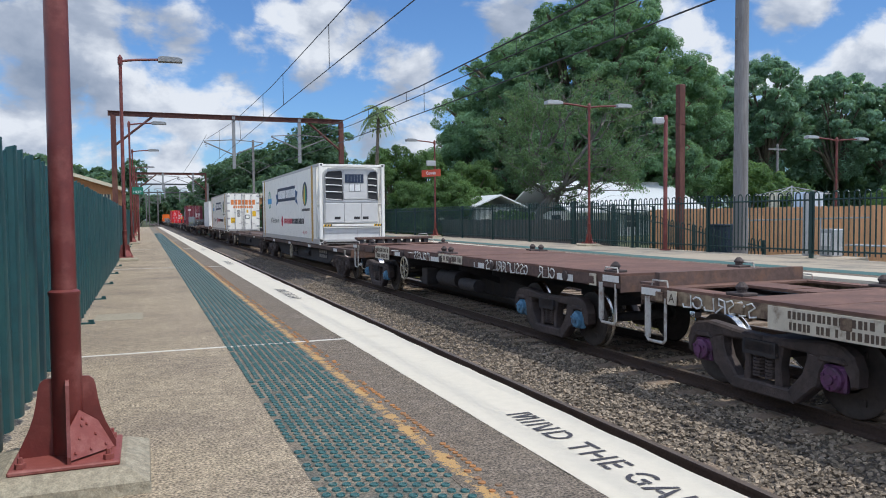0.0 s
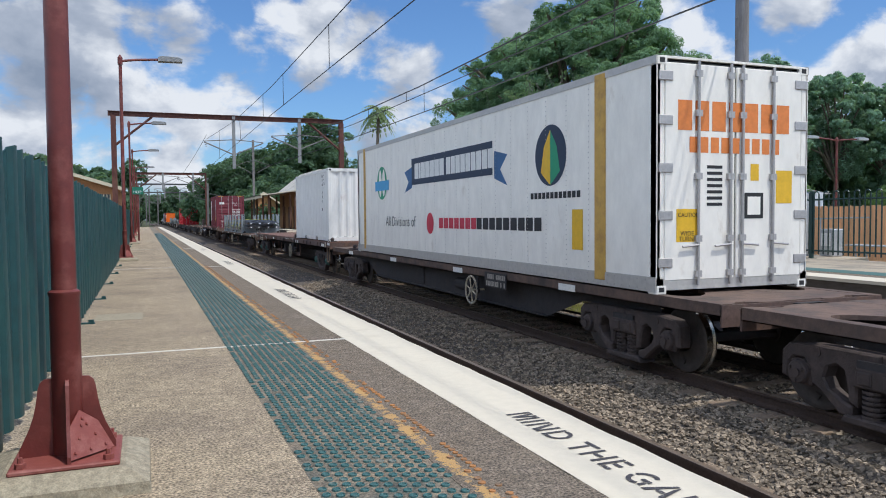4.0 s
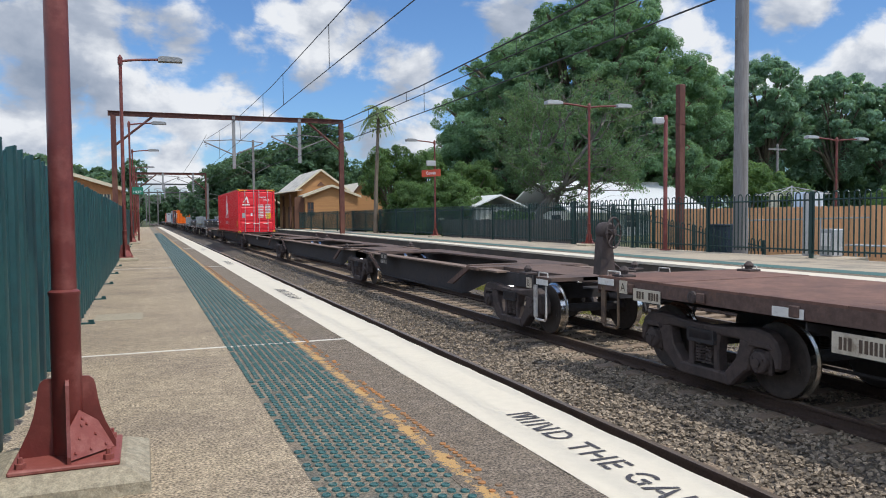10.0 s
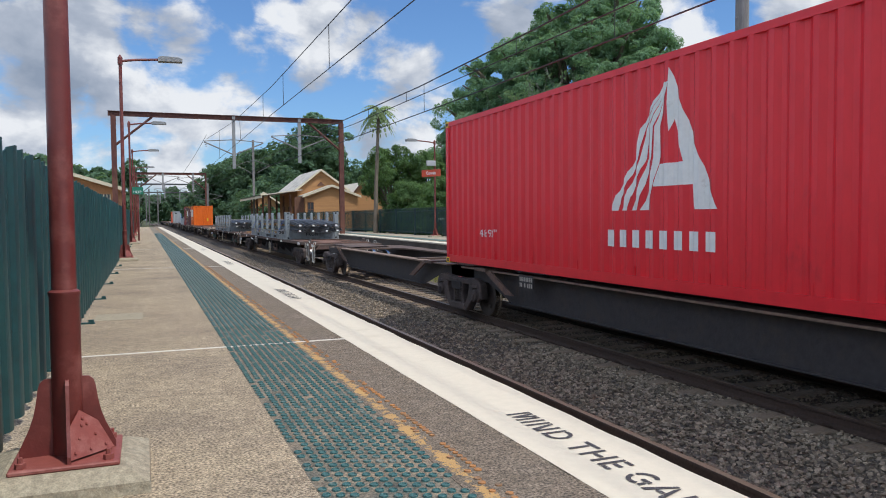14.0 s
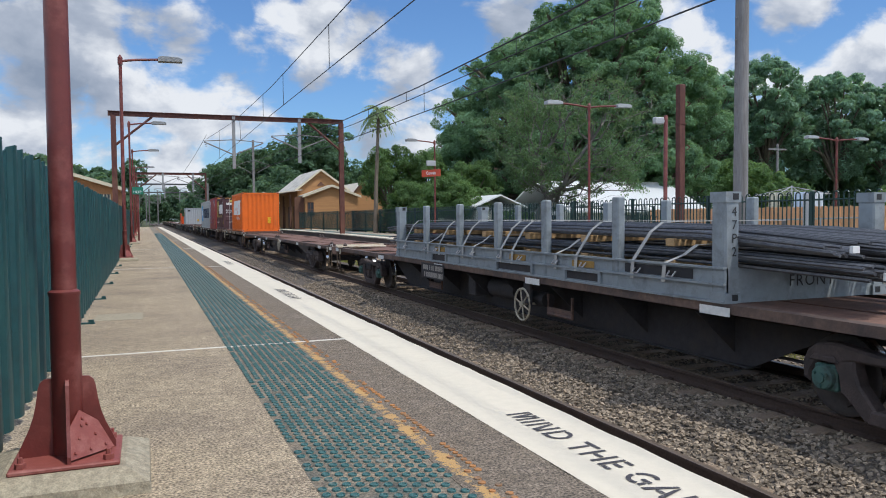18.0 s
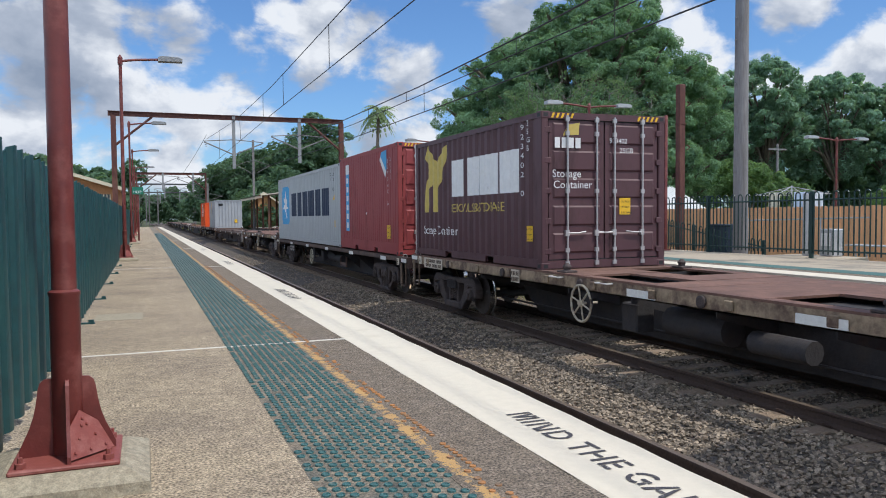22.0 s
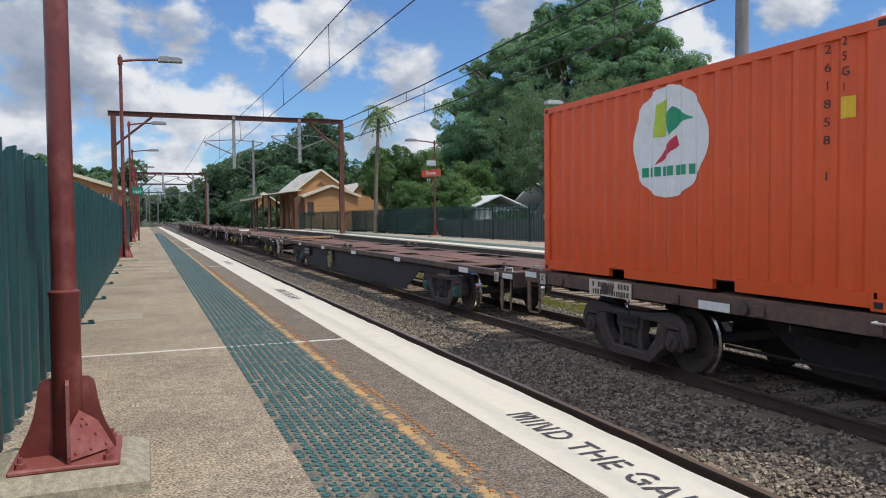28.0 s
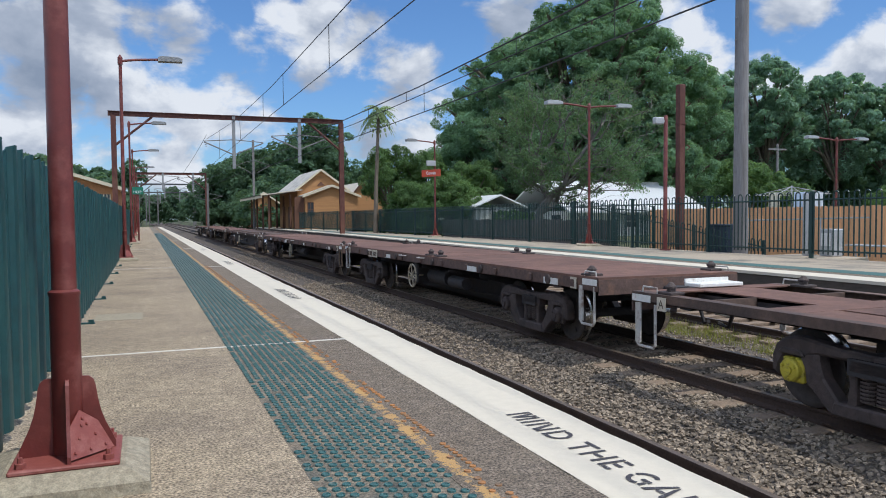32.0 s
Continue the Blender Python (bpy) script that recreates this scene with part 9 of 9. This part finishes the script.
g.prism([(18.15, 4.95), (18.6, 5.4), (19.05, 4.95)], 85.9, 85.98, "y")
part("gable_vent", g, BROWN_TRIM, st, "dark slatted gable vent")
# far awning hut on the same platform
hut = thing("platform_shelter", (0, 0, 0), "ochre platform shelter with pale roof", "shelter")
gable_block(hut, 13.9, 17.5, 108, 116, 0, 3.6, 15.7, 4.8, BOARD, ROOF_CREAM, boards=False)

bl = thing("brick_building", (0, 0, 0), "orange-brown building with pale roof edge behind the fence", "building")
BRICKISH = shade("ochre_brick", (0.42, 0.19, 0.075), 0.14, 9, 0.85, bump=0.2)
body = gable_block(bl, -15.0, -1.9, 62, 76, -0.3, 3.7, -8.5, 5.75, BRICKISH, ROOF_CREAM, CREAM, boards=False)
g = Geo()
g.box(-4.2, -2.4, 61.93, 61.97, 2.2, 3.15)
w = part("window", g, WINDOW_GLASS, bl)
for i in range(9):
    g = Geo()
    g.box(-4.15 + i * 0.22, -4.09 + i * 0.22, 61.88, 61.92, 2.2, 3.15)
    part("window_bar", g, CREAM, w)

hs = thing("white_cottage", (0, 0, 0), "white cottage with a white metal roof behind the fence", "house")
g = Geo()
g.box(28.6, 40, 47.5, 56, -0.3, 1.6)
part("wall", g, WHITE_WALL, hs)
g = Geo()
g.prism([(46.4, 1.45), (46.4, 1.55), (51.7, 3.95), (57.0, 1.55), (57.0, 1.45), (51.7, 3.85)], 28.0, 40.5, "x")
part("roof", g, WHITE_ROOF, hs, "white corrugated roof")
g = Geo()
for i in range(42):
    g.prism([(46.39, 1.55), (46.39, 1.59), (51.7, 3.99), (51.7, 3.95)], 28.0 + i * 0.3, 28.05 + i * 0.3, "x")
rb = part("roof_ribs", g, WHITE_ROOF, hs)
tagged(rb, kind="stuff")
g = Geo()
g.box(28.5, 28.58, 48.6, 49.8, 0.3, 1.3)
w = part("window", g, WINDOW_GLASS, hs)
window(hs, 30.0, 47.5, 0.3, 1.2, 1.0, WHITE_WALL)
window(hs, 34.0, 47.5, 0.3, 1.2, 1.0, WHITE_WALL)
hs2 = thing("garden_shed", (0, 0, 0), "low pale-roofed garden shed behind the fence", "shed")
g = Geo()
g.box(22.6, 26.2, 50.5, 54, -0.3, 1.9)
part("wall", g, WHITE_WALL, hs2)
g = Geo()
g.prism([(22.2, 1.85), (22.2, 1.95), (24.4, 2.85), (26.6, 1.95), (26.6, 1.85), (24.4, 2.75)], 50.0, 54.5, "y")
part("roof", g, WHITE_ROOF, hs2)

# garden fence of grey boards below the bow-top fence
# weathered grey, darkened to carry the shade that this fence stands in
GREY_WOOD = shade("grey_boards", (0.125, 0.11, 0.10), 0.2, 6, 0.9, bump=0.3, stretch=(1, 6, 0.3), per_object=0.2)
gf = thing("board_fence", (20.4, 0, -0.3), "weathered grey timber garden fence", "fence")
bd = Geo()
bd.cbox(-0.012, 0.012, 0, 0.15, 0, 1.35, 0.004)
bdm = bd.mesh("paling", GREY_WOOD)
y = 29.5
rnd = random.Random(5)
while y < 62:
    part("paling", bdm, None, gf, at=(rnd.uniform(-0.01, 0.01), y, rnd.uniform(-0.05, 0.03)))
    y += 0.165

# ---- trees ----
def outline_lobes(outline, step, r0, depth, seed, turn):
    """Lobes that fill a crown's outline: rows of (height, left, right) over the foot, with a rounded depth; turn: which way it faces."""
    r = random.Random(seed)
    c, sn = math.cos(turn), math.sin(turn)
    out = []
    z = outline[0][0]
    while z <= outline[-1][0]:
        for (z0, l0, q0), (z1, l1, q1) in zip(outline, outline[1:]):
            if z0 <= z <= z1:
                k = (z - z0) / (z1 - z0)
                left, right = l0 + (l1 - l0) * k, q0 + (q1 - q0) * k
                break
        half = max(0.1, (right - left) / 2)
        a = left
        while a <= right:
            e = (a - (left + right) / 2) / half
            dmax = depth * math.sqrt(max(0.0, 1 - e * e * 0.9)) * (0.55 + 0.45 * min(1, half / 6))
            for d in (-dmax, dmax * 0.2):
                rr = r0 * r.uniform(0.6, 1.25)
                aa, dd, zz = a + r.uniform(-0.6, 0.6) * step, d + r.uniform(-0.35, 0.35) * step, z + r.uniform(-0.5, 0.5) * step
                out.append((aa * c - dd * sn, aa * sn + dd * c, zz, rr * 1.15, rr * 1.15, rr * 0.8))
            a += step
        z += step * 0.8
    return out


FACE = radians(-31)
fig = outline_lobes([(3.0, -9.2, 10.4), (6.0, -11.6, 11.2), (9.5, -11.4, 11.0), (12.5, -9.6, 10.6), (15.0, -8.0, 9.2), (17.2, -5.2, 5.6), (19.4, -1.4, 3.6)], 2.0, 1.75, 8.0, 1, FACE)
tree("fig_tree", 38.4, 61.3, -0.3, fig, 720000, 0.13, LEAF_DARK, 1, "huge dark green fig tree behind the fence", 0.9, shell=0.6, loose=0.0)


def bare_tree(x, y, z0, tips, reach, leaves, size, mat, bark, seed, turn, label):
    """A sparse tree: each twig grows from the nearest branch already there, limbs thicken by the twigs that they bear."""
    r = np.random.default_rng(seed)
    ob = thing("thin_tree", (x, y, z0), label, "tree")
    off, half = np.array(reach[0]), np.array(reach[1])
    d = r.normal(size=(tips, 3))
    d /= np.linalg.norm(d, axis=1, keepdims=True)
    d *= r.uniform(0.25, 1.0, (tips, 1)) ** 0.55 * (0.86 + 0.14 * np.sin(d[:, :1] * 7 + d[:, 2:] * 5))
    pts = off + d * half
    pts = pts[pts[:, 2] > 2.3]
    pts[:, 2] += 0.9 * np.abs(r.normal(size=len(pts))) * (pts[:, 2] > off[2])
    c, sn = math.cos(turn), math.sin(turn)
    pts = np.stack([pts[:, 0] * c - pts[:, 1] * sn, pts[:, 0] * sn + pts[:, 1] * c, pts[:, 2]], 1)
    nodes = [np.array((0.0, 0.0, -0.2)), np.array((0.05, 0.0, 0.9)), np.array((0.0, 0.1, 1.7))]
    up = [-1, 0, 1]
    depth = [0.0, 1.1, 1.9]
    ends = []
    for p in pts[np.argsort(np.linalg.norm(pts - nodes[2], axis=1) + r.uniform(0, 1.2, len(pts)))]:
        have = np.array(nodes)
        gap = np.linalg.norm(have - p, axis=1)
        cost = gap + 0.32 * np.array(depth) + 2.0 * (have[:, 2] > p[2] + 0.3) + 9.0 * (np.arange(len(have)) < 2)
        k = int(np.argmin(cost))
        steps = max(1, int(gap[k] / 0.7))
        start, last = have[k], k
        bow = r.normal(size=3) * 0.09 * gap[k] + np.array([0, 0, 0.10 * gap[k]])
        for q in range(1, steps + 1):
            t = q / steps
            nodes.append(start + (p - start) * t + bow * math.sin(math.pi * t))
            up.append(last)
            depth.append(depth[last] + gap[k] / steps)
            last = len(nodes) - 1
        ends.append(last)
    bears = np.zeros(len(nodes))
    bears[ends] += 1
    for k in range(len(nodes) - 1, 0, -1):
        bears[up[k]] += bears[k]
    thick = np.maximum(0.0085, 0.0075 * bears ** 0.5)
    g = Geo()
    for k in range(1, len(nodes)):
        a, b = float(thick[up[k]]), float(thick[k])
        g.tube([tuple(nodes[up[k]]), tuple(nodes[k])], min(a, b * 1.5), 7 if b > 0.05 else 3, 0, b, caps=False)
    part("trunk", g, bark, ob, smooth=True)
    heads = np.array([nodes[k] for k in ends])
    blobs = np.concatenate([heads, r.uniform(0.22, 0.5, (len(heads), 1)) * np.array([[1.0, 1.0, 0.8]])], 1)
    lush = blobs[(heads[:, 0] * c + heads[:, 1] * sn < -0.6) | (r.random(len(heads)) < 0.42)]
    part("crown", leaf_cloud("crown", lush, leaves, size, mat, seed, 0.2, 0.85), None, ob)
    return ob


bare_tree(22.4, 40.6, -0.3, 1500, ((1.9, 0.0, 5.6), (6.1, 3.6, 4.3)), 30000, 0.085, LEAF_OLIVE, PALE_BARK, 2, FACE, "thin-leaved tree with bare grey branches")
for i, (x, y, h, rx) in enumerate(((52.4, 60.7, 16.5, 4.5), (58.2, 58.6, 17.5, 4.6), (64.5, 56.0, 16.0, 5.0), (70.0, 53.5, 15.0, 5.5), (61.0, 64.0, 13.5, 5.0), (77.0, 50.0, 13.5, 6.0), (47.0, 66.0, 12.0, 5.0))):
    tree("gum_tree", x, y, -0.3, lobes(34, 0, 0, h * 0.57, rx, rx, h * 0.45, 1.15, 40 + i), 58000, 0.16, LEAF_HAZE, 40 + i, "tall dark green gum tree beyond the houses", 0.3, shell=0.5, group="gum trees", loose=0.0)
for i, (x, y, h, rx) in enumerate(((39.5, 41.5, 5.4, 2.3), (43.0, 42.5, 4.2, 2.4), (53, 40, 3.4, 2.6), (57.5, 36.0, 3.6, 3.0))):
    tree("shrub", x, y, -0.3, lobes(10, 0, 0, h * 0.55, rx, rx, h * 0.42, 1.1, 60 + i), 19000, 0.115, LEAF_MID, 60 + i, "bright green leafy shrub behind the tan fence", 0.15, shell=0.5, group="garden shrubs")
for i, (x, y, h, rx) in enumerate(((20.3, 64.0, 8.0, 2.6), (23.0, 62.0, 7.4, 2.4), (21.4, 52.5, 4.4, 1.8), (19.4, 55.5, 3.9, 1.5), (25.8, 58.5, 6.0, 2.4))):
    tree("shrub", x, y, -0.3, lobes(14, 0, 0, h * 0.55, rx, rx, h * 0.42, 1.1, 70 + i), 32000, 0.10, LEAF_MID, 70 + i, "green leafy garden tree behind the platform fence", 0.2, shell=0.5, group="garden shrubs")

for i, (x, y, h, rx) in enumerate(((19.3, 60.0, 2.6, 1.2), (19.4, 56.4, 2.2, 1.1), (19.5, 52.6, 1.7, 0.9), (22.6, 44.6, 2.1, 1.2), (22.4, 41.9, 1.9, 1.0))):
    tree("shrub", x, y, -0.6, lobes(12, 0, 0, h * 0.5, rx, rx, h * 0.5, 0.6, 90 + i), 12000, 0.085, LEAF_MID, 90 + i, "low green shrub against the garden fence", 0.08, shell=0.5, group="garden shrubs")

# palm
PALM_LEAF = leaf_shade("palm_leaves", (0.20, 0.27, 0.16))
pm = thing("palm_tree", (17.15, 58.0, -0.3), "tall thin palm with drooping fronds", "tree")
g = Geo()
g.tube([(0, 0, 0), (0.1, 0, 4), (0.4, 0, 10.0)], 0.2, 9, 0, 0.11)
part("trunk", g, BARK, pm, smooth=True)
rnd = random.Random(31)
for i in range(46):
    a, e = i * 2.4, rnd.uniform(-0.6, 1.35)
    L = rnd.uniform(1.35, 1.9)
    g = Geo()
    c = Vector((math.cos(a), math.sin(a), 0))
    side = Vector((-c.y, c.x, 0))
    prev = None
    for j in range(9):
        t = j / 8
        p = Vector((0.4, 0, 10.0)) + c * (L * t * math.cos(e * (1 - t * 0.7))) + Vector((0, 0, L * (math.sin(e) * t - 1.0 * t * t)))
        w = 0.2 * math.sin(math.pi * min(1, t * 0.9 + 0.12))
        row = [p - side * w - Vector((0, 0, w * 0.7)), p, p + side * w - Vector((0, 0, w * 0.7))]
        if prev:
            for q in range(2):
                g.add([prev[q], prev[q + 1], row[q + 1].lerp(prev[q + 1], 0.25), row[q].lerp(prev[q], 0.35)], [(0, 1, 2, 3)])
        prev = row
    part("frond", g, PALM_LEAF, pm)


# wooded hills far behind: uncounted trees
def far_wood(name, rows, n, size, seed, label):
    r = random.Random(seed)
    blobs = []
    for x0, y0, x1, y1, h0, h1, k in rows:
        for i in range(k):
            t = (i + r.random()) / k
            h = (h0 + (h1 - h0) * t) * r.uniform(0.75, 1.12)
            x, y = x0 + (x1 - x0) * t + r.uniform(-2, 2), y0 + (y1 - y0) * t + r.uniform(-3, 3)
            for q in range(7):
                rr = r.uniform(1.5, 2.9)
                blobs.append((x + r.uniform(-2.4, 2.4), y + r.uniform(-2, 2), h * r.uniform(0.12, 0.95), rr, rr, rr * 0.8))
    me = leaf_cloud(name, blobs, n, size, LEAF_HILL, seed, 0.6)
    return tagged(new(name, me), label, "woods", kind="stuff")


far_wood("wooded_hill", ((9, 131, 20, 129, 7.5, 12.5, 10), (19, 129, 27, 126, 12, 16.5, 8), (27, 126, 31.5, 124, 16.5, 10, 6), (31, 124, 40, 121, 8.5, 4, 6), (12, 134, 29, 130, 9.5, 15, 20), (15, 138, 30, 136, 11, 16, 14), (14, 112, 24, 108, 6, 8, 8)), 300000, 0.32, 91, "dense dark green wooded hill behind the station")
far_wood("distant_woods", ((-60, 175, -4, 168, 14, 12, 26), (-4, 300, 30, 290, 10, 14, 18), (-30, 260, 10, 330, 9, 11, 16), (-16, 85, -8, 110, 7, 9, 6), (60, 95, 130, 70, 17, 16, 24), (70, 60, 120, 20, 15, 14, 16)), 130000, 0.62, 92, "distant dark green woods along the railway")

tree("gum_tree", 28.0, 125.0, -0.3, [(-1.2, 0, 18.3, 1.7, 1.4, 0.7), (0.8, 0, 17.4, 1.5, 1.4, 0.7), (4.2, 0, 15.2, 1.2, 1.1, 0.6), (2.6, 0, 16.2, 0.9, 0.9, 0.5)], 5200, 0.2, LEAF_HAZE, 77, "tall wispy gum tree above the wooded hill", 0.22, shell=0.5, group="gum trees")


# ---- what moves ----
def motions():
    span = SPEED * 32.0
    for ob, u in MOVING:
        p = ob.location.copy()
        walk(ob, [(0.0, pose(p.x, u, p.z)), (32.0, pose(p.x, u - span, p.z))])
    for ax, u, (x, y, z) in WHEELS:
        # a wheelset is turned while it is within sight
        t0, t1 = max(0.0, (u - 42.0) / SPEED), min(32.0, (u + 3.0) / SPEED)
        if t1 <= t0:
            walk(ax, [(0.0, pose(x, y, z)), (32.0, pose(x, y, z))])
            continue
        f0, f1 = int(t0 * FPS), int(t1 * FPS) + 1
        rows = []
        if f0 > 0:
            rows.append((0.0, pose(x, y, z, math.degrees(SPEED * f0 / FPS / 0.42) % 360)))
        for f in range(f0, min(f1, 32 * FPS) + 1):
            rows.append((f / FPS, pose(x, y, z, math.degrees(SPEED * f / FPS / 0.42) % 360)))
        if rows[-1][0] < 32.0:
            rows.append((32.0, rows[-1][1]))
        walk(ax, rows)


motions()
